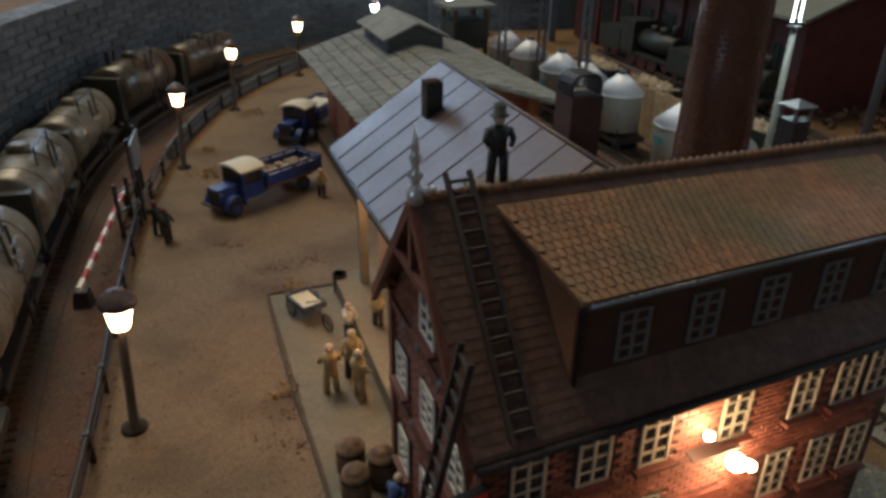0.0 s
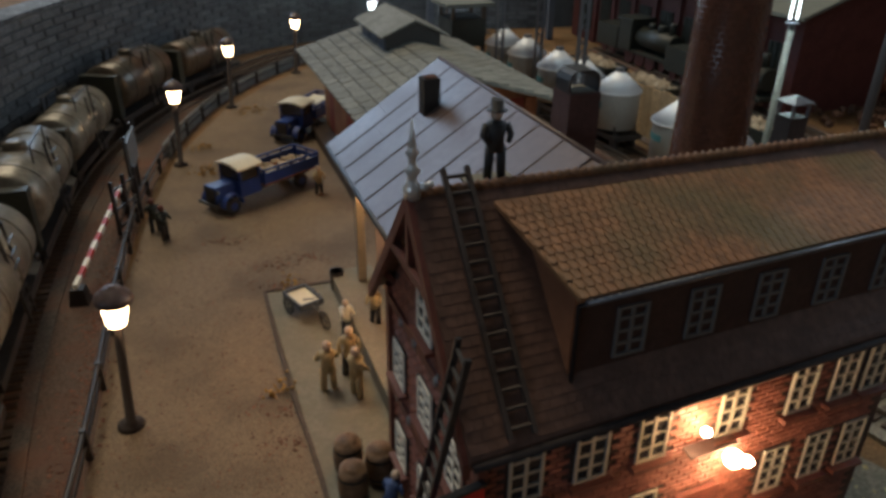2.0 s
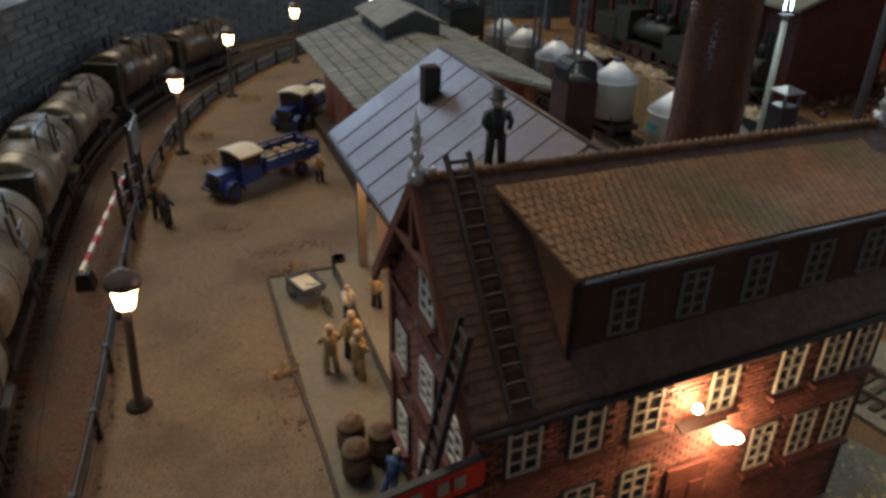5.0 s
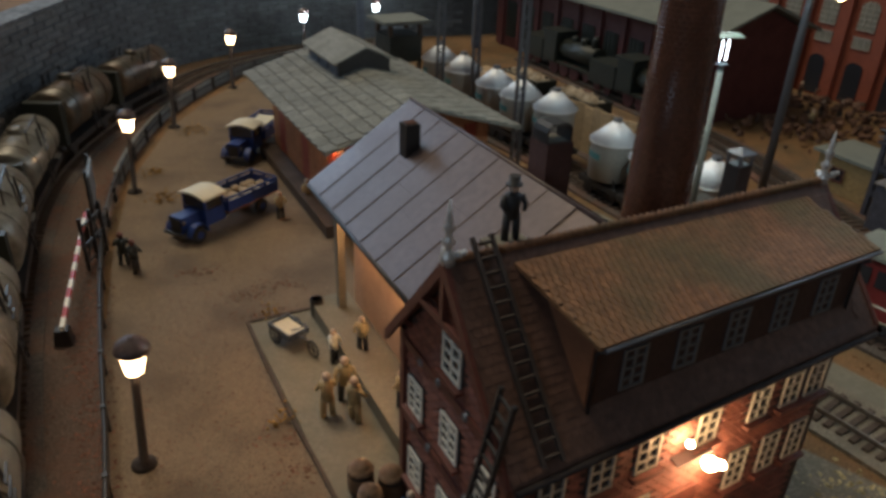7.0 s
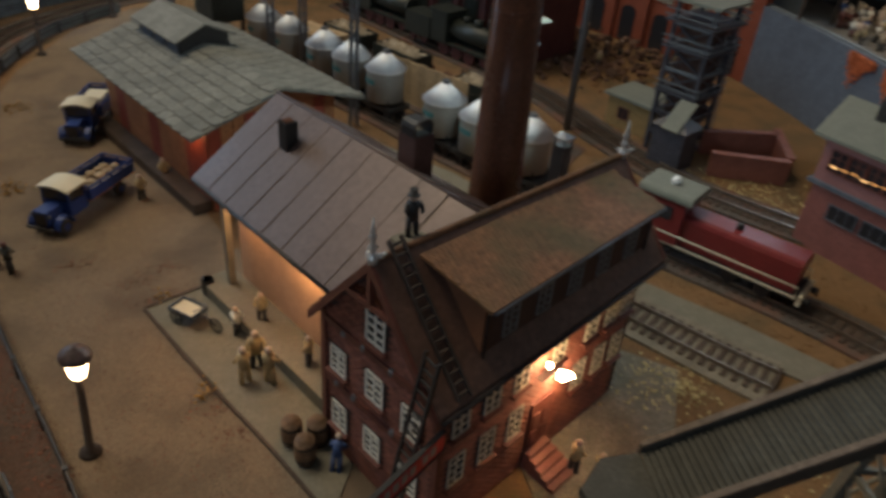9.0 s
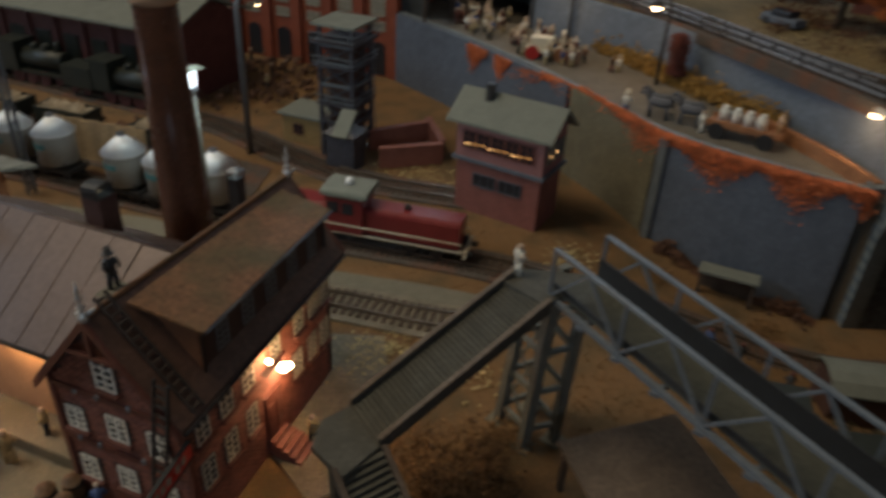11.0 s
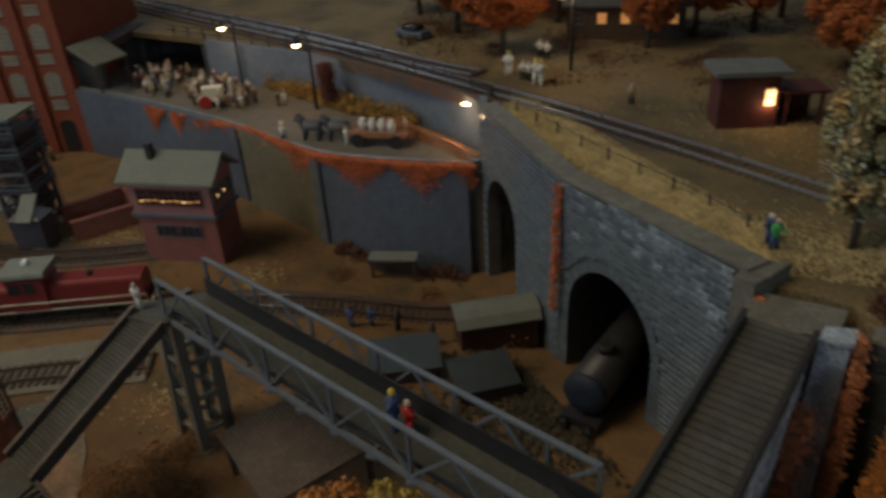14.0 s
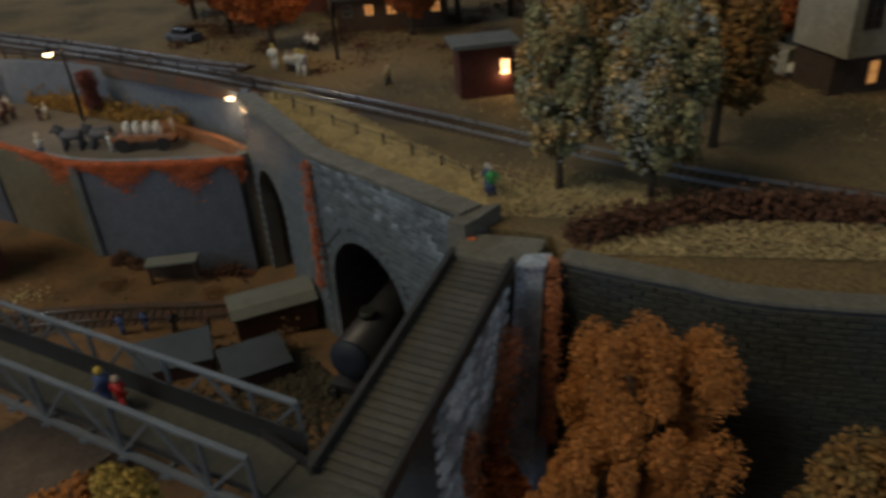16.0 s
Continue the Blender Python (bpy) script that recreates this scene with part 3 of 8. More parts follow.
track("track_back", BACK, 0.0, "railway track in front of the engine shed")
UP = [(92, 66), (84, 47), (79.8, 36.4), (73.0, 20.4), (65.0, 3.6), (58.0, -10.0), (50.7, -23.0), (43.6, -34.5), (38.5, -44), (35.4, -52), (30, -64)]
tr_up = track("track_upper", UP, 0.0, "railway line in dark ballast on the upper level", True)
tr_up.location.z = 13.05 * S
tr_up2 = track("track_upper", [(x + 3.6, y + 2.6) for x, y in UP[:5]] + [(65.6, -2.0)], 0.0, "second railway line on the upper level", True)
tr_up2.location.z = 13.0 * S


# ---- more helpers: clumps, windows, figurines ----
ICO = [(0, 0, 1), (0.894, 0, 0.447), (0.276, 0.851, 0.447), (-0.724, 0.526, 0.447), (-0.724, -0.526, 0.447), (0.276, -0.851, 0.447),
       (0.724, 0.526, -0.447), (-0.276, 0.851, -0.447), (-0.894, 0, -0.447), (-0.276, -0.851, -0.447), (0.724, -0.526, -0.447), (0, 0, -1)]
ICO_F = [(0, 1, 2), (0, 2, 3), (0, 3, 4), (0, 4, 5), (0, 5, 1), (1, 6, 2), (2, 7, 3), (3, 8, 4), (4, 9, 5), (5, 10, 1),
         (6, 7, 2), (7, 8, 3), (8, 9, 4), (9, 10, 5), (10, 6, 1), (6, 11, 7), (7, 11, 8), (8, 11, 9), (9, 11, 10), (10, 11, 6)]


OCTA = [(1, 0, 0), (0, 1, 0), (-1, 0, 0), (0, -1, 0), (0, 0, 1), (0, 0, -1)]
OCTA_F = [(0, 1, 4), (1, 2, 4), (2, 3, 4), (3, 0, 4), (1, 0, 5), (2, 1, 5), (3, 2, 5), (0, 3, 5)]


def clumps(name, places, sizes, material, parent=None, rough=0.45, flat=1.0, leafy=True):
    """Many small uneven clumps in one mesh; places and sizes in centimetres. Leafy ones are thin, tilted and pointed."""
    places, sizes = np.array(places, float), np.array(sizes, float)
    n = len(places)
    base, tris = (np.array(OCTA, float), np.array(OCTA_F)) if leafy else (np.array(ICO), np.array(ICO_F))
    m = len(base)
    k = 1 + rough * (np.random.rand(n, m, 1) * 2 - 1)
    pts = base[None] * k * sizes[:, None, None]
    if leafy:
        pts[:, :, 1] *= 0.6
        tip = np.random.rand(n)[:, None] * 3.14
        c, s = np.cos(tip), np.sin(tip)
        y, z = pts[:, :, 1] * c - pts[:, :, 2] * s, pts[:, :, 1] * s + pts[:, :, 2] * c
        pts[:, :, 1], pts[:, :, 2] = y, z
    pts[:, :, 2] *= flat
    spin = np.random.rand(n) * 6.28
    c, s = np.cos(spin)[:, None], np.sin(spin)[:, None]
    x, y = pts[:, :, 0] * c - pts[:, :, 1] * s, pts[:, :, 0] * s + pts[:, :, 1] * c
    pts[:, :, 0], pts[:, :, 1] = x, y
    pts = (pts + places[:, None]) * S
    faces = (tris[None] + m * np.arange(n)[:, None, None]).reshape(-1, 3)
    mesh = bpy.data.meshes.new(name)
    mesh.from_pydata(pts.reshape(-1, 3).tolist(), [], faces.tolist())
    mesh.materials.append(material)
    ob = new(name, mesh)
    ob.parent = parent
    return ob


def crown_points(n, rx, ry, rz, z, lobes=12, shell=0.72, wide=0.46, fat=(0.36, 0.56)):
    """Places in an uneven crown made of several overlapping lobes."""
    heads = []
    while len(heads) < lobes:
        q = Vector((random.uniform(-1, 1), random.uniform(-1, 1), random.uniform(-1, 1)))
        if q.length < 1 and (wide < 0.5 or q.length > 0.55):
            q = q * (0.62 if wide < 0.5 else wide)
            heads.append((q.x * rx, q.y * ry, z + q.z * rz, random.uniform(*fat)))
    out = []
    for i in range(n):
        hx, hy, hz, k = heads[i % lobes]
        d = Vector((random.gauss(0, 1), random.gauss(0, 1), random.gauss(0, 1))).normalized() * (shell + (1 - shell) * random.random())
        out.append((hx + d.x * rx * k, hy + d.y * ry * k, hz + d.z * rz * k))
    return out


def tree(name, x, y, z, height, rx, rz, material, label, trunk=0.35, n=900, size=0.28, group="", lobes=22, shell=0.6, wide=0.46, fat=(0.36, 0.56)):
    t = thing(name, x, y, z, random.uniform(0, 360), label, "tree", group)
    bm = B()
    top = height - rz * 0.9
    tube(bm, [(0, 0, -0.3), (0.1, 0, top * 0.5), (0.05, 0.1, top), (0.1, 0, height - 0.6 * rz)], [trunk, trunk * 0.8, trunk * 0.6, trunk * 0.2], 8)
    for k in range(6):
        a = k * 1.05
        tube(bm, [(0, 0, top * (0.75 + 0.06 * k)), (math.cos(a) * rx * 0.25, math.sin(a) * rx * 0.25, top + 0.25 * rz), (math.cos(a) * rx * 0.4, math.sin(a) * rx * 0.4, top + 0.5 * rz)], [trunk * 0.4, trunk * 0.25, 0.04], 6)
    part("trunk", bm, BARK, t)
    pts = crown_points(int(n * 1.7), rx, rx, rz, height - rz, lobes, shell, wide, fat)
    clumps("crown", pts, [size * random.uniform(0.6, 1.5) for _ in pts], material, t)
    return t


def window(parent, place, w, h, lit=None, cols=3, rows=3, frame_mat=None, depth=0.07, sill=True, bar=0.036):
    """A small-paned window, facing -y of its own frame: pane, frame with glazing bars, sill."""
    fm = frame_mat or WHITE
    bm = B()
    box(bm, 0, 0.06, 0, w, 0.03, h)
    win = part("window", bm, lit or PANE, parent)
    win.matrix_local = place
    bm = B()
    t = max(0.08, bar)
    for x in (-w / 2 + t / 2, w / 2 - t / 2):
        box(bm, x, 0, 0, t, depth, h)
    for z in (0, h - t):
        box(bm, 0, 0.002, z, w - 0.02, depth, t)
    for i in range(1, cols):
        box(bm, -w / 2 + w * i / cols, 0.01, 0.02, bar if i * 2 != cols else max(0.09, bar), depth * 0.8, h - 0.04)
    for j in range(1, rows):
        box(bm, 0, 0.012, h * j / rows - 0.03, w - 0.04, depth * 0.75, bar)
    part("window_frame", bm, fm, win)
    if sill:
        bm = B()
        box(bm, 0, -0.08, -0.16, w + 0.3, 0.3, 0.14)
        part("window_sill", bm, TIMBER, win)
    return win


def figurine(x, y, z, rz, body, height=2.0, label="small painted figurine standing", legs=None, lean=0, head=None, hat=None, arms=0.3, sit=False, group=""):
    """A tiny painted model figure as one plain solid."""
    bm = B()
    k = height / 2.0
    legs = legs or body
    mats = [body, legs, head or SKIN, hat or head or SKIN]
    lz = 0.35 if sit else 0.9
    for sx in (-0.14, 0.14):
        tube(bm, [(sx * k * 1.3, 0, 0), (sx * k, 0, lz * k)], [0.12 * k, 0.14 * k], 7, slot=1)
    tube(bm, [(0, 0, (lz - 0.1) * k), (0, 0, (lz + 0.25) * k), (0, 0.02, (lz + 0.62) * k), (0, 0.02, (lz + 0.74) * k)], [0.24 * k, 0.22 * k, 0.29 * k, 0.1 * k], 9)
    for sx in (-1, 1):
        tube(bm, [(sx * 0.27 * k, 0.02, (lz + 0.62) * k), (sx * 0.36 * k, -arms * 0.4 * k, (lz + 0.35) * k), (sx * 0.27 * k, -arms * k, (lz + 0.2) * k)], [0.1 * k, 0.09 * k, 0.07 * k], 6)
    blob(bm, 0, 0, (lz + 0.9) * k, 0.165 * k, 2, 1.15, 0.0, 2)
    if hat:
        tube(bm, [(0, 0, (lz + 0.98) * k), (0, 0, (lz + 1.0) * k), (0, 0, (lz + 1.01) * k), (0, 0, (lz + 1.28) * k)], [0.26 * k, 0.26 * k, 0.16 * k, 0.17 * k], 10, slot=3)
    ob = whole("figurine", bm, mats, label, "figurine", group=group)
    ob.matrix_basis = at(x, y, z, rz, lean)
    return ob


def glow_lamp(x, y, z, watts, colour=(1.0, 0.62, 0.3), r=0.003):
    data = bpy.data.lights.new("bulb", "POINT")
    data.energy, data.color, data.shadow_soft_size = watts, colour, r
    ob = new("bulb", data)
    ob.location = (x * S, y * S, z * S)
    return ob


# ---- brick house with dormer: local x along the ridge, y across, front at -y ----
SKEW = 3.0
UPPER_S = (1.15, 3.0, 4.85, 7.45, 9.95, 11.6, 12.9)
LOWER_S = (1.15, 3.0, 4.85, 9.6, 11.3, 12.8)
FRONT_O = (0.5, -3.75)


def fw(s, out, z):
    """Place on the front wall: s along it, out in front of it."""
    c, d = math.cos(radians(SKEW)), math.sin(radians(SKEW))
    return (FRONT_O[0] + c * s + d * out, FRONT_O[1] + d * s - c * out, z)


def house():
    h = thing("brick_house", *hw(0, 0), 0, HEADING, "dark red brick house with tiled roof and long dormer", "house")
    a, b = fw(0, 0, 0), fw(13.6, 0, 0)
    bm = B()
    for u0, u1, lo in ((0.5, 0.9, -3.72), (13.7, 14.1, -3.05)):
        v = [(u0, lo, 0), (u0, 3.7, 0), (u0, 3.7, 8.1), (u0, 0, 12.2), (u0, lo, 12.2 + lo * 1.12)]
        p = [bm.verts.new(q) for q in v]
        r = [bm.verts.new((u1, q[1], q[2])) for q in v]
        bm.faces.new(p), bm.faces.new(r[::-1])
        for i in range(5):
            bm.faces.new((p[i], r[i], r[(i + 1) % 5], p[(i + 1) % 5]))
    hexa(bm, [(0.9, 3.3, 0), (13.7, 3.3, 0), (13.7, 3.7, 0), (0.9, 3.7, 0), (0.9, 3.3, 8.0), (13.7, 3.3, 8.0), (13.7, 3.7, 8.0), (0.9, 3.7, 8.0)])
    lo = [fw(0, -0.05, 0), fw(13.55, -0.05, 0), fw(13.55, -0.4, 0), fw(0, -0.4, 0)]
    hexa(bm, lo + [(x, y, 8.05) for x, y, _ in lo])
    bmesh.ops.recalc_face_normals(bm, faces=bm.faces)
    wall = part("wall", bm, MORTAR, h)
    # quoin boards at the corners
    for x, y in ((0.45, 3.65), (0.45, -3.72)):
        bm = B()
        box(bm, x, y, 0, 0.22, 0.3, 8.0)
        part("corner_board", bm, TIMBER, h)
    # floor bands on the gable
    for z in (4.15, 7.45):
        bm = B()
        box(bm, 0.44, 0, z, 0.16, 7.2, 0.28)
        part("timber_band", bm, TIMBER, h)
    # roof: front slope runs slightly askew like the wall
    bm = B()
    hexa(bm, [(0.0, -4.15, 7.66), (15.2, -3.55, 8.1), (15.2, 0, 12.3), (0.0, 0, 12.3), (0.0, -4.15, 7.88), (15.2, -3.55, 8.32), (15.2, 0, 12.55), (0.0, 0, 12.55)])
    bmesh.ops.recalc_face_normals(bm, faces=bm.faces)
    front = part("roof", bm, TILE_DARK, h)
    bm = B()
    hexa(bm, [(0.0, 4.05, 7.75), (15.2, 4.05, 7.75), (15.2, 0, 12.3), (0.0, 0, 12.3), (0.0, 4.05, 7.98), (15.2, 4.05, 7.98), (15.2, 0, 12.55), (0.0, 0, 12.55)])
    bmesh.ops.recalc_face_normals(bm, faces=bm.faces)
    part("roof", bm, TILE_DARK, h)
    # tile courses on the front slope
    bm = B()
    for r in range(24):
        f = (r + 0.3) / 24
        y0, z0 = -4.15 * (1 - f), 7.9 + (12.55 - 7.9) * f
        y1, z1 = -3.55 * (1 - f), 8.34 + (12.55 - 8.34) * f
        for c in range(64):
            g = c / 64
            x = 0.03 + 15.1 * g + (0.13 if r % 2 else 0.0)
            y, z = y0 + (y1 - y0) * g, z0 + (z1 - z0) * g
            if 2.6 < x < 14.2 and -3.4 < y < -0.4:
                continue
            hexa(bm, [(x, y, z), (x + 0.225, y, z), (x + 0.225, y + 0.18, z + 0.2), (x, y + 0.18, z + 0.2), (x, y - 0.01, z + 0.016), (x + 0.228, y - 0.01, z + 0.016), (x + 0.228, y + 0.18, z + 0.206), (x, y + 0.18, z + 0.206)])
    st = part("roof_tiles", bm, TILE_DARK, front)
    st["kind"] = "stuff"
    # ridge with a row of knobbly cap tiles
    for k in range(62):
        x = 0.08 + k * 0.244
        bm = B()
        tube(bm, [(x, 0, 12.5), (x + 0.2, 0, 12.53), (x + 0.246, 0, 12.56)], [0.12, 0.135, 0.17], 7)
        part("ridge_cap", bm, TILE, h)
    # verge boards and brace in the gable
    for u0 in (-0.06, 15.2):
        for s, e in ((-1, -4.1 if u0 < 1 else -3.5), (1, 4.05)):
            bm = B()
            e = abs(e)
            z = 12.5 - e * 1.15
            hexa(bm, [(u0 - 0.08, s * e, z - 0.45), (u0 + 0.1, s * e, z - 0.45), (u0 + 0.1, 0, 12.1), (u0 - 0.08, 0, 12.1), (u0 - 0.08, s * e, z), (u0 + 0.1, s * e, z), (u0 + 0.1, 0, 12.58), (u0 - 0.08, 0, 12.58)])
            bmesh.ops.recalc_face_normals(bm, faces=bm.faces)
            part("verge_board", bm, TIMBER, h)
    for a, b, w in (((-0.02, -1.5, 10.55), (-0.02, 1.5, 10.55), 0.22), ((-0.02, 0.0, 10.5), (-0.02, 0.0, 12.2), 0.2), ((0.0, -3.2, 8.9), (0.5, -3.2, 8.3), 0.16), ((0.0, 3.2, 8.9), (0.5, 3.2, 8.3), 0.16)):
        bm = B()
        beam(bm, a, b, w, w)
        part("gable_brace", bm, TIMBER, h)
    # dormer
    c, d = math.cos(radians(2.2)), math.sin(radians(2.2))
    dm = at(2.75, -3.35, 0, 2.2)
    bm = B()
    hexa(bm, [(0.15, 0.1, 8.2), (11.3, 0.1, 8.2), (11.3, 2.7, 8.2), (0.15, 2.9, 8.2), (0.15, 0.1, 11.15), (11.3, 0.1, 11.38), (11.3, 2.7, 12.1), (0.15, 2.9, 12.1)])
    dormer = part("dormer", bm, DORMER_WOOD, h)
    dormer.matrix_local = dm
    bm = B()
    hexa(bm, [(0.02, 0.12, 8.25), (0.14, 0.12, 8.25), (0.14, 2.9, 11.4), (0.02, 2.9, 11.4), (0.02, 0.12, 11.1), (0.14, 0.12, 11.1), (0.14, 2.9, 12.0), (0.02, 2.9, 12.0)])
    ck = part("dormer_cheek", bm, CHEEK, h)
    ck.matrix_local = dm
    bm = B()
    hexa(bm, [(-0.15, -0.3, 11.12), (11.6, -0.3, 11.36), (11.35, 2.75, 12.05), (-0.65, 3.0, 12.1), (-0.15, -0.3, 11.24), (11.6, -0.3, 11.48), (11.35, 2.75, 12.2), (-0.65, 3.0, 12.24)])
    droof = part("dormer_roof", bm, TILE, h)
    droof.matrix_local = dm
    bm = B()
    tube(bm, [(0.0, -0.36, 11.12), (11.6, -0.36, 11.36)], 0.07, 8)
    g = part("gutter", bm, STEEL, h)
    g.matrix_local = dm
    for q in ((0.08, 0.02), (11.3, 0.02)):
        bm = B()
        tube(bm, [(q[0], q[1] - 0.3, 11.05), (q[0], q[1], 10.8), (q[0], q[1], 8.6)], 0.06, 6)
        g = part("downpipe", bm, DARK, h)
        g.matrix_local = dm
    for k in range(5):
        window(h, dm @ at(1.62 + 2.08 * k, 0.06, 9.12 + 0.03 * k), 0.88, 1.4, None, 2, 4, SHADED_FRAME, sill=False, bar=0.08)
    # front: eaves gutter, windows, door, awning
    bm = B()
    tube(bm, [(0.05, -4.25, 7.74), (15.1, -3.65, 8.18)], 0.1, 8)
    part("gutter", bm, POST, h)
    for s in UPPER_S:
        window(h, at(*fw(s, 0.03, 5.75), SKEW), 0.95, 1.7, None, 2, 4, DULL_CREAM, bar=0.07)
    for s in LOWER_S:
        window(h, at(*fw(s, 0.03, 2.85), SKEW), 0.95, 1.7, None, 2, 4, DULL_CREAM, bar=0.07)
    bm = B()
    box(bm, 0, 0, 1.1, 1.5, 0.16, 2.9)
    for sx in (-0.36, 0.36):
        for z in (1.3, 2.4):
            box(bm, sx, -0.1, z, 0.5, 0.06, 0.95)
    door = part("door", bm, TIMBER, h, "brown panelled front door above the steps")
    door.matrix_local = at(*fw(6.75, 0.05, 0), SKEW)
    bm = B()
    hexa(bm, [(-0.8, -0.32, 5.62), (0.8, -0.32, 5.62), (0.8, 0.05, 5.72), (-0.8, 0.05, 5.72), (-0.8, -0.32, 5.68), (0.8, -0.32, 5.68), (0.8, 0.05, 5.78), (-0.8, 0.05, 5.78)])
    aw = part("door_canopy", bm, DORMER_WOOD, h)
    aw.matrix_local = at(*fw(6.75, 0.05, 0), SKEW)
    bm = B()
    for k in range(5):
        box(bm, 0, -0.25 - 0.4 * k, 0, 1.6 + 0.08 * k, 0.4, 1.05 - 0.2 * k)
    stp = part("door_steps", bm, BRICK, h)
    stp.matrix_local = at(*fw(6.75, 0.05, 0), SKEW)
    bm = B()
    blob(bm, 0, 0, 0, 0.27, 2, 0.9, 0)
    # second glowing blob shapes the flare beside the bulb, no lamp of its own
    blob(bm, 0.42, -0.1, -0.16, 0.17, 2, 0.9, 0)
    la = part("porch_lamp", bm, BULB_GLOW, h, "bare lit bulb under the door canopy")
    la.matrix_local = at(*fw(7.35, 0.5, 5.3), SKEW)
    bm = B()
    blob(bm, 0, 0, 0, 0.13, 2, 1.0, 0)
    la = part("eaves_lamp", bm, BULB_GLOW, h, "small bare lit bulb beside the window")
    la.matrix_local = at(*fw(6.3, 0.35, 6.45), SKEW)
    # gable windows
    face = pose(0, 0, 0, 0, 0, -90)
    for y, z, w, hh in ((0.14, 8.3, 1.45, 1.65), (2.6, 5.0, 1.35, 1.4), (0.12, 5.2, 1.45, 1.5), (-2.2, 5.0, 1.45, 1.6), (2.55, 1.65, 1.35, 1.5), (0.2, 1.9, 1.4, 1.45), (-2.2, 1.8, 1.4, 1.5)):
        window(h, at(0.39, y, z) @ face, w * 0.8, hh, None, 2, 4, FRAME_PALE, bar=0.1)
    for y, z in ((2.7, 4.35), (1.5, 4.35), (-1.1, 4.4), (0.9, 7.6), (-0.9, 7.6), (2.2, 7.5)):
        bm = B()
        tube(bm, [(0.46, y, z), (0.3, y, z)], [0.2, 0.12], 8)
        part("wall_anchor", bm, STEEL, h)
    bm = B()
    for k in range(22):
        blob(bm, 0.42, 3.3 - 0.31 * k, 4.1 + 0.12 * (k % 2), 0.07, 1, 1, 0)
        blob(bm, 0.42, 3.1 - 0.28 * k, 7.4 + 0.1 * (k % 2), 0.07, 1, 1, 0)
    part("dentil_course", bm, TIMBER, h)
    return h, wall, droof, dm


HOUSE, HOUSE_WALL, DORMER_ROOF, DORMER_M = house()
glow_lamp(*(hw(*fw(7.15, 0.95, 0)[:2])), 4.85, 0.019, (1.0, 0.54, 0.27), 0.004)
glow_lamp(*(hw(*fw(6.2, 0.5, 0)[:2])), 6.75, 0.02, (1.0, 0.6, 0.3), 0.003)


def finial(u, n, z):
    f = thing("roof_finial", *hw(u, n), z, label="silver turned roof finial with a tall spike", category="finial", group="roof finials")
    bm = B()
    tube(bm, [(0, 0, -0.2), (0, 0, 0.1), (0, 0, 0.2), (0, 0, 0.35), (0, 0, 0.5), (0, 0, 0.62), (0, 0, 0.8), (0, 0, 0.95), (0, 0, 1.05), (0, 0, 1.15), (0, 0, 1.75)], [0.2, 0.24, 0.12, 0.1, 0.2, 0.1, 0.09, 0.17, 0.09, 0.1, 0.015], 12)
    part("spike", bm, FINIAL, f)
    bm = B()
    blob(bm, 0.28, -0.1, 0.15, 0.12, 2, 1, 0)
    blob(bm, 0.42, -0.12, 0.22, 0.09, 2, 1, 0)
    blob(bm, -0.05, 0.25, 0.12, 0.11, 2, 1, 0)
    part("scroll", bm, FINIAL, f)
    return f


finial(0.05, 0, 12.6)
finial(15.15, 0, 12.6)


def ladder(name, a, b, width, rungs, label, material):
    l = thing(name, 0, 0, 0, label=label, category="ladder")
    a, b = Vector(a), Vector(b)
    side = (b - a).cross(Vector((0, 0, 1))).normalized() * width / 2
    for s in (-1, 1):
        bm = B()
        beam(bm, a + side * s, b + side * s, 0.11, 0.14)
        part("rail", bm, material, l)
    for k in range(rungs):
        bm = B()
        p = a + (b - a) * ((k + 0.5) / rungs)
        beam(bm, p - side, p + side, 0.08, 0.08)
        part("rung", bm, material, l)
    return l


def hp(u, n, z):
    return (*hw(u, n), z)


ladder("roof_ladder", hp(1.3, -4.05, 8.15), hp(1.15, 0.15, 13.0), 0.62, 15, "black-brown ladder lying on the tiled roof", LADDER)
ladder("leaning_ladder", hp(-1.95, -3.2, 0.2), hp(0.05, -3.45, 10.4), 0.8, 22, "black iron ladder leaning against the brick gable", DARK)
# walkway board and sweep on the ridge
bm = B()
box(bm, 0, 0, 0, 1.1, 0.75, 0.45)
box(bm, 0, 0, 0.45, 1.3, 0.95, 0.08)
ob = whole("roof_step", bm, CONCRETE, "pale board step by the roof ridge", "step")
ob.matrix_basis = at(*hw(2.25, 0.5), 11.9, HEADING)
figurine(*hw(2.4, 0.6), 12.42, HEADING - 10, COAL, 1.75, "black chimney sweep figurine with a top hat", COAL, hat=COAL, arms=0.25)
sweep = bpy.data.objects["figurine"]
sweep.matrix_basis = sweep.matrix_basis @ Matrix.Diagonal((1.12, 1.12, 1.06, 1.0))
# rear chimney with metal cap
ch = thing("roof_chimney", *hw(13.6, 2.4), 9.9, HEADING, "black square roof chimney with a raised metal cap", "chimney")
bm = B()
box(bm, 0, 0, -0.6, 0.68, 0.68, 3.2)
part("flue_body", bm, DARK, ch)
bm = B()
for p in ((-0.3, -0.3), (0.3, -0.3), (0.3, 0.3), (-0.3, 0.3)):
    box(bm, *p, 2.6, 0.08, 0.08, 0.42)
box(bm, 0, 0, 3.02, 0.84, 0.84, 0.05)
box(bm, 0, 0, 3.07, 0.84, 0.84, 0.17, 0, 0, 0.15)
part("cap", bm, STEEL, ch)
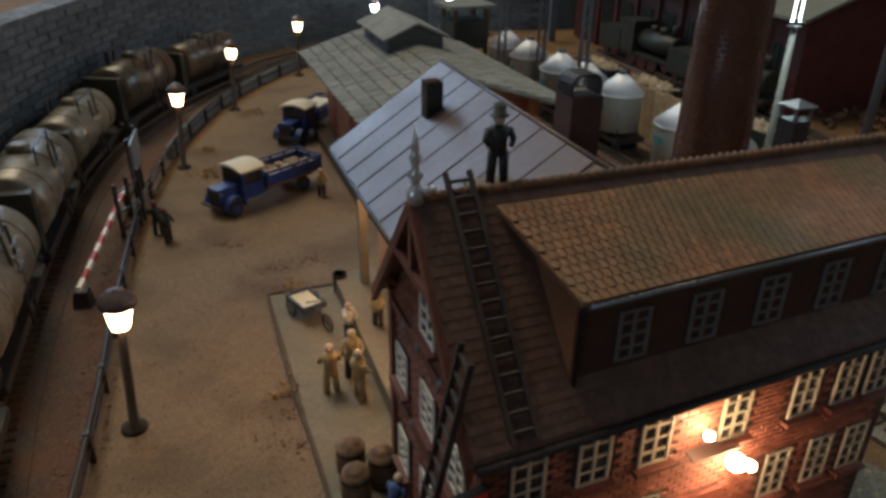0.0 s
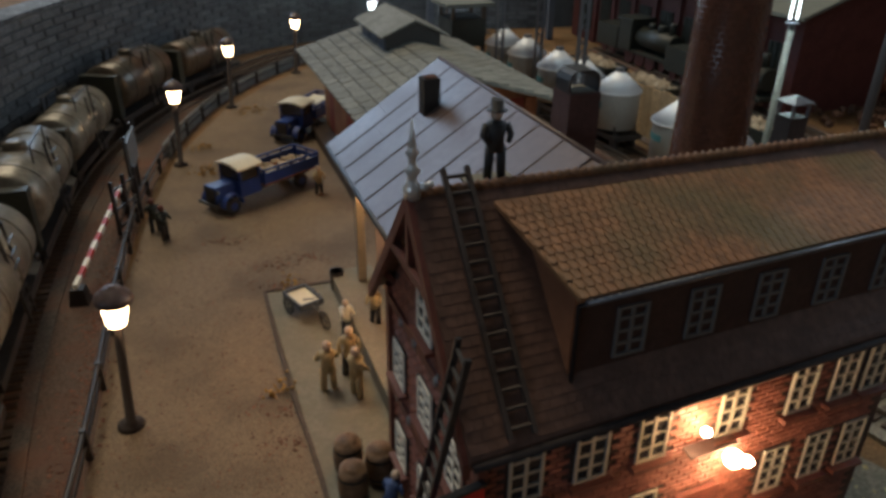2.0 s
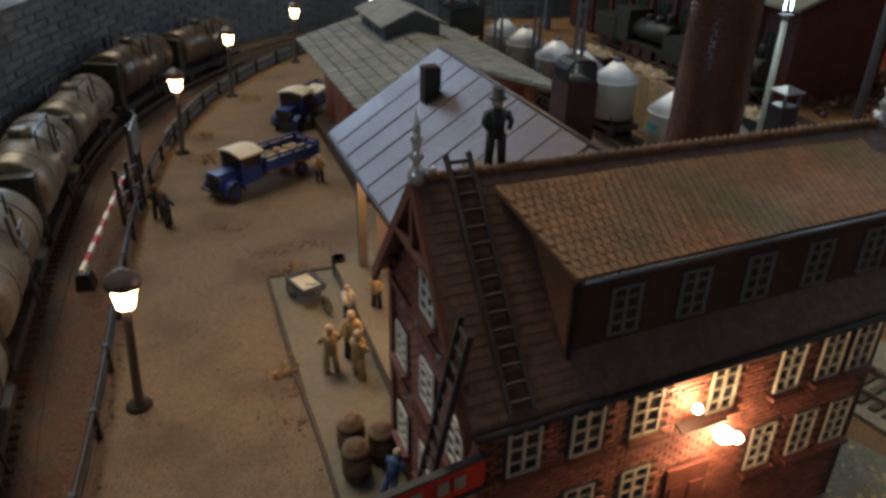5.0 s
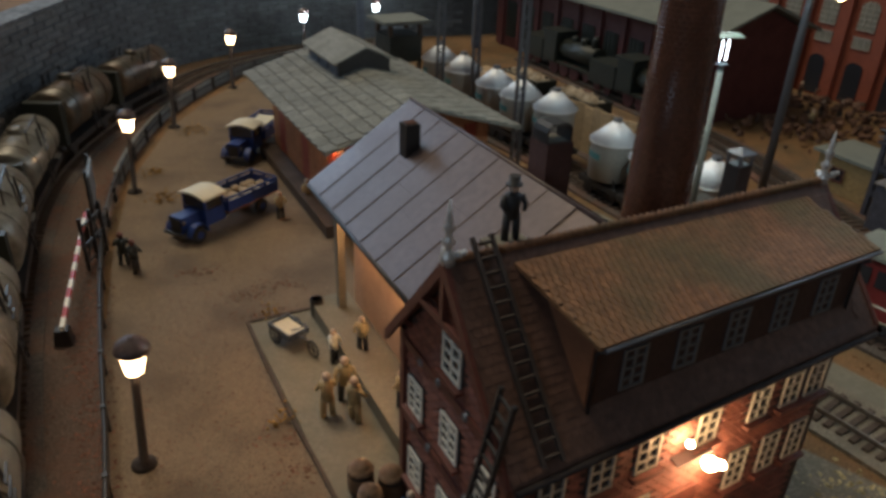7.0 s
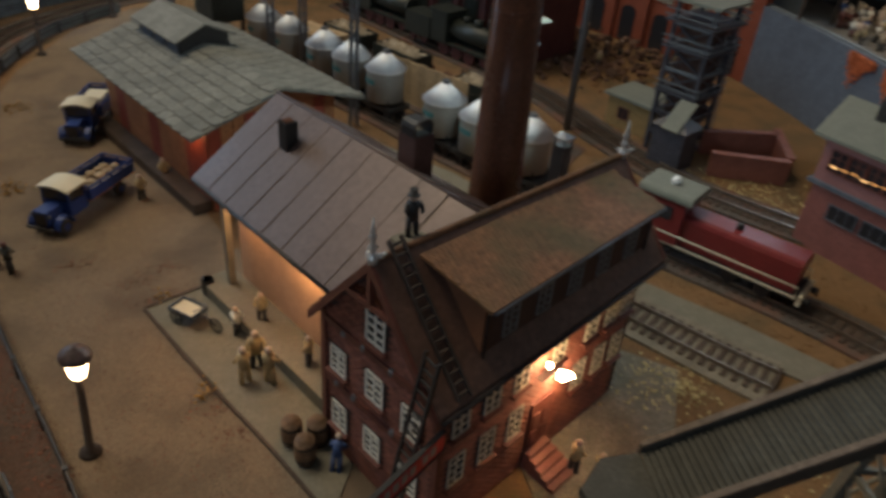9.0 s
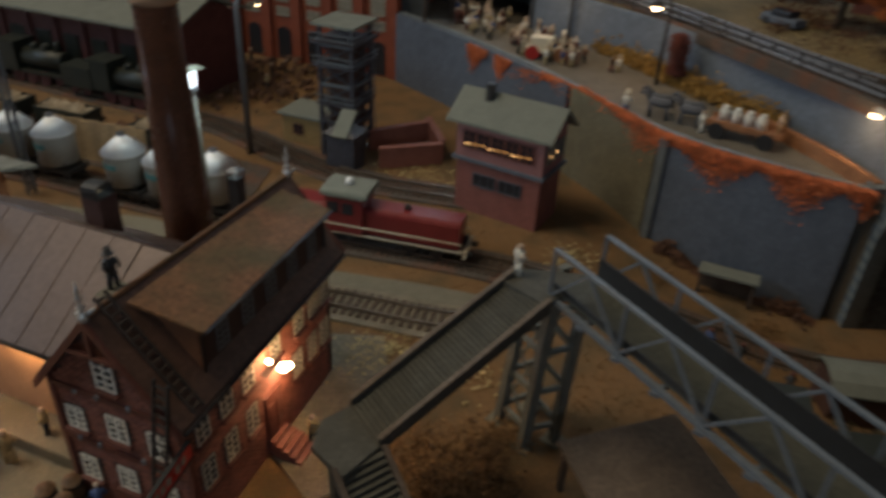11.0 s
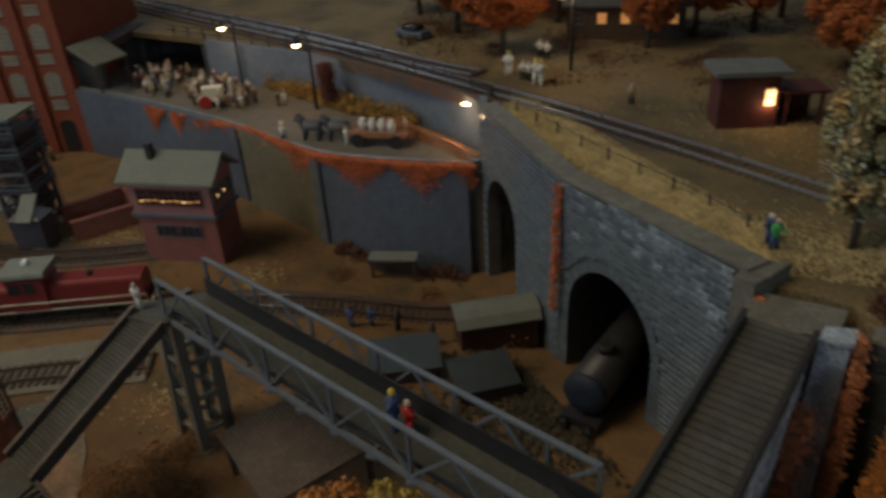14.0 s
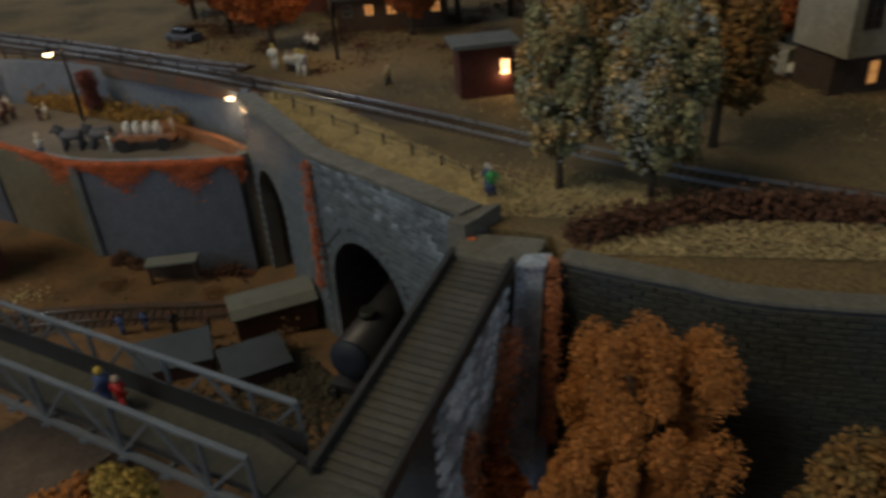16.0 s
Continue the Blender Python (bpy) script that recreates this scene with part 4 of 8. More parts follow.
# projecting company sign at the house corner, lettering as plain bars
sg = thing("sign_board", 7.7, 10.2, 6.05, 29, "projecting red company sign with pale lettering bars", "sign")
bm = B()
box(bm, -2.1, 0, 0, 4.2, 0.14, 0.85)
part("board", bm, RED, sg)
bm = B()
box(bm, -2.1, 0, 0.85, 4.3, 0.2, 0.08)
box(bm, -2.1, 0, -0.1, 4.4, 0.24, 0.1)
part("frame", bm, DARK, sg)
for k in range(7):
    bm = B()
    box(bm, -3.7 + 0.46 * k + (0.25 if k > 4 else 0), -0.09, 0.25, 0.3, 0.03, 0.4)
    part("letter_bar", bm, WHITE, sg)


# ---- metal-roofed hall ----
def hall():
    h = thing("goods_hall", *hw(0, 0), 0, HEADING, "ochre goods hall with a seamed purple-brown sheet metal roof", "hall")
    bm = B()
    hexa(bm, [(3.3, 4.2, 0), (11.6, 4.2, 0), (11.6, 16.4, 0), (3.3, 16.4, 0), (3.3, 4.2, 8.4), (11.6, 4.2, 8.1), (11.6, 16.4, 8.1), (3.3, 16.4, 8.4)])
    prism_pts = [(2.4, 16.05, 7.9), (11.6, 16.05, 7.9), (6.95, 16.05, 11.2)]
    v = [bm.verts.new(p) for p in prism_pts]
    w = [bm.verts.new((p[0], 16.4, p[2])) for p in prism_pts]
    bm.faces.new(v), bm.faces.new(w[::-1])
    for i in range(3):
        bm.faces.new((v[i], w[i], w[(i + 1) % 3], v[(i + 1) % 3]))
    bmesh.ops.recalc_face_normals(bm, faces=bm.faces)
    part("wall", bm, PLASTER, h)
    for n in (4.6, 16.25):
        bm = B()
        box(bm, 2.5, n, 0.9, 0.4, 0.4, 6.9)
        part("post", bm, CONCRETE, h)
    bm = B()
    box(bm, 2.5, 10.4, 7.35, 0.3, 12.0, 0.4)
    part("lintel", bm, TIMBER, h)
    for s in (-1, 1):
        x = 6.93 + s * 5.56
        bm = B()
        hexa(bm, [(x, 3.2, 7.7), (x, 17.4, 7.7), (6.93, 17.4, 11.35), (6.93, 1.4, 11.35), (x, 3.2, 7.86), (x, 17.4, 7.86), (6.93, 17.4, 11.52), (6.93, 1.4, 11.52)])
        bmesh.ops.recalc_face_normals(bm, faces=bm.faces)
        roof = part("roof", bm, METAL_ROOF, h)
        for k in range(8):
            n0 = 3.25 + k * 1.77
            bm = B()
            f = 0.45 + 0.12 * ((k * 7) % 3 - 1)
            mid = (x + (6.93 - x) * f, 7.87 + 3.66 * f)
            for (xa, za), (xb, zb), dz in (((x, 7.87), mid, 0.0), (mid, (6.93, 11.53), 0.012)):
                hexa(bm, [(xa, n0 + 0.03, za), (xa, n0 + 1.74, za), (xb, n0 + 1.74, zb), (xb, n0 + 0.03, zb), (xa, n0 + 0.03, za + 0.03 + dz), (xa, n0 + 1.74, za + 0.03 + dz), (xb, n0 + 1.74, zb + 0.03 + dz), (xb, n0 + 0.03, zb + 0.03 + dz)])
            bmesh.ops.recalc_face_normals(bm, faces=bm.faces)
            part("metal_sheet", bm, METAL_ROOF, roof)
            bm = B()
            beam(bm, (x, n0, 7.91), (6.93, n0, 11.57), 0.05, 0.06)
            part("standing_seam", bm, METAL_ROOF, roof)
        bm = B()
        tube(bm, [(x, 3.2, 7.72), (x, 17.4, 7.72)], 0.12, 8)
        part("gutter", bm, DARK, h)
    bm = B()
    tube(bm, [(6.93, 1.4, 11.55), (6.93, 17.45, 11.55)], 0.09, 6)
    part("ridge", bm, METAL_ROOF, h)
    bm = B()
    box(bm, 5.1, 13.5, 9.4, 0.72, 0.72, 2.3)
    fl = part("chimney", bm, DARK, h)
    bm = B()
    box(bm, 5.1, 13.5, 11.7, 0.52, 0.52, 0.05)
    part("flue", bm, STACK, fl)
    bm = B()
    box(bm, 0, 0, 9.2, 1.25, 1.25, 3.2)
    ch = part("brick_chimney", bm, CHIMNEY_BRICK, h)
    ch.matrix_local = at(8.7, 7.6, 0)
    bm = B()
    line = [(-0.62, 12.35), (-0.62, 12.85), (-0.54, 13.05), (-0.35, 13.18), (0.35, 13.18), (0.54, 13.05), (0.62, 12.85), (0.62, 12.35)]
    rows = [[bm.verts.new((x * k, y, z + dz)) for k, dz, y in ((1, 0, -0.5), (1, 0, 0.5), (0.88, -0.07, 0.5), (0.88, -0.07, -0.5))] for x, z in line]
    for p, q in zip(rows, rows[1:]):
        for i in range(4):
            bm.faces.new((p[i], p[(i + 1) % 4], q[(i + 1) % 4], q[i]))
    bm.faces.new(rows[0][::-1]), bm.faces.new(rows[-1])
    bmesh.ops.recalc_face_normals(bm, faces=bm.faces)
    part("chimney_hood", bm, DARK, ch)
    bm = B()
    box(bm, 0, 0, 12.36, 0.95, 0.95, 0.08)
    part("chimney_rim", bm, CONCRETE, ch)
    bm = B()
    prism(bm, [(1.15, 4.0), (3.3, 4.0), (3.3, 17.6), (1.15, 17.6)], 0.0, 1.0)
    part("loading_platform", bm, CONCRETE, h)
    bm = B()
    blob(bm, 2.9, 9.0, 6.9, 0.2, 2, 1, 0)
    part("hall_lamp", bm, LAMP_GLOW, h)
    return h


hall()
glow_lamp(*hw(2.3, 9.0), 6.4, 0.05, (1.0, 0.58, 0.27))
glow_lamp(*hw(2.5, 14.4), 6.4, 0.02, (1.0, 0.55, 0.25))
for n, m in ((7.6, KHAKI), (12.2, KHAKI)):
    figurine(*hw(2.1, n), 1.0, HEADING + 70 + n * 20, m, 1.9, "painted worker figurine on the hall platform", COAL, group="platform workers")


# ---- shingle-roofed goods shed ----
def shed():
    h = thing("goods_shed", *hw(0, 0), 0, HEADING, "plank goods shed with a grey shingle roof and cupola", "shed")
    bm = B()
    hexa(bm, [(6.3, 25.6, 0), (16.4, 25.6, 0), (16.4, 43.0, 0), (6.3, 43.0, 0), (6.3, 25.6, 6.9), (16.4, 25.6, 6.9), (16.4, 43, 6.9), (6.3, 43, 6.9)])
    for y in (25.6, 42.7):
        v = [bm.verts.new(p) for p in ((6.3, y, 6.9), (16.4, y, 6.9), (11.3, y, 8.45))]
        w = [bm.verts.new((p.co.x, y + 0.3, p.co.z)) for p in v]
        bm.faces.new(v), bm.faces.new(w[::-1])
    bmesh.ops.recalc_face_normals(bm, faces=bm.faces)
    part("wall", bm, PALEWOOD, h)
    for k in range(20):
        bm = B()
        box(bm, 6.24, 26.0 + 0.86 * k, 0.9, 0.1, 0.78, 5.9)
        part("plank", bm, REDWOOD if k % 7 in (2, 3) or k < 2 else PALEWOOD, h)
    for k in range(11):
        bm = B()
        box(bm, 6.75 + 0.93 * k, 25.54, 0.2, 0.84, 0.1, 6.6)
        part("plank", bm, PALEWOOD if k % 3 else REDWOOD, h)
    # dark brown chosen to paint in the shadow lying along this platform
    bm = B()
    prism(bm, [(4.9, 25.9), (6.25, 25.9), (6.25, 43), (4.9, 43)], 0, 0.85)
    part("loading_platform", bm, SLEEPER, h)
    tiles = B()
    for s in (-1, 1):
        bm = B()
        x = 11.3 + s * 6.87
        hexa(bm, [(x, 24.0, 6.45), (x, 44.2, 6.45), (11.3, 44.2, 8.5), (11.3, 24.0, 8.5), (x, 24.0, 6.6), (x, 44.2, 6.6), (11.3, 44.2, 8.66), (11.3, 24.0, 8.66)])
        bmesh.ops.recalc_face_normals(bm, faces=bm.faces)
        roof = part("roof", bm, SLATE, h)
        joined = B()
        for r in range(8):
            for c in range(17):
                f0, f1 = r / 8, (r + 1.12) / 8
                n0 = 24.0 + c * 1.19 + (0.3 if r % 2 else 0)
                n1 = min(n0 + 1.16, 44.2)
                f1 = min(f1, 1.0)
                xa, za = x + (11.3 - x) * f0, 6.61 + 2.06 * f0
                xb, zb = x + (11.3 - x) * f1, 6.61 + 2.06 * f1
                low = 0.10 + 0.05 * random.random()
                sk = 0.16 * s
                b2 = joined if s > 0 else B()
                hexa(b2, [(xa, n0, za), (xa + sk, n1, za), (xb, n1, zb), (xb, n0, zb), (xa, n0, za + low), (xa + sk, n1, za + low * 0.55), (xb, n1, zb + 0.02), (xb, n0, zb + 0.03)])
                bmesh.ops.recalc_face_normals(b2, faces=list(b2.faces))
                if s < 0:
                    part("shingle", b2, SLATE, roof)
        if s > 0:
            j = part("shingles", joined, SLATE, roof)
            j["kind"] = "stuff"
        else:
            joined.free()
    bm = B()
    hexa(bm, [(9.3, 35, 7.5), (13.3, 35, 7.5), (13.3, 42, 7.5), (9.3, 42, 7.5), (9.3, 35, 9.1), (13.3, 35, 9.1), (13.3, 42, 9.1), (9.3, 42, 9.1)])
    v = [bm.verts.new(p) for p in ((9.3, 35, 9.1), (13.3, 35, 9.1), (11.3, 35, 10.0))]
    bm.faces.new(v)
    cu = part("cupola", bm, DARK, h)
    for k in range(3):
        bm = B()
        box(bm, 9.27, 36.1 + 2.2 * k, 8.0, 0.12, 1.7, 0.8)
        part("louvre", bm, BLUEWALL, cu)
    for s in (-1, 1):
        bm = B()
        x = 11.3 + s * 2.5
        hexa(bm, [(x, 34.6, 9.0), (x, 42.4, 9.0), (11.3, 42.4, 10.05), (11.3, 34.6, 10.05), (x, 34.6, 9.12), (x, 42.4, 9.12), (11.3, 42.4, 10.2), (11.3, 34.6, 10.2)])
        bmesh.ops.recalc_face_normals(bm, faces=bm.faces)
        part("cupola_roof", bm, SLATE, cu)
    return h


shed()
glow_lamp(*hw(5.6, 27.5), 5.6, 0.012, (1.0, 0.5, 0.2))


# ---- street side: lamps, lorries, figures, fence ----
def street_lamp(glow):
    l = thing("street_lamp", 0, 0, 0, label="black street lamp with a lit conical lantern", category="street lamp", group="street lamps")
    bm = B()
    tube(bm, [(0, 0, 0), (0, 0, 0.14), (0, 0, 0.2), (0, 0, 0.24), (0, 0, 4.75)], [0.52, 0.5, 0.4, 0.19, 0.16], 14)
    part("post", bm, POST, l)
    bm = B()
    tube(bm, [(0, 0, 4.7), (0, 0, 4.74), (0, 0, 5.62)], [0.2, 0.33, 0.5], 14)
    part("lantern", bm, glow, l)
    bm = B()
    tube(bm, [(0, 0, 5.6), (0, 0, 5.66), (0, 0, 5.8), (0, 0, 5.98), (0, 0, 6.05), (0, 0, 6.2), (0, 0, 6.22), (0, 0, 6.35)], [0.54, 0.64, 0.68, 0.6, 0.46, 0.36, 0.14, 0.1], 18)
    part("cap", bm, LAMP_CAP, l)
    return l


sl = street_lamp(LAMP_GLOW)
spots = [(-5.1, 20.1), (-11.8, 48.4), (-11.7, 63.2), (-8.0, 76.2), (-0.6, 88.5), (8.5, 96)]
sl.matrix_basis = at(*spots[0], 0, 0, 0, 4)
for p in spots[1:4]:
    copy_thing(sl, at(*p, 0, 0, 0, 3))
cool = street_lamp(COOL_GLOW)
cool.matrix_basis = at(*spots[4], 0)
copy_thing(cool, at(*spots[5], 0))
for ob in [o for o in bpy.data.objects if o.name.startswith("street_lamp") and o.location.y > 0.8]:
    tagged(ob, "black street lamp with a cool white lantern", "street lamp", "street lamps")


for p in spots[4:]:
    glow_lamp(p[0] + 1.2, p[1] - 1.2, 6.6, 0.05, (0.75, 0.92, 1.0))


def wheel(parent, x, y, z, r, w, material=DARK):
    bm = B()
    tube(bm, [(0, -w / 2, 0), (0, -w / 2 + 0.05, 0), (0, w / 2 - 0.05, 0), (0, w / 2, 0)], [r * 0.9, r, r, r * 0.9], 18)
    t = part("wheel", bm, material, parent)
    t.location = (x * S, y * S, z * S)
    bm = B()
    tube(bm, [(0, -w / 2 - 0.03, 0), (0, w / 2 + 0.03, 0)], r * 0.5, 12)
    part("rim", bm, BLUE, t)
    return t


def lorry(x, y, rz, label, loaded=True, cab=True):
    """An old flat-bed lorry, bonnet towards +x."""
    l = thing("old_lorry", x, y, 0.02, rz, label, "lorry")
    bm = B()
    for s in (-0.55, 0.55):
        box(bm, -0.4, s, 0.75, 7.4, 0.18, 0.28)
    part("chassis", bm, DARK, l)
    bm = B()
    box(bm, 2.65, 0, 0.85, 1.7, 1.15, 0.95, 0, 0, 0.85)
    box(bm, 3.45, 0, 0.75, 0.16, 1.1, 1.05)
    part("bonnet", bm, BLUE, l)
    bm = B()
    box(bm, 3.56, 0, 0.8, 0.06, 0.85, 0.85)
    part("radiator", bm, DARK, l)
    bm = B()
    box(bm, 3.75, 0, 0.6, 0.12, 2.0, 0.18)
    part("bumper", bm, DARK, l)
    for s in (-0.62, 0.62):
        bm = B()
        tube(bm, [(3.35, s, 1.5), (3.5, s, 1.5)], [0.12, 0.16], 10)
        part("headlight", bm, STEEL, l)
        bm = B()
        rows = [[bm.verts.new((2.7 + r * math.cos(math.pi * k / 9), s * 1.55 + o, 0.55 + r * math.sin(math.pi * k / 9))) for r, o in ((0.69, -0.25), (0.76, -0.25), (0.76, 0.25), (0.69, 0.25))] for k in range(10)]
        for p, q in zip(rows, rows[1:]):
            for i in range(4):
                bm.faces.new((p[i], p[(i + 1) % 4], q[(i + 1) % 4], q[i]))
        bm.faces.new(rows[0][::-1]), bm.faces.new(rows[-1])
        bmesh.ops.recalc_face_normals(bm, faces=bm.faces)
        part("mudguard", bm, BLUE, l)
    bm = B()
    box(bm, 1.2, 0, 0.85, 1.6, 2.1, 1.0)
    for px in (0.48, 1.92):
        for py in (-0.98, 0.98):
            box(bm, px, py, 1.85, 0.13, 0.13, 0.85)
    box(bm, 0.46, 0, 1.85, 0.1, 2.0, 0.85)
    part("cab", bm, BLUE, l)
    bm = B()
    box(bm, 1.93, 0, 1.88, 0.03, 1.8, 0.75)
    part("windscreen", bm, PANE, l)
    for s in (-1, 1):
        bm = B()
        box(bm, 1.2, s * 0.98, 1.88, 1.25, 0.03, 0.75)
        part("cab_window", bm, PANE, l)
    bm = B()
    arc = [(-1.2 + 0.3 * k, 2.72 + 0.28 * math.cos((-1.2 + 0.3 * k) * 1.15)) for k in range(9)]
    prof = arc + [(y, z - 0.14) for y, z in arc[::-1]]
    ends = [[bm.verts.new((x, y, z)) for y, z in prof] for x in (0.22, 2.18)]
    for k in range(18):
        bm.faces.new((ends[0][k], ends[0][(k + 1) % 18], ends[1][(k + 1) % 18], ends[1][k]))
    for e in ends:
        for k in range(8):
            bm.faces.new((e[k], e[k + 1], e[16 - k], e[17 - k]))
    bmesh.ops.recalc_face_normals(bm, faces=bm.faces)
    part("cab_roof", bm, CREAM, l, "cream curved cab roof")
    bm = B()
    box(bm, -2.1, 0, 1.15, 4.7, 2.5, 0.14)
    part("bed_floor", bm, PALEWOOD, l)
    for nm, (bx, by, sx, sy) in {"side_board": (-2.1, 1.22, 4.7, 0.1), "side_board.r": (-2.1, -1.22, 4.7, 0.1), "tail_board": (-4.43, 0, 0.1, 2.4), "head_board": (0.2, 0, 0.1, 2.5)}.items():
        bm = B()
        box(bm, bx, by, 1.25, sx, sy, 0.72)
        box(bm, bx, by, 2.12, sx, sy, 0.12)
        n = 5 if sx > 1 else 3
        for k in range(n):
            f = (k + 0.0) / (n - 1) - 0.5
            box(bm, bx + f * (sx - 0.12 if sx > 1 else 0), by + f * (sy - 0.12 if sy > 1 else 0), 1.25, 0.12, 0.12, 0.95)
        part(nm.split(".")[0], bm, BLUE, l)
    for wx in (2.7, -2.9):
        for s in (-1, 1):
            wheel(l, wx, s * 1.0, 0.52, 0.52, 0.34)
    if loaded:
        for k in range(15):
            bm = B()
            blob(bm, -3.9 + 0.78 * (k % 5) + random.uniform(-0.15, 0.15), -0.75 + 0.75 * (k // 5), 1.5 + 0.1 * random.random(), 0.42, 1, 0.55, 0.2)
            part("sack", bm, SACK, l)
    return l


SACK = mat("pale_sacks", (0.42, 0.34, 0.24), 0.9, vary=0.25, spread=0.25)
lorry(-5.0, 42.7, 231, "old blue lorry with cream cab roof, loaded with pale sacks")
l2 = lorry(-4.0, 56.6, 250, "old blue lorry parked beside the shed platform", False)
bm = B()
box(bm, 0, 0, 0, 2.6, 1.6, 0.9)
ob = whole("crate", bm, CREAM, "cream canvas-covered crate on the lorry bed", "crate")
ob.matrix_basis = at(-3.3, 58.3, 1.35, 250)
bm = B()
box(bm, 0, 0, 0, 3.4, 0.12, 2.2)
ob = whole("wooden_pallet", bm, PALEWOOD, "large wooden pallet leaning against the shed platform", "pallet")
ob.matrix_basis = at(0.2, 54.5, 0.02, 120, 14)

# people-shaped figurines on the slab
KH = "khaki painted worker figurine on the concrete slab"
figurine(2.3, 22.3, 0.12, 200, KHAKI, 2.4, KH, group="worker figurines")
figurine(3.5, 21.9, 0.12, 130, KHAKI, 2.4, KH, group="worker figurines")
figurine(3.1, 23.3, 0.12, 0, KHAKI, 2.45, "khaki figurine with a dark waistcoat facing two others", COAL, group="worker figurines")
figurine(2.6, 26.3, 0.12, 60, WHITE_FIG, 1.9, "figurine in a pale shirt and dark skirt", COAL)
figurine(5.0, 15.2, 0.12, 150, BLUE_FIG, 1.9, "blue painted figurine bending beside the barrels", BLUE_FIG, lean=25)
figurine(-1.0, 43.3, 0.02, 30, KHAKI, 2.0, "brown figurine near the blue lorry", COAL)
figurine(0.8, 45.5, 0.02, 10, KHAKI, 2.0, "figurine beside the shed platform", BLUE_FIG)
figurine(-9.0, 36.3, 0.02, 80, BLACKGREEN, 2.2, "dark green figurine standing by the fence", COAL, head=TIMBER)
figurine(-9.9, 37.3, 0.02, 200, BLACKGREEN, 2.2, "dark figurine beside the wicket gate", COAL, head=TIMBER)


# delivery cargo trike
cb = thing("cargo_tricycle", 0.6, 28.0, 0.12, -52, "pale blue cargo tricycle with an open box", "tricycle")
bm = B()
box(bm, -0.6, 0, 0.75, 2.3, 1.6, 0.12)
for s in (-0.75, 0.75):
    box(bm, -0.6, s, 0.85, 2.3, 0.1, 0.32)
for s in (-1.72, 0.5):
    box(bm, s, 0, 0.85, 0.1, 1.6, 0.32)
part("cargo_box", bm, BLUEWALL, cb)
bm = B()
box(bm, -0.6, 0, 0.88, 2.05, 1.35, 0.1)
part("cargo_load", bm, CREAM, cb)
for x, y in ((-0.9, -0.9), (-0.9, 0.9), (2.0, 0)):
    bm = B()
    for k in range(14):
        a0, a1 = 6.2832 * k / 14, 6.2832 * (k + 1) / 14
        beam(bm, (0.55 * math.cos(a0), 0, 0.55 * math.sin(a0)), (0.55 * math.cos(a1), 0, 0.55 * math.sin(a1)), 0.09, 0.09)
    for k in range(4):
        a0 = 3.1416 * k / 4
        beam(bm, (0.55 * math.cos(a0), 0, 0.55 * math.sin(a0)), (-0.55 * math.cos(a0), 0, -0.55 * math.sin(a0)), 0.04, 0.04)
    w = part("wheel", bm, DARK, cb)
    w.location = (x * S, y * S, 0.58 * S)
bm = B()
tube(bm, [(0.5, 0, 0.9), (1.3, 0, 1.0), (2.0, 0, 0.6)], 0.06, 6)
tube(bm, [(1.2, 0, 0.9), (1.2, 0, 1.5)], 0.06, 6)
tube(bm, [(0.6, -0.6, 1.6), (0.7, 0, 1.5), (0.6, 0.6, 1.6)], 0.05, 6)
part("frame", bm, STEEL, cb)


cb.matrix_basis = cb.matrix_basis @ Matrix.Diagonal((0.78, 0.78, 0.78, 1.0))
BARREL = mat("brown_barrel_wood", (0.2, 0.125, 0.075), 0.65, vary=0.3, grain=5)


def barrel():
    b = thing("barrel", 0, 0, 0, label="open brown wooden barrel with iron hoops on the slab", category="barrel", group="barrels by the house")
    bm = B()
    tube(bm, [(0, 0, 0), (0, 0, 0.3), (0, 0, 0.7), (0, 0, 1.1), (0, 0, 1.4), (0, 0, 1.4), (0, 0, 0.7), (0, 0, 0.7)], [0.42, 0.5, 0.54, 0.5, 0.45, 0.37, 0.4, 0.01], 18)
    part("barrel_body", bm, BARREL, b)
    for z, r in ((0.28, 0.5), (1.1, 0.51)):
        bm = B()
        tube(bm, [(0, 0, z), (0, 0, z + 0.12)], r + 0.02, 18, caps=False)
        part("hoop", bm, DARK, b)
    return b


ba = barrel()
ba.matrix_basis = at(3.6, 17.6, 0.12)
for x, y in ((4.75, 17.2), (3.9, 16.3)):
    copy_thing(ba, at(x, y, 0.12, random.uniform(0, 90)))
bm = B()
tube(bm, [(0, 0, 0), (0, 0, 0.1), (0, 0, 1.15), (0, 0, 1.2), (0, 0, 1.2), (0, 0, 0.7)], [0.4, 0.46, 0.5, 0.52, 0.42, 0.4], 16)
ob = whole("rain_barrel", bm, DARK, "dark open water butt on the platform end", "barrel")
ob.matrix_basis = at(1.7, 30.5, 0.12) @ Matrix.Diagonal((0.72, 0.72, 0.9, 1.0))

# pipe railing between street and track
FENCE = [(-3.2, 6), (-4.9, 14), (-6.4, 20), (-8.4, 27), (-10.4, 34.5), (-11.9, 41), (-13.0, 49), (-13.3, 57), (-12.6, 66), (-10.2, 75), (-6.5, 83), (0, 90)]
fe = thing("pipe_railing", 0, 0, 0, label="black iron pipe railing along the curved track", category="fence")
fp = along(FENCE, 0.8)
for z in (1.25, 0.7):
    bm = B()
    tube(bm, [(x, y, z) for x, y, _ in fp], 0.11 if z > 1 else 0.07, 7)
    part("rail", bm, DARK, fe)
for x, y, a in along(FENCE, 4.2):
    bm = B()
    box(bm, x, y, 0, 0.22, 0.22, 1.4, a)
    part("post", bm, DARK, fe)
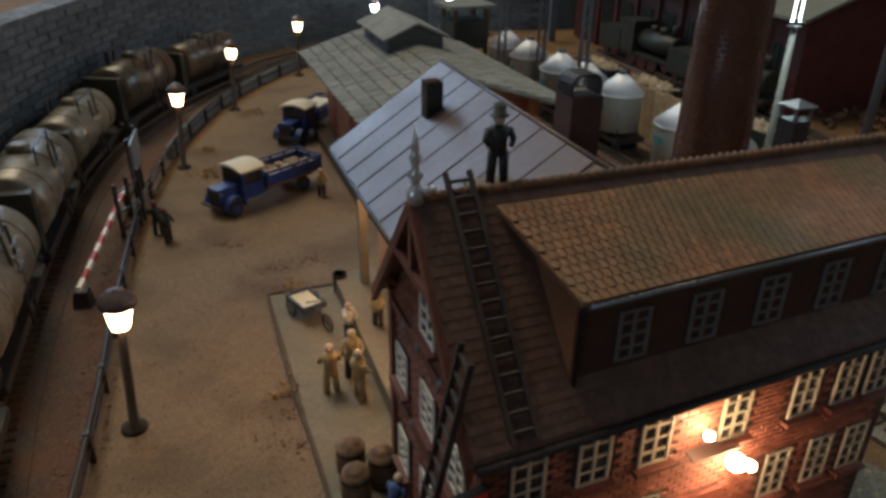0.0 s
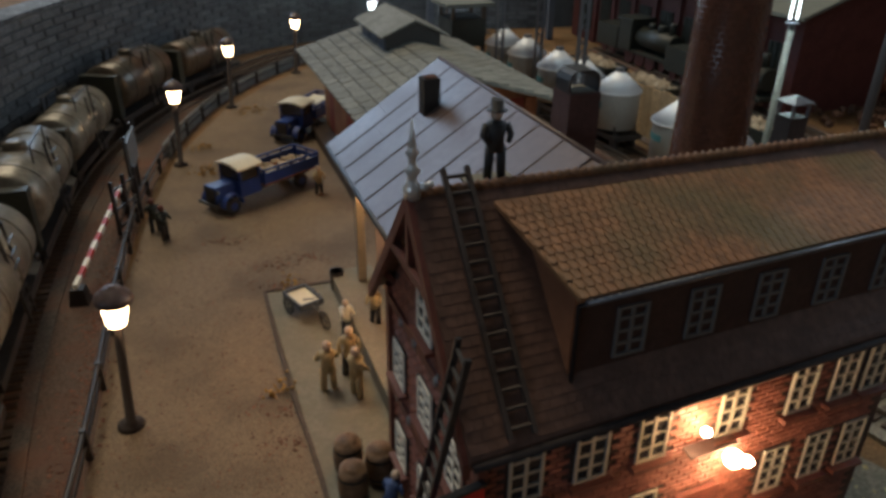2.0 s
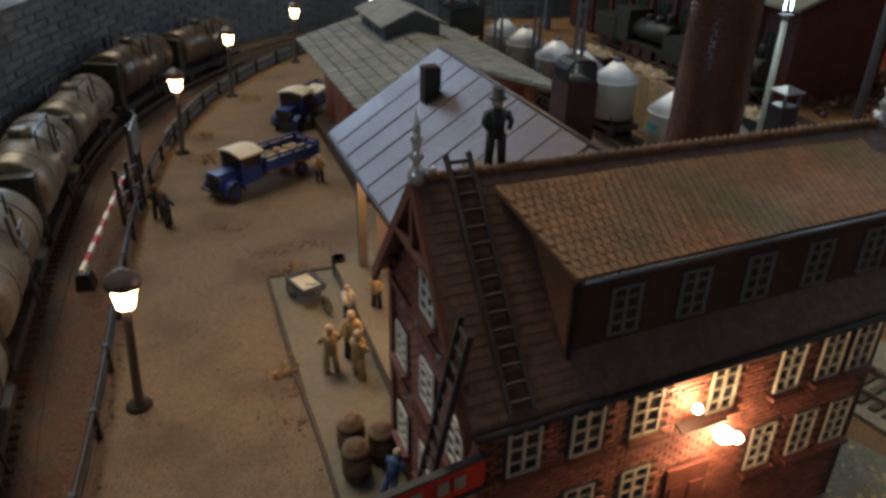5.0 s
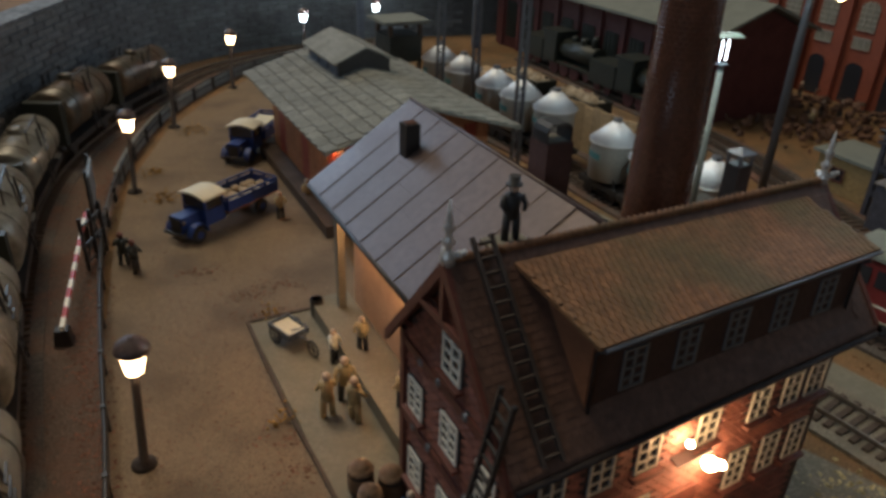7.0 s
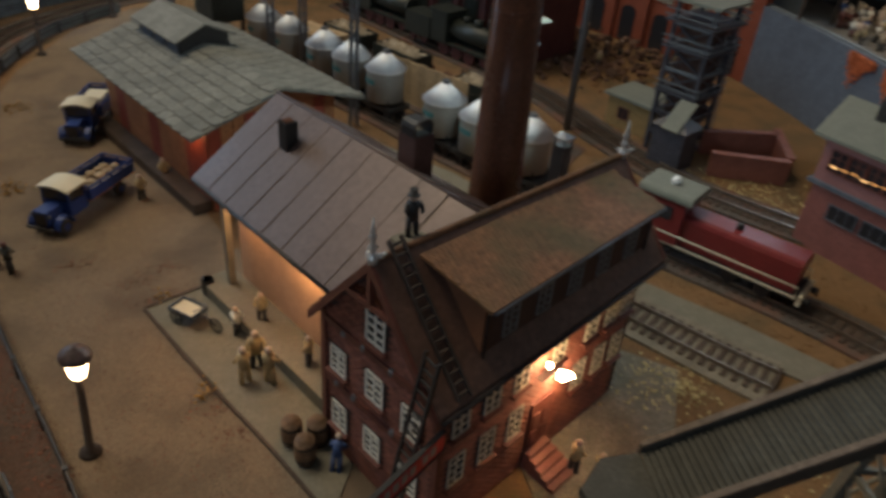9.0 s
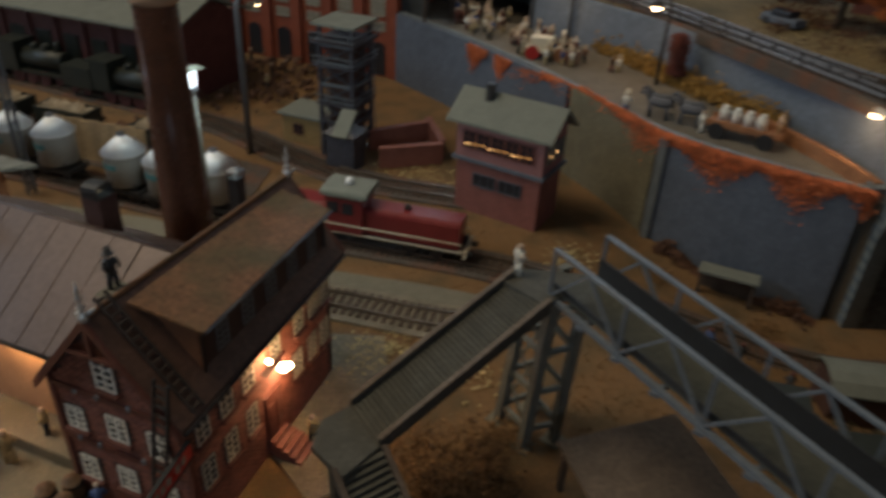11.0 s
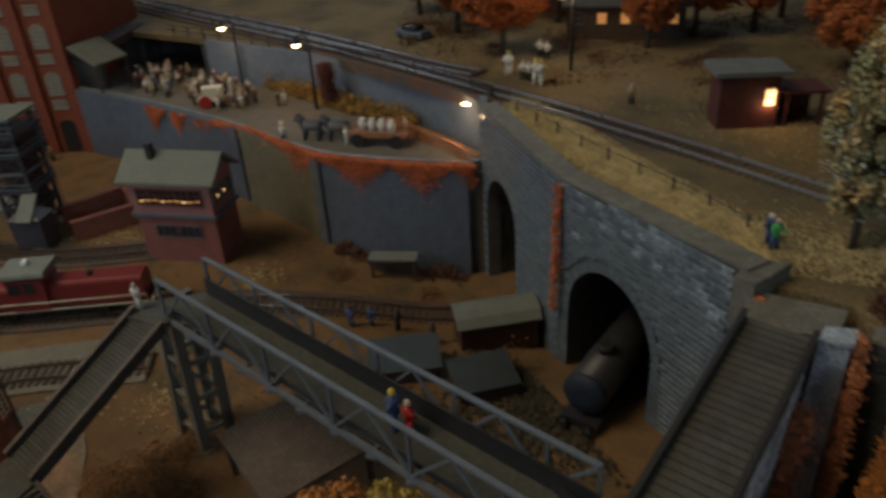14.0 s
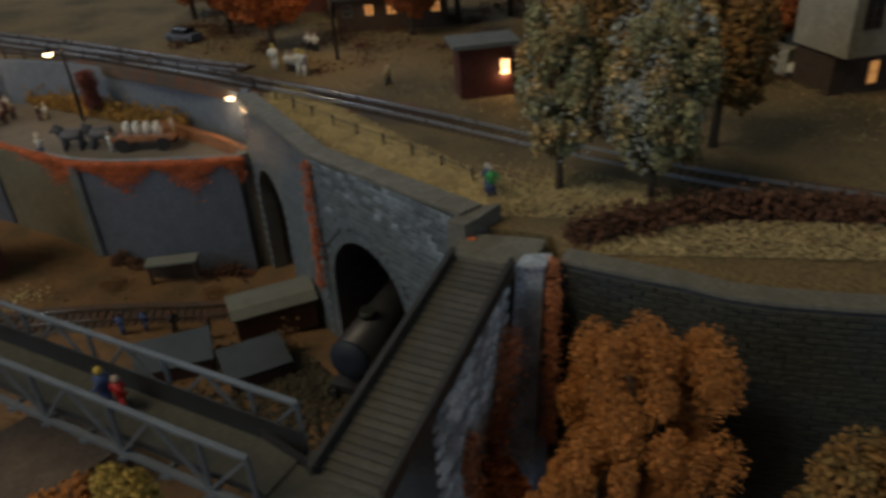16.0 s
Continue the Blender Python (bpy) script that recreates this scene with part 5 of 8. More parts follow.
# low kerb wall behind the lamps
wall_strip("kerb_wall", [(-13.6, 50), (-13.9, 57), (-13.2, 66), (-10.8, 75), (-7.1, 83.5), (0, 91)], -0.5, 1.0, 0.5, STONE_SMOOTH, "low grey kerb wall along the curve", 1.5, -1)

# level-crossing barrier
br = thing("crossing_barrier", -10.9, 29.2, 0, label="red and white striped crossing barrier beside the track", category="barrier")
bm = B()
box(bm, 0, 0, 0, 0.9, 0.9, 0.9, 10, 0, 0.7)
part("plinth", bm, DARK, br)
for k in range(14):
    bm = B()
    a, b = Vector((0.45, -1.0, 1.5)), Vector((-2.0, 11.9, 1.75))
    beam(bm, a + (b - a) * k / 14, a + (b - a) * (k + 1) / 14, 0.2, 0.22)
    part("stripe", bm, RED if k % 2 else FRAME_PALE, br)
bm = B()
box(bm, -1.7, 10.6, 0, 0.3, 0.3, 1.7, 10)
part("rest_post", bm, DARK, br)
# wicket gate and board by the crossing
gt = thing("crossing_board", -12.7, 42.6, 0, 104, "tall grey board on iron posts by the crossing", "board")
bm = B()
box(bm, 0, 0, 2.2, 3.6, 0.16, 2.1)
part("board", bm, BRIDGE, gt)
for s in (-1.5, 1.5):
    bm = B()
    box(bm, s, 0.14, 0, 0.2, 0.2, 4.6)
    part("post", bm, DARK, gt)
gp = thing("iron_gate", -11.6, 38.0, 0, 82, "black iron wicket gate beside the crossing", "gate")
for s in (-1.3, 0, 1.3):
    bm = B()
    box(bm, s, 0, 0, 0.18, 0.18, 3.4)
    part("post", bm, DARK, gp)
bm = B()
for z in (0.5, 1.6, 2.8):
    beam(bm, (-1.3, 0, z), (1.3, 0, z), 0.1, 0.12)
beam(bm, (-1.3, 0.05, 0.4), (1.3, 0.05, 2.9), 0.1, 0.12)
part("frame", bm, DARK, gp)


# ---- tank wagons on the curved track ----
def tank_wagon(paint, label):
    w = thing("tank_wagon", 0, 0, 0, label=label, category="wagon", group="tank wagons")
    bm = B()
    tube(bm, [(-4.3, 0, 3.1), (-4.22, 0, 3.1), (-4.05, 0, 3.1), (4.05, 0, 3.1), (4.22, 0, 3.1), (4.3, 0, 3.1)], [0.8, 1.35, 1.5, 1.5, 1.35, 0.8], 28)
    part("tank", bm, paint, w)
    for x in (-2.6, 0, 2.6):
        bm = B()
        tube(bm, [(x - 0.08, 0, 3.1), (x + 0.08, 0, 3.1)], 1.54, 28)
        part("band", bm, paint, w)
    bm = B()
    tube(bm, [(0, 0, 4.4), (0, 0, 4.85), (0, 0, 4.95)], [0.5, 0.5, 0.3], 14)
    part("dome", bm, paint, w)
    bm = B()
    box(bm, 0, 0, 1.2, 10.2, 2.5, 0.35)
    part("underframe", bm, DARK, w)
    bm = B()
    for s in (-1.45, 1.45):
        for x in (-0.5, 0.5):
            beam(bm, (x, s * 1.05, 1.4), (x, s * 0.85, 4.9), 0.09, 0.09)
        for k in range(7):
            beam(bm, (-0.5, s * 1.02, 1.7 + 0.45 * k), (0.5, s * 1.02, 1.7 + 0.45 * k), 0.06, 0.06)
    beam(bm, (-1.6, 0.9, 5.1), (1.6, 0.9, 5.1), 0.08, 0.08)
    beam(bm, (-1.6, -0.9, 5.1), (1.6, -0.9, 5.1), 0.08, 0.08)
    for x in (-1.6, 1.6):
        for s in (-0.9, 0.9):
            beam(bm, (x, s, 4.2), (x, s, 5.1), 0.07, 0.07)
    part("ladder", bm, DARK, w)
    for x in (-3.3, 3.3):
        for s in (-0.78, 0.78):
            bm = B()
            tube(bm, [(x, s - 0.12, 0.95), (x, s + 0.12, 0.95)], 0.5, 16)
            part("wheel", bm, DARK, w)
    for x in (-5.2, 5.2):
        for s in (-0.8, 0.8):
            bm = B()
            tube(bm, [(x - 0.3, s, 1.35), (x + 0.3, s, 1.35)], [0.15, 0.28], 10)
            part("buffer", bm, DARK, w)
    bm = B()
    box(bm, -4.75, 0, 1.55, 0.7, 2.2, 2.6)
    part("brake_cabin", bm, BLACKGREEN, w)
    return w


picks = []
for x, y, a in along(WEST, 0.5)[::-1]:
    if 8 < y < 69.5 and (not picks or math.dist(picks[-1][:2], (x, y)) > 11.4):
        picks.append((x, y, a))
fat = Matrix.Diagonal((1.0, 1.12, 1.12, 1.0))
dark = tank_wagon(TANK_DARK, "blackened brown tank wagon with end cabin and ladders")
dark.matrix_basis = at(*picks[0][:2], 0.1, picks[0][2]) @ fat
copy_thing(dark, at(*picks[1][:2], 0.1, picks[1][2]) @ fat)
pale = tank_wagon(TANK, "weathered pale grey tank wagon with end cabin and ladders")
pale.matrix_basis = at(*picks[2][:2], 0.1, picks[2][2]) @ fat
for p in picks[3:]:
    copy_thing(pale, at(*p[:2], 0.1, p[2]) @ fat)

# scattered leaves and weeds along the fence
pts, szs = [], []
for x, y, a in along(FENCE, 0.5):
    for k in range(26):
        o = random.choice((random.uniform(-3.4, 0.6), random.gauss(-0.7, 0.4), random.gauss(-0.7, 0.4)))
        pts.append((x + o, y + random.uniform(-0.4, 0.4), 0.05))
        szs.append(random.uniform(0.03, 0.11))
ob = tagged(clumps("fallen_leaves", pts, szs, FALLEN, None, 0.5, 0.4), "rust-red fallen leaves along the railing", "leaves", "", "stuff")
pts, szs = [], []
for k in range(5200):
    f = random.random() ** 1.3
    x, y = -8.6 * f + random.uniform(-4.5, 6.5), 8 + 62 * f
    if x < -4.9 - 0.16 * (y - 14) or x > 4.0 - 0.12 * (y - 10):
        continue
    pts.append((x, y, 0.03))
    szs.append(random.uniform(0.015, 0.06))
for cx, cy in ((-2.2, 33.2), (-0.4, 34.0), (-1.4, 31.0), (0.6, 21.0), (-5.5, 36.0), (1.6, 19.2)):
    for k in range(70):
        pts.append((cx + random.gauss(0, 0.9), cy + random.gauss(0, 0.35), 0.04))
        szs.append(random.uniform(0.03, 0.1))
tagged(clumps("street_debris", pts, szs, FALLEN, None, 0.5, 0.5), "brown specks and dead leaves on the gravel street", "debris", "", "stuff")
pts, szs = [], []
for cx, cy, r, n in ((-9.5, 47, 1.2, 60), (-9.8, 62, 1.5, 60), (0.3, 22.2, 0.7, 26), (-0.8, 31.2, 0.8, 20), (-11, 52, 0.9, 40)):
    for k in range(n):
        pts.append((cx + random.gauss(0, r * 0.5), cy + random.gauss(0, r * 0.5), 0.1 + 0.2 * random.random()))
        szs.append(random.uniform(0.05, 0.13))
ob = tagged(clumps("weeds", pts, szs, GRASS_ORANGE, None, 0.5), "tufts of yellow dry weeds on the street", "weeds", "", "stuff")
bm = B()
prism(bm, [(-9.3, 16), (-6.9, 16), (-8.4, 22), (-10.4, 29), (-12.4, 29.5), (-11.0, 22)], -0.5, 0.05)
whole("footpath", bm, LITTER, "narrow brown earth path between railing and track", "path", "structure")
wall_strip("leaf_strip", FENCE, -0.5, 0.035, 4.4, LITTER, "leaf-littered brown strip between railing and track", 1.5, 1)
# dark edging strip of the slab
bm = B()
edge = [(-1.95, 30.1), (-0.6, 26.0), (0.9, 21.8), (2.0, 19.0), (2.7, 17.1), (4.0, 13.2)]
for p, q in zip(edge, edge[1:]):
    beam(bm, (*p, 0.1), (*q, 0.1), 0.16, 0.2)
beam(bm, (-1.95, 30.1, 0.1), (1.6, 31.3, 0.1), 0.16, 0.2)
whole("slab_edging", bm, SLEEPER, "dark edging along the concrete slab", "edging", "structure")

# ---- goods yard ----
st = thing("factory_chimney", 17.6, 25.7, 0, label="tall round brown glazed brick factory chimney", category="chimney")
bm = B()
tube(bm, [(0, 0, 0), (0, 0, 21.6), (0, 0, 21.6), (0, 0, 20.5)], [1.62, 1.14, 0.85, 0.8], 40)
part("shaft", bm, STACK, st)
cols = 30
for r in range(103):
    z = 0.15 + r * 0.205
    rad = 1.62 - 0.48 * z / 21.6
    bm = B()
    for c in range(cols):
        a = 2 * math.pi * (c + (0.5 if r % 2 else 0)) / cols
        w = math.pi / cols * 0.86
        pa = [((rad - 0.05) * math.cos(a + s * w), (rad - 0.05) * math.sin(a + s * w)) for s in (-1, 1)]
        pb = [((rad + 0.022) * math.cos(a + s * w), (rad + 0.022) * math.sin(a + s * w)) for s in (-1, 1)]
        low = [pa[0], pb[0], pb[1], pa[1]]
        hexa(bm, [(*p, z) for p in low] + [(*p, z + 0.17) for p in low])
    part("brick_course", bm, STACK, st)
bm = B()
tube(bm, [(0, 0, 21.2), (0, 0, 21.3), (0, 0, 21.75), (0, 0, 21.8), (0, 0, 21.8)], [1.16, 1.28, 1.3, 1.22, 0.9], 40)
part("crown_ring", bm, PLASTER, st, "dull yellow ring at the chimney top")
bm = B()
tube(bm, [(0, 0, 17.6), (0, 0, 17.68)], 1.66 - 0.48 * 17.6 / 21.6, 40)
part("iron_band", bm, STACK, st)
bm = B()
prism(bm, [(19.5, 31.0), (24.5, 32.7), (22.0, 40.0), (17.0, 48.5), (13.5, 47.2), (14.5, 44.0), (17.2, 37)], -0.5, 0.6)
whole("loading_dock", bm, CONCRETE, "grey concrete loading dock beside the silo wagons", "dock", "structure")


def silo_wagon():
    w = thing("silo_wagon", 0, 0, 0, label="silver silo wagon with a conical top and teal label", category="wagon", group="silo wagons")
    bm = B()
    tube(bm, [(0, 0, 1.5), (0, 0, 1.75), (0, 0, 4.55), (0, 0, 4.62), (0, 0, 4.66)], [0.9, 1.7, 1.7, 1.7, 1.68], 30)
    part("silo", bm, SILO_BODY, w)
    bm = B()
    tube(bm, [(0, 0, 4.62), (0, 0, 5.95)], [1.86, 0.34], 30)
    part("cone", bm, CONE_METAL, w)
    bm = B()
    tube(bm, [(0, 0, 4.5), (0, 0, 4.62)], [1.86, 1.86], 30)
    part("rim", bm, CONE_METAL, w)
    bm = B()
    tube(bm, [(0, 0, 5.95), (0, 0, 6.15), (0, 0, 6.22)], [0.33, 0.33, 0.28], 14)
    for k in range(6):
        a = k * 1.047
        box(bm, 0.3 * math.cos(a), 0.3 * math.sin(a), 6.12, 0.09, 0.09, 0.1)
    part("hatch", bm, STEEL, w)
    bm = B()
    for k in range(7):
        a0, a1 = radians(200 + 12 * k), radians(212 + 12 * k)
        low = [(1.74 * math.cos(a0), 1.74 * math.sin(a0)), (1.76 * math.cos(a0), 1.76 * math.sin(a0)), (1.76 * math.cos(a1), 1.76 * math.sin(a1)), (1.74 * math.cos(a1), 1.74 * math.sin(a1))]
        hexa(bm, [(*p, 3.35) for p in low] + [(*p, 3.8) for p in low])
    bmesh.ops.remove_doubles(bm, verts=bm.verts, dist=0.002)
    part("label_band", bm, TEAL, w)
    bm = B()
    box(bm, 0, 0, 1.0, 4.0, 2.5, 0.4)
    for x in (-1.6, 1.6):
        for y in (-1.0, 1.0):
            beam(bm, (x, y, 1.2), (x * 0.8, y * 0.9, 2.2), 0.14, 0.14)
    part("underframe", bm, DARK, w)
    for x in (-1.3, 1.3):
        for s in (-0.8, 0.8):
            bm = B()
            tube(bm, [(x, s - 0.1, 0.6), (x, s + 0.1, 0.6)], 0.48, 14)
            part("wheel", bm, DARK, w)
    return w


sw = silo_wagon()
row = [(15.3, 65.8), (17.4, 60.6), (18.9, 57.0), (20.9, 53.2), (23.2, 45.2), (24.7, 41.2), (26.9, 37.3), (13.6, 70.2)]
sw.matrix_basis = at(*row[0], 0.1, -68)
for x, y in row[1:]:
    copy_thing(sw, at(x, y, 0.1, -68))


def mast(x, y, height, label, lamp=None):
    m = thing("yard_mast", x, y, 0, label=label, category="mast")
    for p in ((-0.3, -0.3), (0.3, -0.3), (0.3, 0.3), (-0.3, 0.3)):
        bm = B()
        beam(bm, (*p, 0), (p[0] * 0.6, p[1] * 0.6, height), 0.13, 0.13)
        part("leg", bm, STEEL, m)
    bm = B()
    n = int(height / 0.9)
    for k in range(n):
        z, f = k * 0.9, 0.3 * (1 - 0.4 * k / n)
        s = 1 if k % 2 else -1
        beam(bm, (-f * s, -f, z), (f * s, -f, z + 0.9), 0.06, 0.06)
        beam(bm, (f, -f * s, z), (f, f * s, z + 0.9), 0.06, 0.06)
        beam(bm, (f * s, f, z), (-f * s, f, z + 0.9), 0.06, 0.06)
        beam(bm, (-f, f * s, z), (-f, -f * s, z + 0.9), 0.06, 0.06)
    part("lattice", bm, STEEL, m)
    return m


mast(17.5, 51.9, 26, "grey lattice mast beside the silo track")
mast(12.2, 60.0, 24, "grey lattice mast behind the goods shed")
mast(16.0, 63.4, 26, "grey lattice mast beside the silo track")
gn = thing("gooseneck_lamp", 36.6, 46.4, 0, -35, "tall grey gooseneck yard lamp, lit", "street lamp")
bm = B()
tube(bm, [(0, 0, 0), (0, 0, 14.4), (0.2, 0, 15.1), (0.8, 0, 15.6), (1.5, 0, 15.5), (1.9, 0, 15.1)], [0.34, 0.28, 0.24, 0.2, 0.17, 0.15], 10)
part("post", bm, STEEL, gn)
bm = B()
tube(bm, [(1.9, 0, 14.75), (1.9, 0, 14.85), (1.9, 0, 15.15)], [0.55, 0.5, 0.2], 14)
part("shade", bm, DARK, gn)
bm = B()
blob(bm, 1.9, 0, 14.72, 0.3, 2, 0.6, 0)
part("bulb", bm, LAMP_GLOW, gn, "glowing warm white bulb")
yl = thing("yard_lamp", 23.3, 32.7, 0, label="tall silver yard lamp with cool white tubes", category="lamp")
bm = B()
tube(bm, [(0, 0, 0), (0, 0, 13.2)], [0.2, 0.15], 12)
part("post", bm, TOWER, yl)
bm = B()
tube(bm, [(0, 0, 13.2), (0, 0, 13.24), (0, 0, 13.3)], [0.16, 0.36, 0.3], 12)
part("collar", bm, STEEL, yl)
bm = B()
for s in (-0.09, 0.09):
    tube(bm, [(s * 1.8, 0, 13.45), (s * 1.8, 0, 14.5)], 0.03, 8)
part("tube_lamps", bm, COOL_GLOW, yl, "glowing cool white lamp tubes")
bm = B()
box(bm, 0, 0, 14.7, 1.5, 1.0, 0.14, 0, 0, 0.8)
part("hood", bm, ROOF_GREY, yl)
glow_lamp(20.6, 30.4, 17.8, 0.3, (0.75, 0.95, 1.0))
bm = B()
prism(bm, [(16, 76), (24.5, 52.5), (31, 38.5), (36, 42), (31, 58), (25, 82)], -0.4, 0.04)
whole("yard_cinders", bm, BALLAST, "dark cinder ground between the yard tracks", "ground", "structure")


def open_wagon():
    w = thing("open_wagon", 0, 0, 0, label="dark open goods wagon with a heaped brown load", category="wagon", group="open wagons")
    bm = B()
    box(bm, 0, 0, 1.0, 6.4, 2.5, 0.3)
    part("underframe", bm, DARK, w)
    for x, y, sx, sy in ((0, 1.2, 6.4, 0.14), (0, -1.2, 6.4, 0.14), (3.13, 0, 0.14, 2.3), (-3.13, 0, 0.14, 2.3)):
        bm = B()
        box(bm, x, y, 1.3, sx, sy, 1.4)
        part("side_board", bm, BLACKGREEN, w)
    pts = [(random.uniform(-2.8, 2.8), random.uniform(-1, 1), 1.6 + random.uniform(0, 1.1)) for _ in range(260)]
    clumps("load", pts, [random.uniform(0.15, 0.4) for _ in pts], SACK, w, 0.4, 1.0, False)
    for x in (-2.0, 2.0):
        for s in (-0.8, 0.8):
            bm = B()
            tube(bm, [(x, s - 0.1, 0.6), (x, s + 0.1, 0.6)], 0.5, 14)
            part("wheel", bm, DARK, w)
    return w


ow = open_wagon()
ow.matrix_basis = at(23.2, 71.0, 0.1, -68)
for x, y in ((26.4, 63.2), (30.6, 52.0)):
    copy_thing(ow, at(x, y, 0.1, -67))
sc = thing("plank_screen", 25.0, 54.2, 0, -65, "tan plank screen behind the silo wagons", "fence")
for k in range(11):
    bm = B()
    box(bm, -5.0 + k, 0, 0, 0.94, 0.2, 4.1 + 0.1 * (k % 2))
    part("plank", bm, TAN, sc)
sc = thing("timber_load", 18.8, 68.5, 0, -62, "stack of tan sawn timber beside the silo track", "timber")
for k in range(12):
    bm = B()
    box(bm, 0.1 * (k % 2), -1.2 + 0.8 * (k % 4), 1.2 * (k // 4), 6.0, 0.72, 1.12)
    part("timber", bm, TAN, sc)
bm = B()
box(bm, 0, 0, 0, 1.6, 1.2, 1.4)
ob = whole("dock_crate", bm, CONCRETE, "pale crate on the loading dock", "crate")
ob.matrix_basis = at(18.3, 37.0, 0.6, 20)
figurine(18.6, 35.6, 0.6, 160, KHAKI, 2.0, "small figurine on the loading dock", COAL)


# ---- far yard: engine shed, steam engines, factory, coal tower ----
es = thing("engine_shed", *hw(0, 0), 0, HEADING, "dark red engine shed with a pale green-grey roof", "engine shed")
bm = B()
hexa(bm, [(46.8, 35, 0), (58, 35, 0), (58, 75, 0), (46.8, 75, 0), (46.8, 35, 8.8), (58, 35, 8.8), (58, 75, 8.8), (46.8, 75, 8.8)])
part("wall", bm, MAROON, es)
for s in (-1, 1):
    bm = B()
    x = 52.2 + s * 7.2
    hexa(bm, [(x, 33.6, 8.6), (x, 76, 8.6), (52.2, 76, 11.2), (52.2, 33.6, 11.2), (x, 33.6, 8.9), (x, 76, 8.9), (52.2, 76, 11.5), (52.2, 33.6, 11.5)])
    bmesh.ops.recalc_face_normals(bm, faces=bm.faces)
    part("roof", bm, ROOF_GREY, es)
bm = B()
v = [bm.verts.new(p) for p in ((46.8, 35, 8.8), (58, 35, 8.8), (52.2, 35, 11.2))]
w = [bm.verts.new((p.co.x, 35.4, p.co.z)) for p in v]
bm.faces.new(v), bm.faces.new(w[::-1])
part("gable", bm, MAROON, es)
for n in (40, 47, 54, 62):
    bm = B()
    box(bm, 49.4, n, 9.7, 1.6, 2.4, 1.1)
    box(bm, 49.4, n, 10.8, 2.0, 2.8, 0.2)
    part("roof_vent", bm, BLACKGREEN, es)
for k in range(9):
    bm = B()
    box(bm, 46.75, 37.5 + 4.2 * k, 1.5, 0.2, 2.2, 4.6)
    for q in range(3):
        box(bm, 46.6, 37.5 + 4.2 * k + (q - 1) * 0.7, 1.5, 0.1, 0.12, 4.6)
    part("tall_window", bm, BLACKGREEN, es)
    bm = B()
    box(bm, 46.7, 39.6 + 4.2 * k, 0, 0.5, 0.7, 8.6)
    part("pilaster", bm, MAROON, es)


def steam_engine(x, y, rz, label):
    e = thing("steam_engine", x, y, 0.3, rz, label, "locomotive", "steam engines")
    bm = B()
    tube(bm, [(-1.0, 0, 3.0), (5.2, 0, 3.0), (5.3, 0, 3.0)], [1.1, 1.1, 0.9], 22)
    part("boiler", bm, BLACKGREEN, e)
    for xx, r, h in ((4.4, 0.36, 1.2), (2.6, 0.5, 0.7), (0.8, 0.42, 0.6)):
        bm = B()
        tube(bm, [(xx, 0, 3.9), (xx, 0, 3.9 + h), (xx, 0, 4.05 + h)], [r, r, r * 0.8], 12)
        part("dome" if r > 0.4 else "funnel", bm, BLACKGREEN, e)
    bm = B()
    box(bm, -2.2, 0, 1.4, 2.4, 2.9, 3.2)
    part("cab", bm, BLACKGREEN, e)
    bm = B()
    box(bm, -2.3, 0, 4.6, 3.1, 3.1, 0.3)
    part("cab_roof", bm, BLACKGREEN, e)
    bm = B()
    box(bm, 1.2, 0, 1.3, 9.2, 2.6, 0.3)
    part("footplate", bm, BLACKGREEN, e)
    bm = B()
    box(bm, -5.8, 0, 1.2, 4.2, 2.8, 2.4)
    part("tender", bm, BLACKGREEN, e)
    for xx in (-6.8, -5.0, -1.6, 0.4, 2.4, 4.6):
        for s in (-0.9, 0.9):
            bm = B()
            tube(bm, [(xx, s - 0.12, 0.8), (xx, s + 0.12, 0.8)], 0.85 if -2 < xx < 3 else 0.5, 18)
            part("wheel", bm, MAROON, e)
    return e


steam_engine(30.5, 80.5, -70, "black steam engine with red wheels in the yard")
steam_engine(34.6, 66.5, -70, "black steam engine with red wheels before the shed")

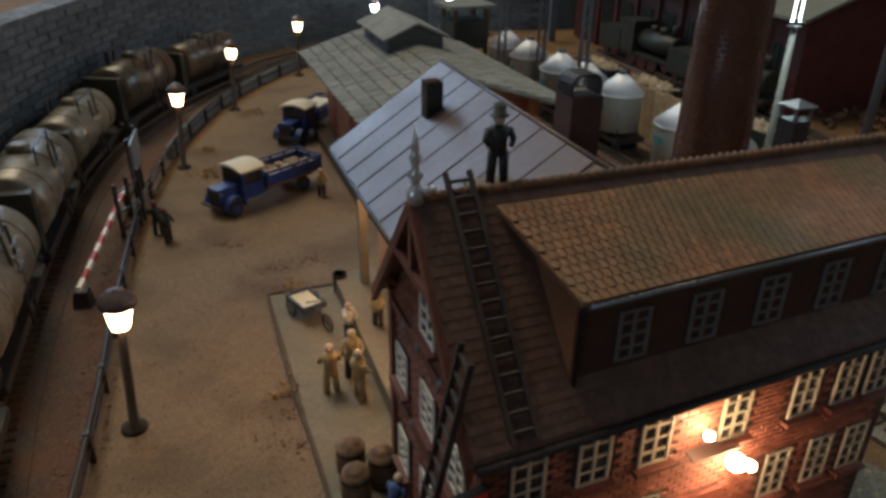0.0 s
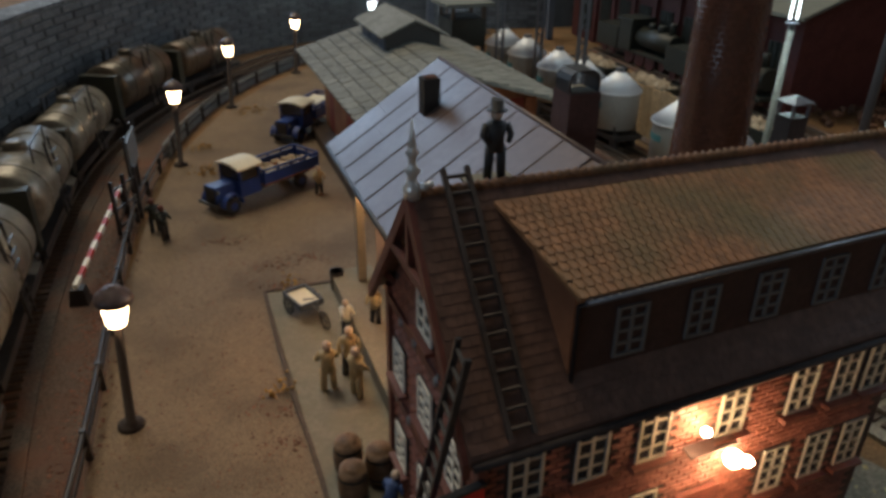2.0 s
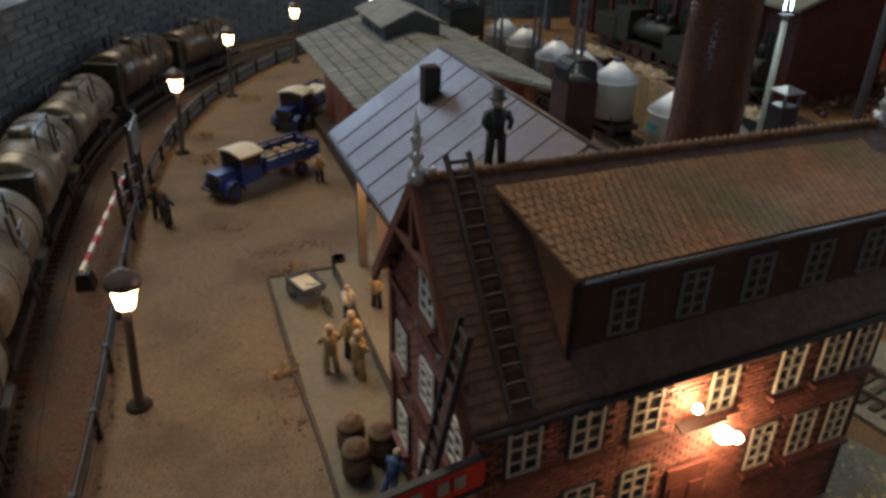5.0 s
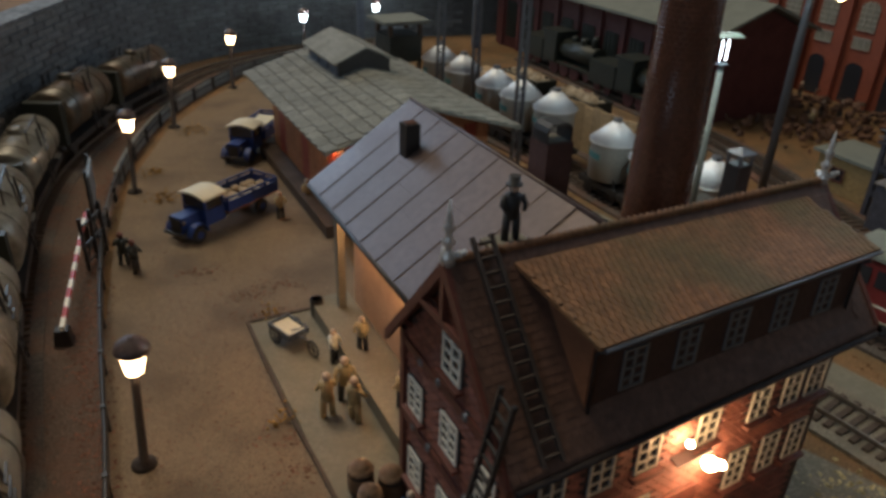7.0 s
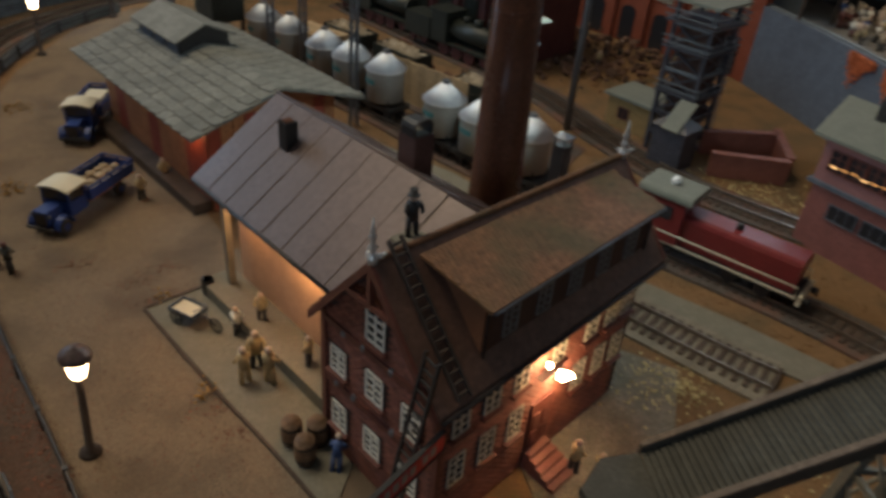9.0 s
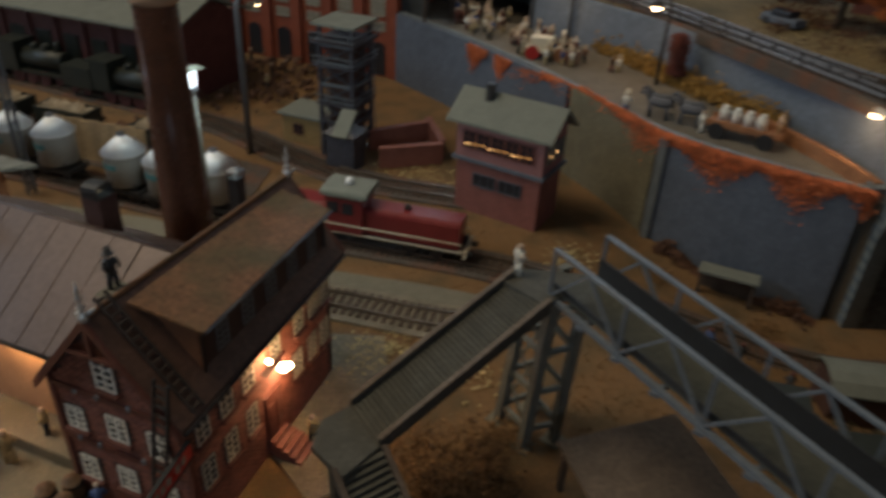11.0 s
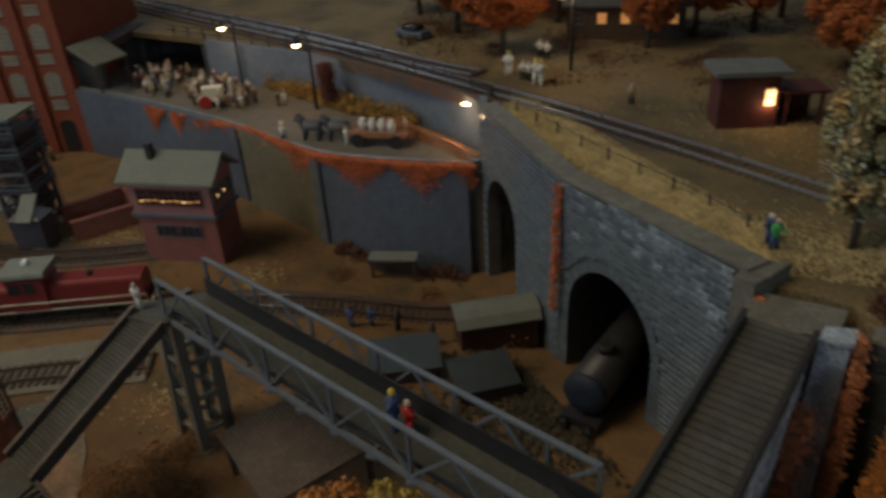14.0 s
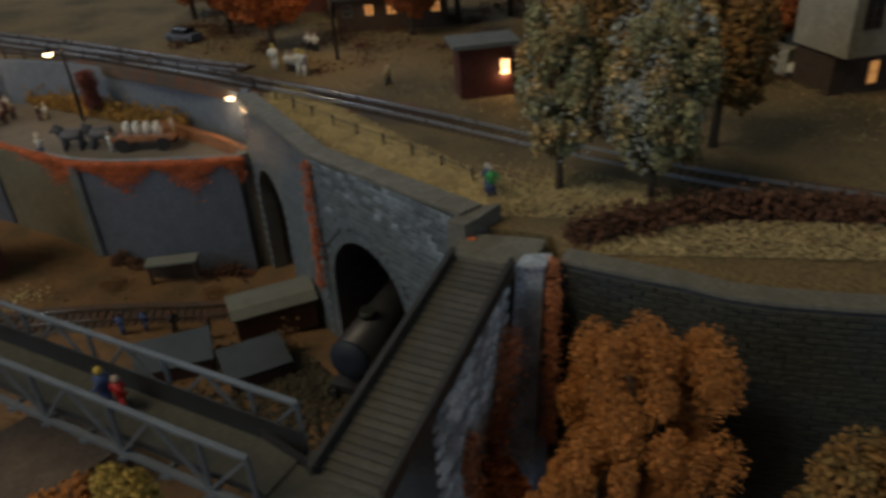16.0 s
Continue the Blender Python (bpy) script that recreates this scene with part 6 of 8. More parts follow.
fc = thing("brick_factory", *hw(0, 0), 0, HEADING, "tall orange-red brick factory with pale arched windows", "factory")
bm = B()
hexa(bm, [(68.0, 17.8, 0), (90, 17.8, 0), (90, 66, 0), (68.0, 66, 0), (68.0, 17.8, 26), (90, 17.8, 26), (90, 66, 26), (68.0, 66, 26)])
part("wall", bm, FACTORY, fc)
for k in range(11):
    n = 18.2 + 4.72 * k
    bm = B()
    box(bm, 67.85, n, 0, 0.7, 0.95, 26)
    part("pilaster", bm, FACTORY, fc)
    if k == 10:
        continue
    c = n + 2.36
    for z, hgt, small in ((0.2, 3.6, False), (6.0, 1.1, True), (7.9, 2.3, False), (12.0, 1.1, True), (13.9, 2.3, False), (18.0, 1.1, True), (19.9, 2.3, False)):
        dark = z < 1
        bm = B()
        box(bm, 67.97, c, z, 0.1, 2.1, hgt)
        for q in range(5):
            if not small:
                a0, a1 = math.pi * q / 5, math.pi * (q + 1) / 5
                low = [(67.92, c + 1.05 * math.cos(a0)), (68.02, c + 1.05 * math.cos(a0)), (68.02, c + 1.05 * math.cos(a1)), (67.92, c + 1.05 * math.cos(a1))]
                zs = [z + hgt + 0.7 * math.sin(a0)] * 2 + [z + hgt + 0.7 * math.sin(a1)] * 2
                hexa(bm, [(*p, z + hgt - 0.02) for p in low] + [(*p, zz) for p, zz in zip(low, zs)])
        win = part("window", bm, PANE if dark else FACTORY_PANE, fc)
        if not dark:
            bm = B()
            for q in range(1, 3):
                box(bm, 67.9, c - 1.05 + 2.1 * q / 3, z, 0.1, 0.1, hgt + (0 if small else 0.6))
            for q in range(0, 2 if small else 5):
                box(bm, 67.9, c, z + hgt * q / (1 if small else 4) - 0.05, 0.1, 2.1, 0.1)
            part("window_frame", bm, DULL_CREAM, win)
ct = thing("coal_tower", 43.9, 39.9, 0, HEADING, "blue-black skeletal coaling tower with a flat grey roof", "tower")
corners = ((-1.9, -1.7), (1.9, -1.7), (1.9, 1.7), (-1.9, 1.7))
for p in corners:
    bm = B()
    beam(bm, (*p, 0), (*p, 13.2), 0.34, 0.34)
    part("leg", bm, COALING, ct)
for z in (1.9, 3.8, 5.7, 7.6, 9.5, 11.4):
    for a, b in zip(corners, corners[1:] + corners[:1]):
        for p, q, w in (((*a, z), (*b, z), 0.26), ((*a, z - 1.8), (*b, z), 0.14), ((*b, z - 1.8), (*a, z), 0.14)):
            bm = B()
            beam(bm, p, q, w, w)
            part("brace", bm, BRIDGE if w > 0.2 and z > 7 else COALING, ct)
for z, s in ((5.6, 4.6), (9.4, 4.9), (11.6, 5.2)):
    bm = B()
    box(bm, 0, 0, z, s, s - 0.5, 0.16)
    part("platform", bm, COALING, ct)
    h = s / 2
    for zz in (0.5, 1.0):
        for p, q in (((-h, -h + 0.2), (h, -h + 0.2)), ((h, -h + 0.2), (h, h - 0.2)), ((-h, h - 0.2), (-h, -h + 0.2))):
            bm = B()
            beam(bm, (*p, z + zz), (*q, z + zz), 0.08, 0.1)
            part("guard_rail", bm, BRIDGE, ct)
bm = B()
box(bm, 0.5, 0.1, 2.4, 2.6, 2.6, 8.6)
part("bunker", bm, VAN_BROWN, ct)
bm = B()
box(bm, 0, 0, 13.2, 5.0, 4.6, 0.25)
part("roof", bm, ROOF_GREY, ct)
bm = B()
box(bm, -2.9, -1.4, 0, 2.4, 3.0, 3.6)
box(bm, -2.9, -1.4, 3.6, 2.8, 3.4, 0.9, 0, 0, 0.3)
part("engine_cabin", bm, COALING, ct)
bm = B()
beam(bm, (-4.6, -1.6, 3.6), (-2.2, -1.6, 5.6), 1.6, 0.16)
part("chute", bm, ROOF_GREY, ct)
bm = B()
for s in (-0.25, 0.25):
    beam(bm, (2.3 + s, -1.9, 0), (2.0 + s, -1.9, 12), 0.07, 0.07)
for k in range(26):
    beam(bm, (2.05, -1.9, 0.3 + 0.45 * k), (2.5, -1.9, 0.3 + 0.45 * k), 0.05, 0.05)
part("ladder", bm, BRIDGE, ct)
ys = thing("yellow_hut", 43.9, 45.2, 0, HEADING, "small yellow-brown hut with a flat grey roof", "hut")
bm = B()
box(bm, 0, 0, 0, 4.0, 5.0, 2.9)
part("wall", bm, OCHRE, ys)
bm = B()
box(bm, 0, 0, 2.9, 4.7, 5.8, 0.25)
part("roof", bm, ROOF_GREY, ys)
window(ys, at(-2.1, 0.6, 1.0) @ pose(0, 0, 0, 0, 0, -90), 1.2, 1.1, None, 2, 2, TIMBER, sill=False)
# coal pens of low brick walls
for k, (x, y, rz, ln) in enumerate(((46.3, 33.2, -32, 6.4), (51.4, 34.6, 55, 6.4), (49.2, 37.6, -20, 7))):
    bm = B()
    box(bm, 0, 0, 0, ln, 0.5, 2.0)
    box(bm, 0, 0, 2.0, ln + 0.1, 0.7, 0.2)
    ob = whole("pen_wall", bm, BRICK, "low dark red brick wall of a coal pen", "wall", "structure")
    ob.matrix_basis = at(x, y, 0, rz)
# scrap, crates and workers in the far yard
pts, szs = [], []
for k in range(420):
    c = random.choice(((55, 66, 5), (58, 60, 4), (50, 58, 5), (52, 72, 4), (46, 62, 5), (31, 58, 2.5), (27, 66, 2.5)))
    pts.append((c[0] + random.gauss(0, c[2] * 0.5), c[1] + random.gauss(0, c[2] * 0.5), 0.3 + 0.5 * random.random()))
    szs.append(random.uniform(0.15, 0.42))
tagged(clumps("scrap_heaps", pts, szs, SCRAP, None, 0.5, 1.0, False), "brown and grey scrap heaps in the far yard", "scrap", "", "stuff")
for k in range(16):
    a = random.random()
    figurine(50 + 12 * random.random() - 6 * a, 56 + 18 * a, 0, random.uniform(0, 360), random.choice((KHAKI, BLUE_FIG, SCRAP, PALEWOOD)), 2.0, "small worker figurine in the far yard", COAL, group="yard workers")
cr = thing("loading_crane", 42, 68, 0, 30, "rusty brown loading crane with a slanting jib", "crane")
bm = B()
box(bm, 0, 0, 0, 3.4, 3.0, 4.2)
part("cabin", bm, SCRAP, cr)
bm = B()
for s in (-0.8, 0.8):
    beam(bm, (1.2, s, 2.5), (7.5, s * 0.3, 9.5), 0.35, 0.4)
for k in range(6):
    f = k / 6
    beam(bm, (1.2 + 6.3 * f, -0.8 + 0.5 * f, 2.5 + 7 * f), (1.2 + 6.3 * (f + 0.15), 0.8 - 0.5 * f, 2.5 + 7 * (f + 0.15)), 0.15, 0.15)
part("jib", bm, SCRAP, cr)
ft = thing("filling_tower", 9.5, 72, 0, 20, "dark timber filling tower over the silo track", "tower")
for p in ((-1.6, -1.6), (1.6, -1.6), (1.6, 1.6), (-1.6, 1.6)):
    bm = B()
    beam(bm, (*p, 0), (*p, 8), 0.35, 0.35)
    part("leg", bm, SLEEPER, ft)
bm = B()
box(bm, 0, 0, 4.2, 3.6, 3.6, 2.6)
part("hopper", bm, BLACKGREEN, ft)
bm = B()
box(bm, 0, 0, 8, 5.0, 4.4, 0.3)
part("roof", bm, ROOF_GREY, ft)
gy = thing("gantry_bridge", 22, 96, 0, 12, "dark steel signal gantry across the far tracks", "gantry")
for x in (-16, 0, 16):
    bm = B()
    box(bm, x, 0, 0, 0.8, 0.8, 11)
    part("leg", bm, BLUEWALL, gy)
bm = B()
for z in (9.5, 11.5):
    beam(bm, (-17, 0, z), (17, 0, z), 0.5, 0.4)
for k in range(17):
    beam(bm, (-17 + 2 * k, 0, 9.5), (-16 + 2 * k, 0, 11.5), 0.2, 0.2)
    beam(bm, (-16 + 2 * k, 0, 11.5), (-15 + 2 * k, 0, 9.5), 0.2, 0.2)
part("truss", bm, BLUEWALL, gy)

# ---- signal box ----
sb = thing("signal_box", 45.7, 21.0, -0.3, -80, "pink and red signal box with lit upper windows", "signal box")
bm = B()
box(bm, 0, 0, -1.6, 8.0, 4.3, 7.0)
part("lower_wall", bm, BOX_PINK, sb)
bm = B()
box(bm, 0, 0, 5.4, 8.2, 4.5, 3.4)
for s in (-1, 1):
    v = [bm.verts.new(p) for p in ((s * 4.1, -2.25, 8.8), (s * 4.1, 2.25, 8.8), (s * 4.1, 0, 10.6))]
    bm.faces.new(v)
part("upper_wall", bm, PINK_WALL, sb)
bm = B()
box(bm, 0, 0, 5.15, 8.7, 5.0, 0.3)
part("string_course", bm, BLUEWALL, sb)
for s in (-1, 1):
    bm = B()
    hexa(bm, [(-4.9, s * 2.8, 8.55), (4.9, s * 2.8, 8.55), (4.9, 0, 10.7), (-4.9, 0, 10.7), (-4.9, s * 2.8, 8.8), (4.9, s * 2.8, 8.8), (4.9, 0, 10.95), (-4.9, 0, 10.95)])
    bmesh.ops.recalc_face_normals(bm, faces=bm.faces)
    part("roof", bm, ROOF_GREY, sb)
bm = B()
box(bm, -2.0, -0.6, 9.8, 0.6, 0.6, 2.0)
part("chimney", bm, DARK, sb)
for k in range(5):
    window(sb, at(-2.8 + 1.35 * k, -2.37, 6.35), 1.25, 1.6, None, 2, 3, TIMBER, sill=False)
for k in range(3):
    window(sb, at(4.22, -1.3 + 1.3 * k, 6.35) @ pose(0, 0, 0, 0, 0, 90), 1.1, 1.6, None, 2, 3, WHITE, sill=False)
for k in range(2):
    bm = B()
    box(bm, 4.32, -1.2 + 1.25 * k, 6.95, 0.05, 0.16, 0.22)
    part("desk_light", bm, WARM_PANE, sb)
for x in (-1.2, 1.3):
    window(sb, at(x, -2.27, 3.0), 2.2, 1.2, None, 3, 1, BLUEWALL, sill=False)
for k in range(9):
    bm = B()
    box(bm, -2.9 + 0.72 * k, -2.40, 6.72 + 0.06 * (k % 3), 0.5, 0.03, 0.1)
    part("desk_light", bm, AMBER_PANE if k % 3 else WARM_PANE, sb)

# ---- red diesel locomotive ----
lo = thing("diesel_locomotive", 32.5, 25.2, 0.35, -63.5, "dark red diesel shunting locomotive with a grey cab roof", "locomotive")


def rounded(bm, x0, x1, w, z0, z1, r=0.35):
    """A long casing with rounded top edges."""
    prof = [(-w / 2, z0), (-w / 2, z1 - r), (-w / 2 + r * 0.3, z1 - r * 0.3), (-w / 2 + r, z1), (w / 2 - r, z1), (w / 2 - r * 0.3, z1 - r * 0.3), (w / 2, z1 - r), (w / 2, z0)]
    a = [bm.verts.new((x0, y, z)) for y, z in prof]
    b = [bm.verts.new((x1, y, z)) for y, z in prof]
    bm.faces.new(a[::-1]), bm.faces.new(b)
    for i in range(len(prof)):
        bm.faces.new((a[i], a[(i + 1) % 8], b[(i + 1) % 8], b[i]))
    bmesh.ops.recalc_face_normals(bm, faces=bm.faces)
    return bm


part("long_hood", rounded(B(), 0.2, 8.0, 2.3, 1.3, 3.55), LOCO_RED, lo)
part("short_hood", rounded(B(), -7.6, -2.8, 2.3, 1.3, 3.4), LOCO_RED, lo)
part("cab", rounded(B(), -2.8, 0.2, 2.9, 1.3, 4.5, 0.2), LOCO_RED, lo)
part("cab_roof", rounded(B(), -3.2, 0.6, 3.2, 4.45, 4.95, 0.3), ROOF_GREY, lo)
for s in (-1, 1):
    for x in (-2.2, -1.0):
        bm = B()
        box(bm, x, s * 1.47, 3.0, 0.9, 0.06, 0.95)
        part("cab_window", bm, PANE, lo)
for x, r in ((-1.3, 0.32), (3.5, 0.25)):
    bm = B()
    tube(bm, [(x, 0, 3.4 if x > 0 else 4.9), (x, 0, 3.9 if x > 0 else 5.3), (x, 0, 4.0 if x > 0 else 5.5)], [r, r, r * 0.5], 12)
    part("roof_vent", bm, SILVER if x < 0 else DARK, lo)
bm = B()
box(bm, 0.2, 0, 1.05, 16.2, 2.8, 0.25)
part("frame", bm, DARK, lo)
for s in (-1, 1):
    bm = B()
    tube(bm, [(-7.9, s * 1.42, 1.35), (-7.9, s * 1.42, 2.0), (8.2, s * 1.42, 2.0), (8.2, s * 1.42, 1.35)], 0.06, 6)
    part("handrail", bm, CREAM, lo)
    bm = B()
    box(bm, 0.2, s * 1.42, 1.2, 16.2, 0.04, 0.14)
    part("white_line", bm, CREAM, lo)
    for x in (-5.6, -3.6, 4.0, 6.2):
        bm = B()
        tube(bm, [(x, s * 0.7, 0.55), (x, s * 0.95, 0.55)], 0.52, 16)
        part("wheel", bm, DARK, lo)
for x in (-8.2, 8.5):
    bm = B()
    box(bm, x, 0, 0.7, 0.25, 2.7, 0.7)
    part("buffer_beam", bm, CREAM if x > 0 else RED, lo)
    for s in (-0.85, 0.85):
        bm = B()
        tube(bm, [(x, s, 1.0), (x + (0.6 if x > 0 else -0.6), s, 1.0)], [0.14, 0.3], 12)
        part("buffer", bm, DARK, lo)


# ---- footbridge with stairs and towers ----
def footbridge():
    br = thing("footbridge", 0, 0, 0, label="grey-blue steel lattice footbridge over the tracks", category="bridge")
    n = 11
    lines = (((23.0, 2.3), (14.25, -23.0)), ((25.8, 1.2), (17.2, -23.85)))
    for a, b in lines:
        for z, w, hh in ((13.62, 0.26, 0.13), (10.95, 0.26, 0.24)):
            bm = B()
            beam(bm, (*a, z), (*b, z), w, hh)
            part("chord", bm, BRIDGE, br)
        pt = lambda f: (a[0] + (b[0] - a[0]) * f, a[1] + (b[1] - a[1]) * f)
        for k in range(n + 1):
            p = pt(k / n)
            if k % 2 == 0 or k == n:
                bm = B()
                beam(bm, (*p, 10.95), (*p, 13.6), 0.17, 0.14)
                part("post", bm, BRIDGE, br)
            bm = B()
            box(bm, *p, 10.62, 0.42, 0.42, 0.2)
            part("gusset", bm, BRIDGE, br)
            if k < n:
                bm = B()
                q = pt((k + 1) / n)
                lo_, hi_ = ((*p, 13.55), (*q, 11.0)) if k % 2 else ((*p, 11.0), (*q, 13.55))
                beam(bm, lo_, hi_, 0.15, 0.12)
                part("diagonal", bm, BRIDGE, br)
    for k in range(n + 1):
        f = k / n
        p = [tuple(a[i] + (b[i] - a[i]) * f for i in (0, 1)) for a, b in lines]
        bm = B()
        beam(bm, (*p[0], 10.85), (*p[1], 10.85), 0.2, 0.22)
        part("cross_beam", bm, BRIDGE, br)
    bm = B()
    prism(bm, [(23.25, 2.2), (25.5, 1.35), (17.0, -23.9), (14.6, -23.1)], 11.15, 11.32)
    part("deck", bm, DECK, br)
    for s, (a, b), h in ((1, lines[0], 11.6), (-1, lines[1], 12.5)):
        bm = B()
        o = 0.28 * s
        hexa(bm, [(a[0] + o, a[1], 11.32), (b[0] + o, b[1], 11.32), (b[0] + o * 1.3, b[1], 11.32), (a[0] + o * 1.3, a[1], 11.32), (a[0] + o, a[1], h), (b[0] + o, b[1], h), (b[0] + o * 1.3, b[1], h), (a[0] + o * 1.3, a[1], h)])
        bmesh.ops.recalc_face_normals(bm, faces=bm.faces)
        part("kick_board", bm, COAL, br)
    # trestle tower under the near end
    feet = ((24.2, 5.2), (26.2, 4.4), (25.1, 1.9), (23.5, 2.9))
    tops = ((24.0, 4.0), (25.8, 3.2), (25.0, 1.4), (23.3, 2.2))
    for f, t in zip(feet, tops):
        bm = B()
        beam(bm, (*f, -0.5), (*t, 11.0), 0.62, 0.42)
        part("tower_leg", bm, TOWER, br)
    for lv in (0.15, 0.4, 0.65, 0.9):
        ring = [tuple(f[i] + (t[i] - f[i]) * lv for i in (0, 1)) for f, t in zip(feet, tops)]
        z = 11.3 * lv - 0.3
        for p, q in zip(ring, ring[1:] + ring[:1]):
            bm = B()
            beam(bm, (*p, z), (*q, z), 0.22, 0.3)
            part("tower_brace", bm, TOWER, br)
            if lv < 0.9:
                bm = B()
                beam(bm, (*p, z), (*q, z + 2.7), 0.12, 0.14)
                part("tower_diagonal", bm, TOWER, br)
    for f in feet:
        bm = B()
        box(bm, *f, -0.8, 1.1, 1.1, 0.9)
        part("footing", bm, CONCRETE, br)
    return br


footbridge()


def stairs(name, a, b, width, n, label, rail=0.75, solid=0.35):
    """A flight from a (low) to b (high), treads as single pieces between dark stringers."""
    s = thing(name, 0, 0, 0, label=label, category="stairs")
    a, b = Vector(a), Vector(b)
    d = b - a
    flat = Vector((d.x, d.y, 0)).normalized()
    side = Vector((-flat.y, flat.x, 0)) * width / 2
    ang = math.degrees(math.atan2(flat.y, flat.x))
    run = Vector((d.x, d.y)).length / n
    for k in range(n):
        bm = B()
        p = a + d * ((k + 0.5) / n)
        box(bm, p.x, p.y, p.z - 0.08, run * 0.93, width - 0.1, 0.12, ang)
        part("tread", bm, PLANK, s)
    for e in (-1, 1):
        bm = B()
        p, q = a + side * e, b + side * e
        o = side.normalized() * 0.1 * e
        v = [p - o, q - o, q + o, p + o]
        hexa(bm, [(w.x, w.y, w.z - solid) for w in v] + [(w.x, w.y, w.z + rail) for w in v])
        bmesh.ops.recalc_face_normals(bm, faces=bm.faces)
        part("stringer", bm, STRINGER, s)
        bm = B()
        beam(bm, (p.x, p.y, p.z + rail), (q.x, q.y, q.z + rail), 0.26, 0.12)
        part("handrail", bm, DARK_RAIL if name == "plank_stairs" else TANROOF, s)
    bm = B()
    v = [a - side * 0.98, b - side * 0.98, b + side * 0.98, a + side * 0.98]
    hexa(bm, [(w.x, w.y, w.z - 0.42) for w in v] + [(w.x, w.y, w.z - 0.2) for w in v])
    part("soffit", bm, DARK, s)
    return s


stairs("wooden_stairs", (13.9, 5.7, 6.6), (22.5, 3.1, 11.1), 2.9, 40, "long grey-brown wooden stairs with dark stringers", 0.42)
bm = B()
prism(bm, [(11.4, 6.5), (12.8, 7.4), (14.4, 7.1), (13.5, 4.3), (11.2, 4.2)], 6.2, 6.55)
prism(bm, [(12.2, 6.3), (12.6, 6.4), (12.5, 6.0), (12.2, 6.0)], 0, 6.2)
prism(bm, [(13.2, 5.0), (13.6, 5.0), (13.6, 4.6), (13.2, 4.6)], 0, 6.2)
whole("stair_landing", bm, PLANK, "small plank landing on wooden posts", "landing")
stairs("wooden_stairs", (11.2, -0.6, 2.2), (12.35, 4.4, 6.45), 2.5, 20, "short grey wooden stairs below the landing", 0.3)
stairs("plank_stairs", (15.4, -26.0, 11.2), (28.2, -29.9, 13.7), 3.2, 30, "worn grey-brown plank stairs up to the viaduct", 0.45)
bm = B()
prism(bm, [(22.3, 4.9), (23.6, 4.9), (25.9, 1.6), (25.5, 1.0), (22.0, 2.0)], 10.8, 11.12)
whole("bridge_landing", bm, PLANK, "plank landing at the near end of the footbridge", "landing")
bm = B()
prism(bm, [(14.2, -22.8), (17.2, -23.8), (16.8, -28.0), (13.6, -27.2)], 10.9, 11.2)
whole("bridge_landing", bm, DECK, "plank landing joining bridge and stairs", "landing")

for a, b in (((17.9, -21.2, 11.3), (15.85, -24.75, 11.15)),):
    bm = B()
    hexa(bm, [(a[0], a[1], a[2]), (b[0], b[1], b[2]), (b[0] + 0.14, b[1], b[2]), (a[0] + 0.14, a[1], a[2]), (a[0], a[1], a[2] + 0.7), (b[0], b[1], b[2] + 0.55), (b[0] + 0.14, b[1], b[2] + 0.55), (a[0] + 0.14, a[1], a[2] + 0.7)])
    bmesh.ops.recalc_face_normals(bm, faces=bm.faces)
    whole("side_board", bm, DARK, "black side board between bridge deck and plank stairs", "board")
# abutment of brick under the stairs, with creeper
bm = B()
prism(bm, [(19.8, -25.9), (28.4, -28.4), (27.6, -31.3), (18.9, -28.7)], -2, [11.5, 13.2, 13.2, 11.5])
whole("stair_abutment", bm, STONE_DARK, "pale blue brick abutment under the plank stairs", "abutment", "structure")
bm = B()
prism(bm, [(28.0, -28.6), (31.6, -28.4), (31.0, -33.0), (28.6, -32.4)], -2, 13.45)
whole("stair_head", bm, COPING, "worn stone landing at the head of the stairs", "landing", "structure")
bm = B()
hexa(bm, [(24.2, -30.45, -2), (25.9, -31.0, -2), (27.6, -33.2, -2), (25.2, -32.4, -2), (27.8, -31.6, 13.4), (28.9, -31.95, 13.4), (29.1, -33.2, 13.4), (28.0, -32.9, 13.4)])
bmesh.ops.recalc_face_normals(bm, faces=bm.faces)
prism(bm, [(27.7, -31.5), (29.05, -31.9), (29.25, -33.3), (27.9, -33.0)], 13.4, 13.62)
whole("gate_pier", bm, STONE_SHEEN, "pale blue-grey stone pier at the top of the stairs", "pier", "structure")


def creeper(name, line, width, n, label, material=IVY, size=(0.08, 0.22), spread=0.18):
    """Leafy clumps hanging along a line of points."""
    pts, szs = [], []
    line = [Vector(p) for p in line]
    for k in range(n):
        f = random.random() * (len(line) - 1)
        i = min(int(f), len(line) - 2)
        p = line[i].lerp(line[i + 1], f - i)
        wob = 0.6 + 0.4 * math.sin(f * 5.1)
        pts.append((p.x + random.gauss(0, spread), p.y + random.gauss(0, spread), p.z - abs(random.gauss(0, 1)) * width * wob))
        szs.append(random.uniform(*size))
    return tagged(clumps(name, pts, szs, material), label, "creeper", "", "stuff")


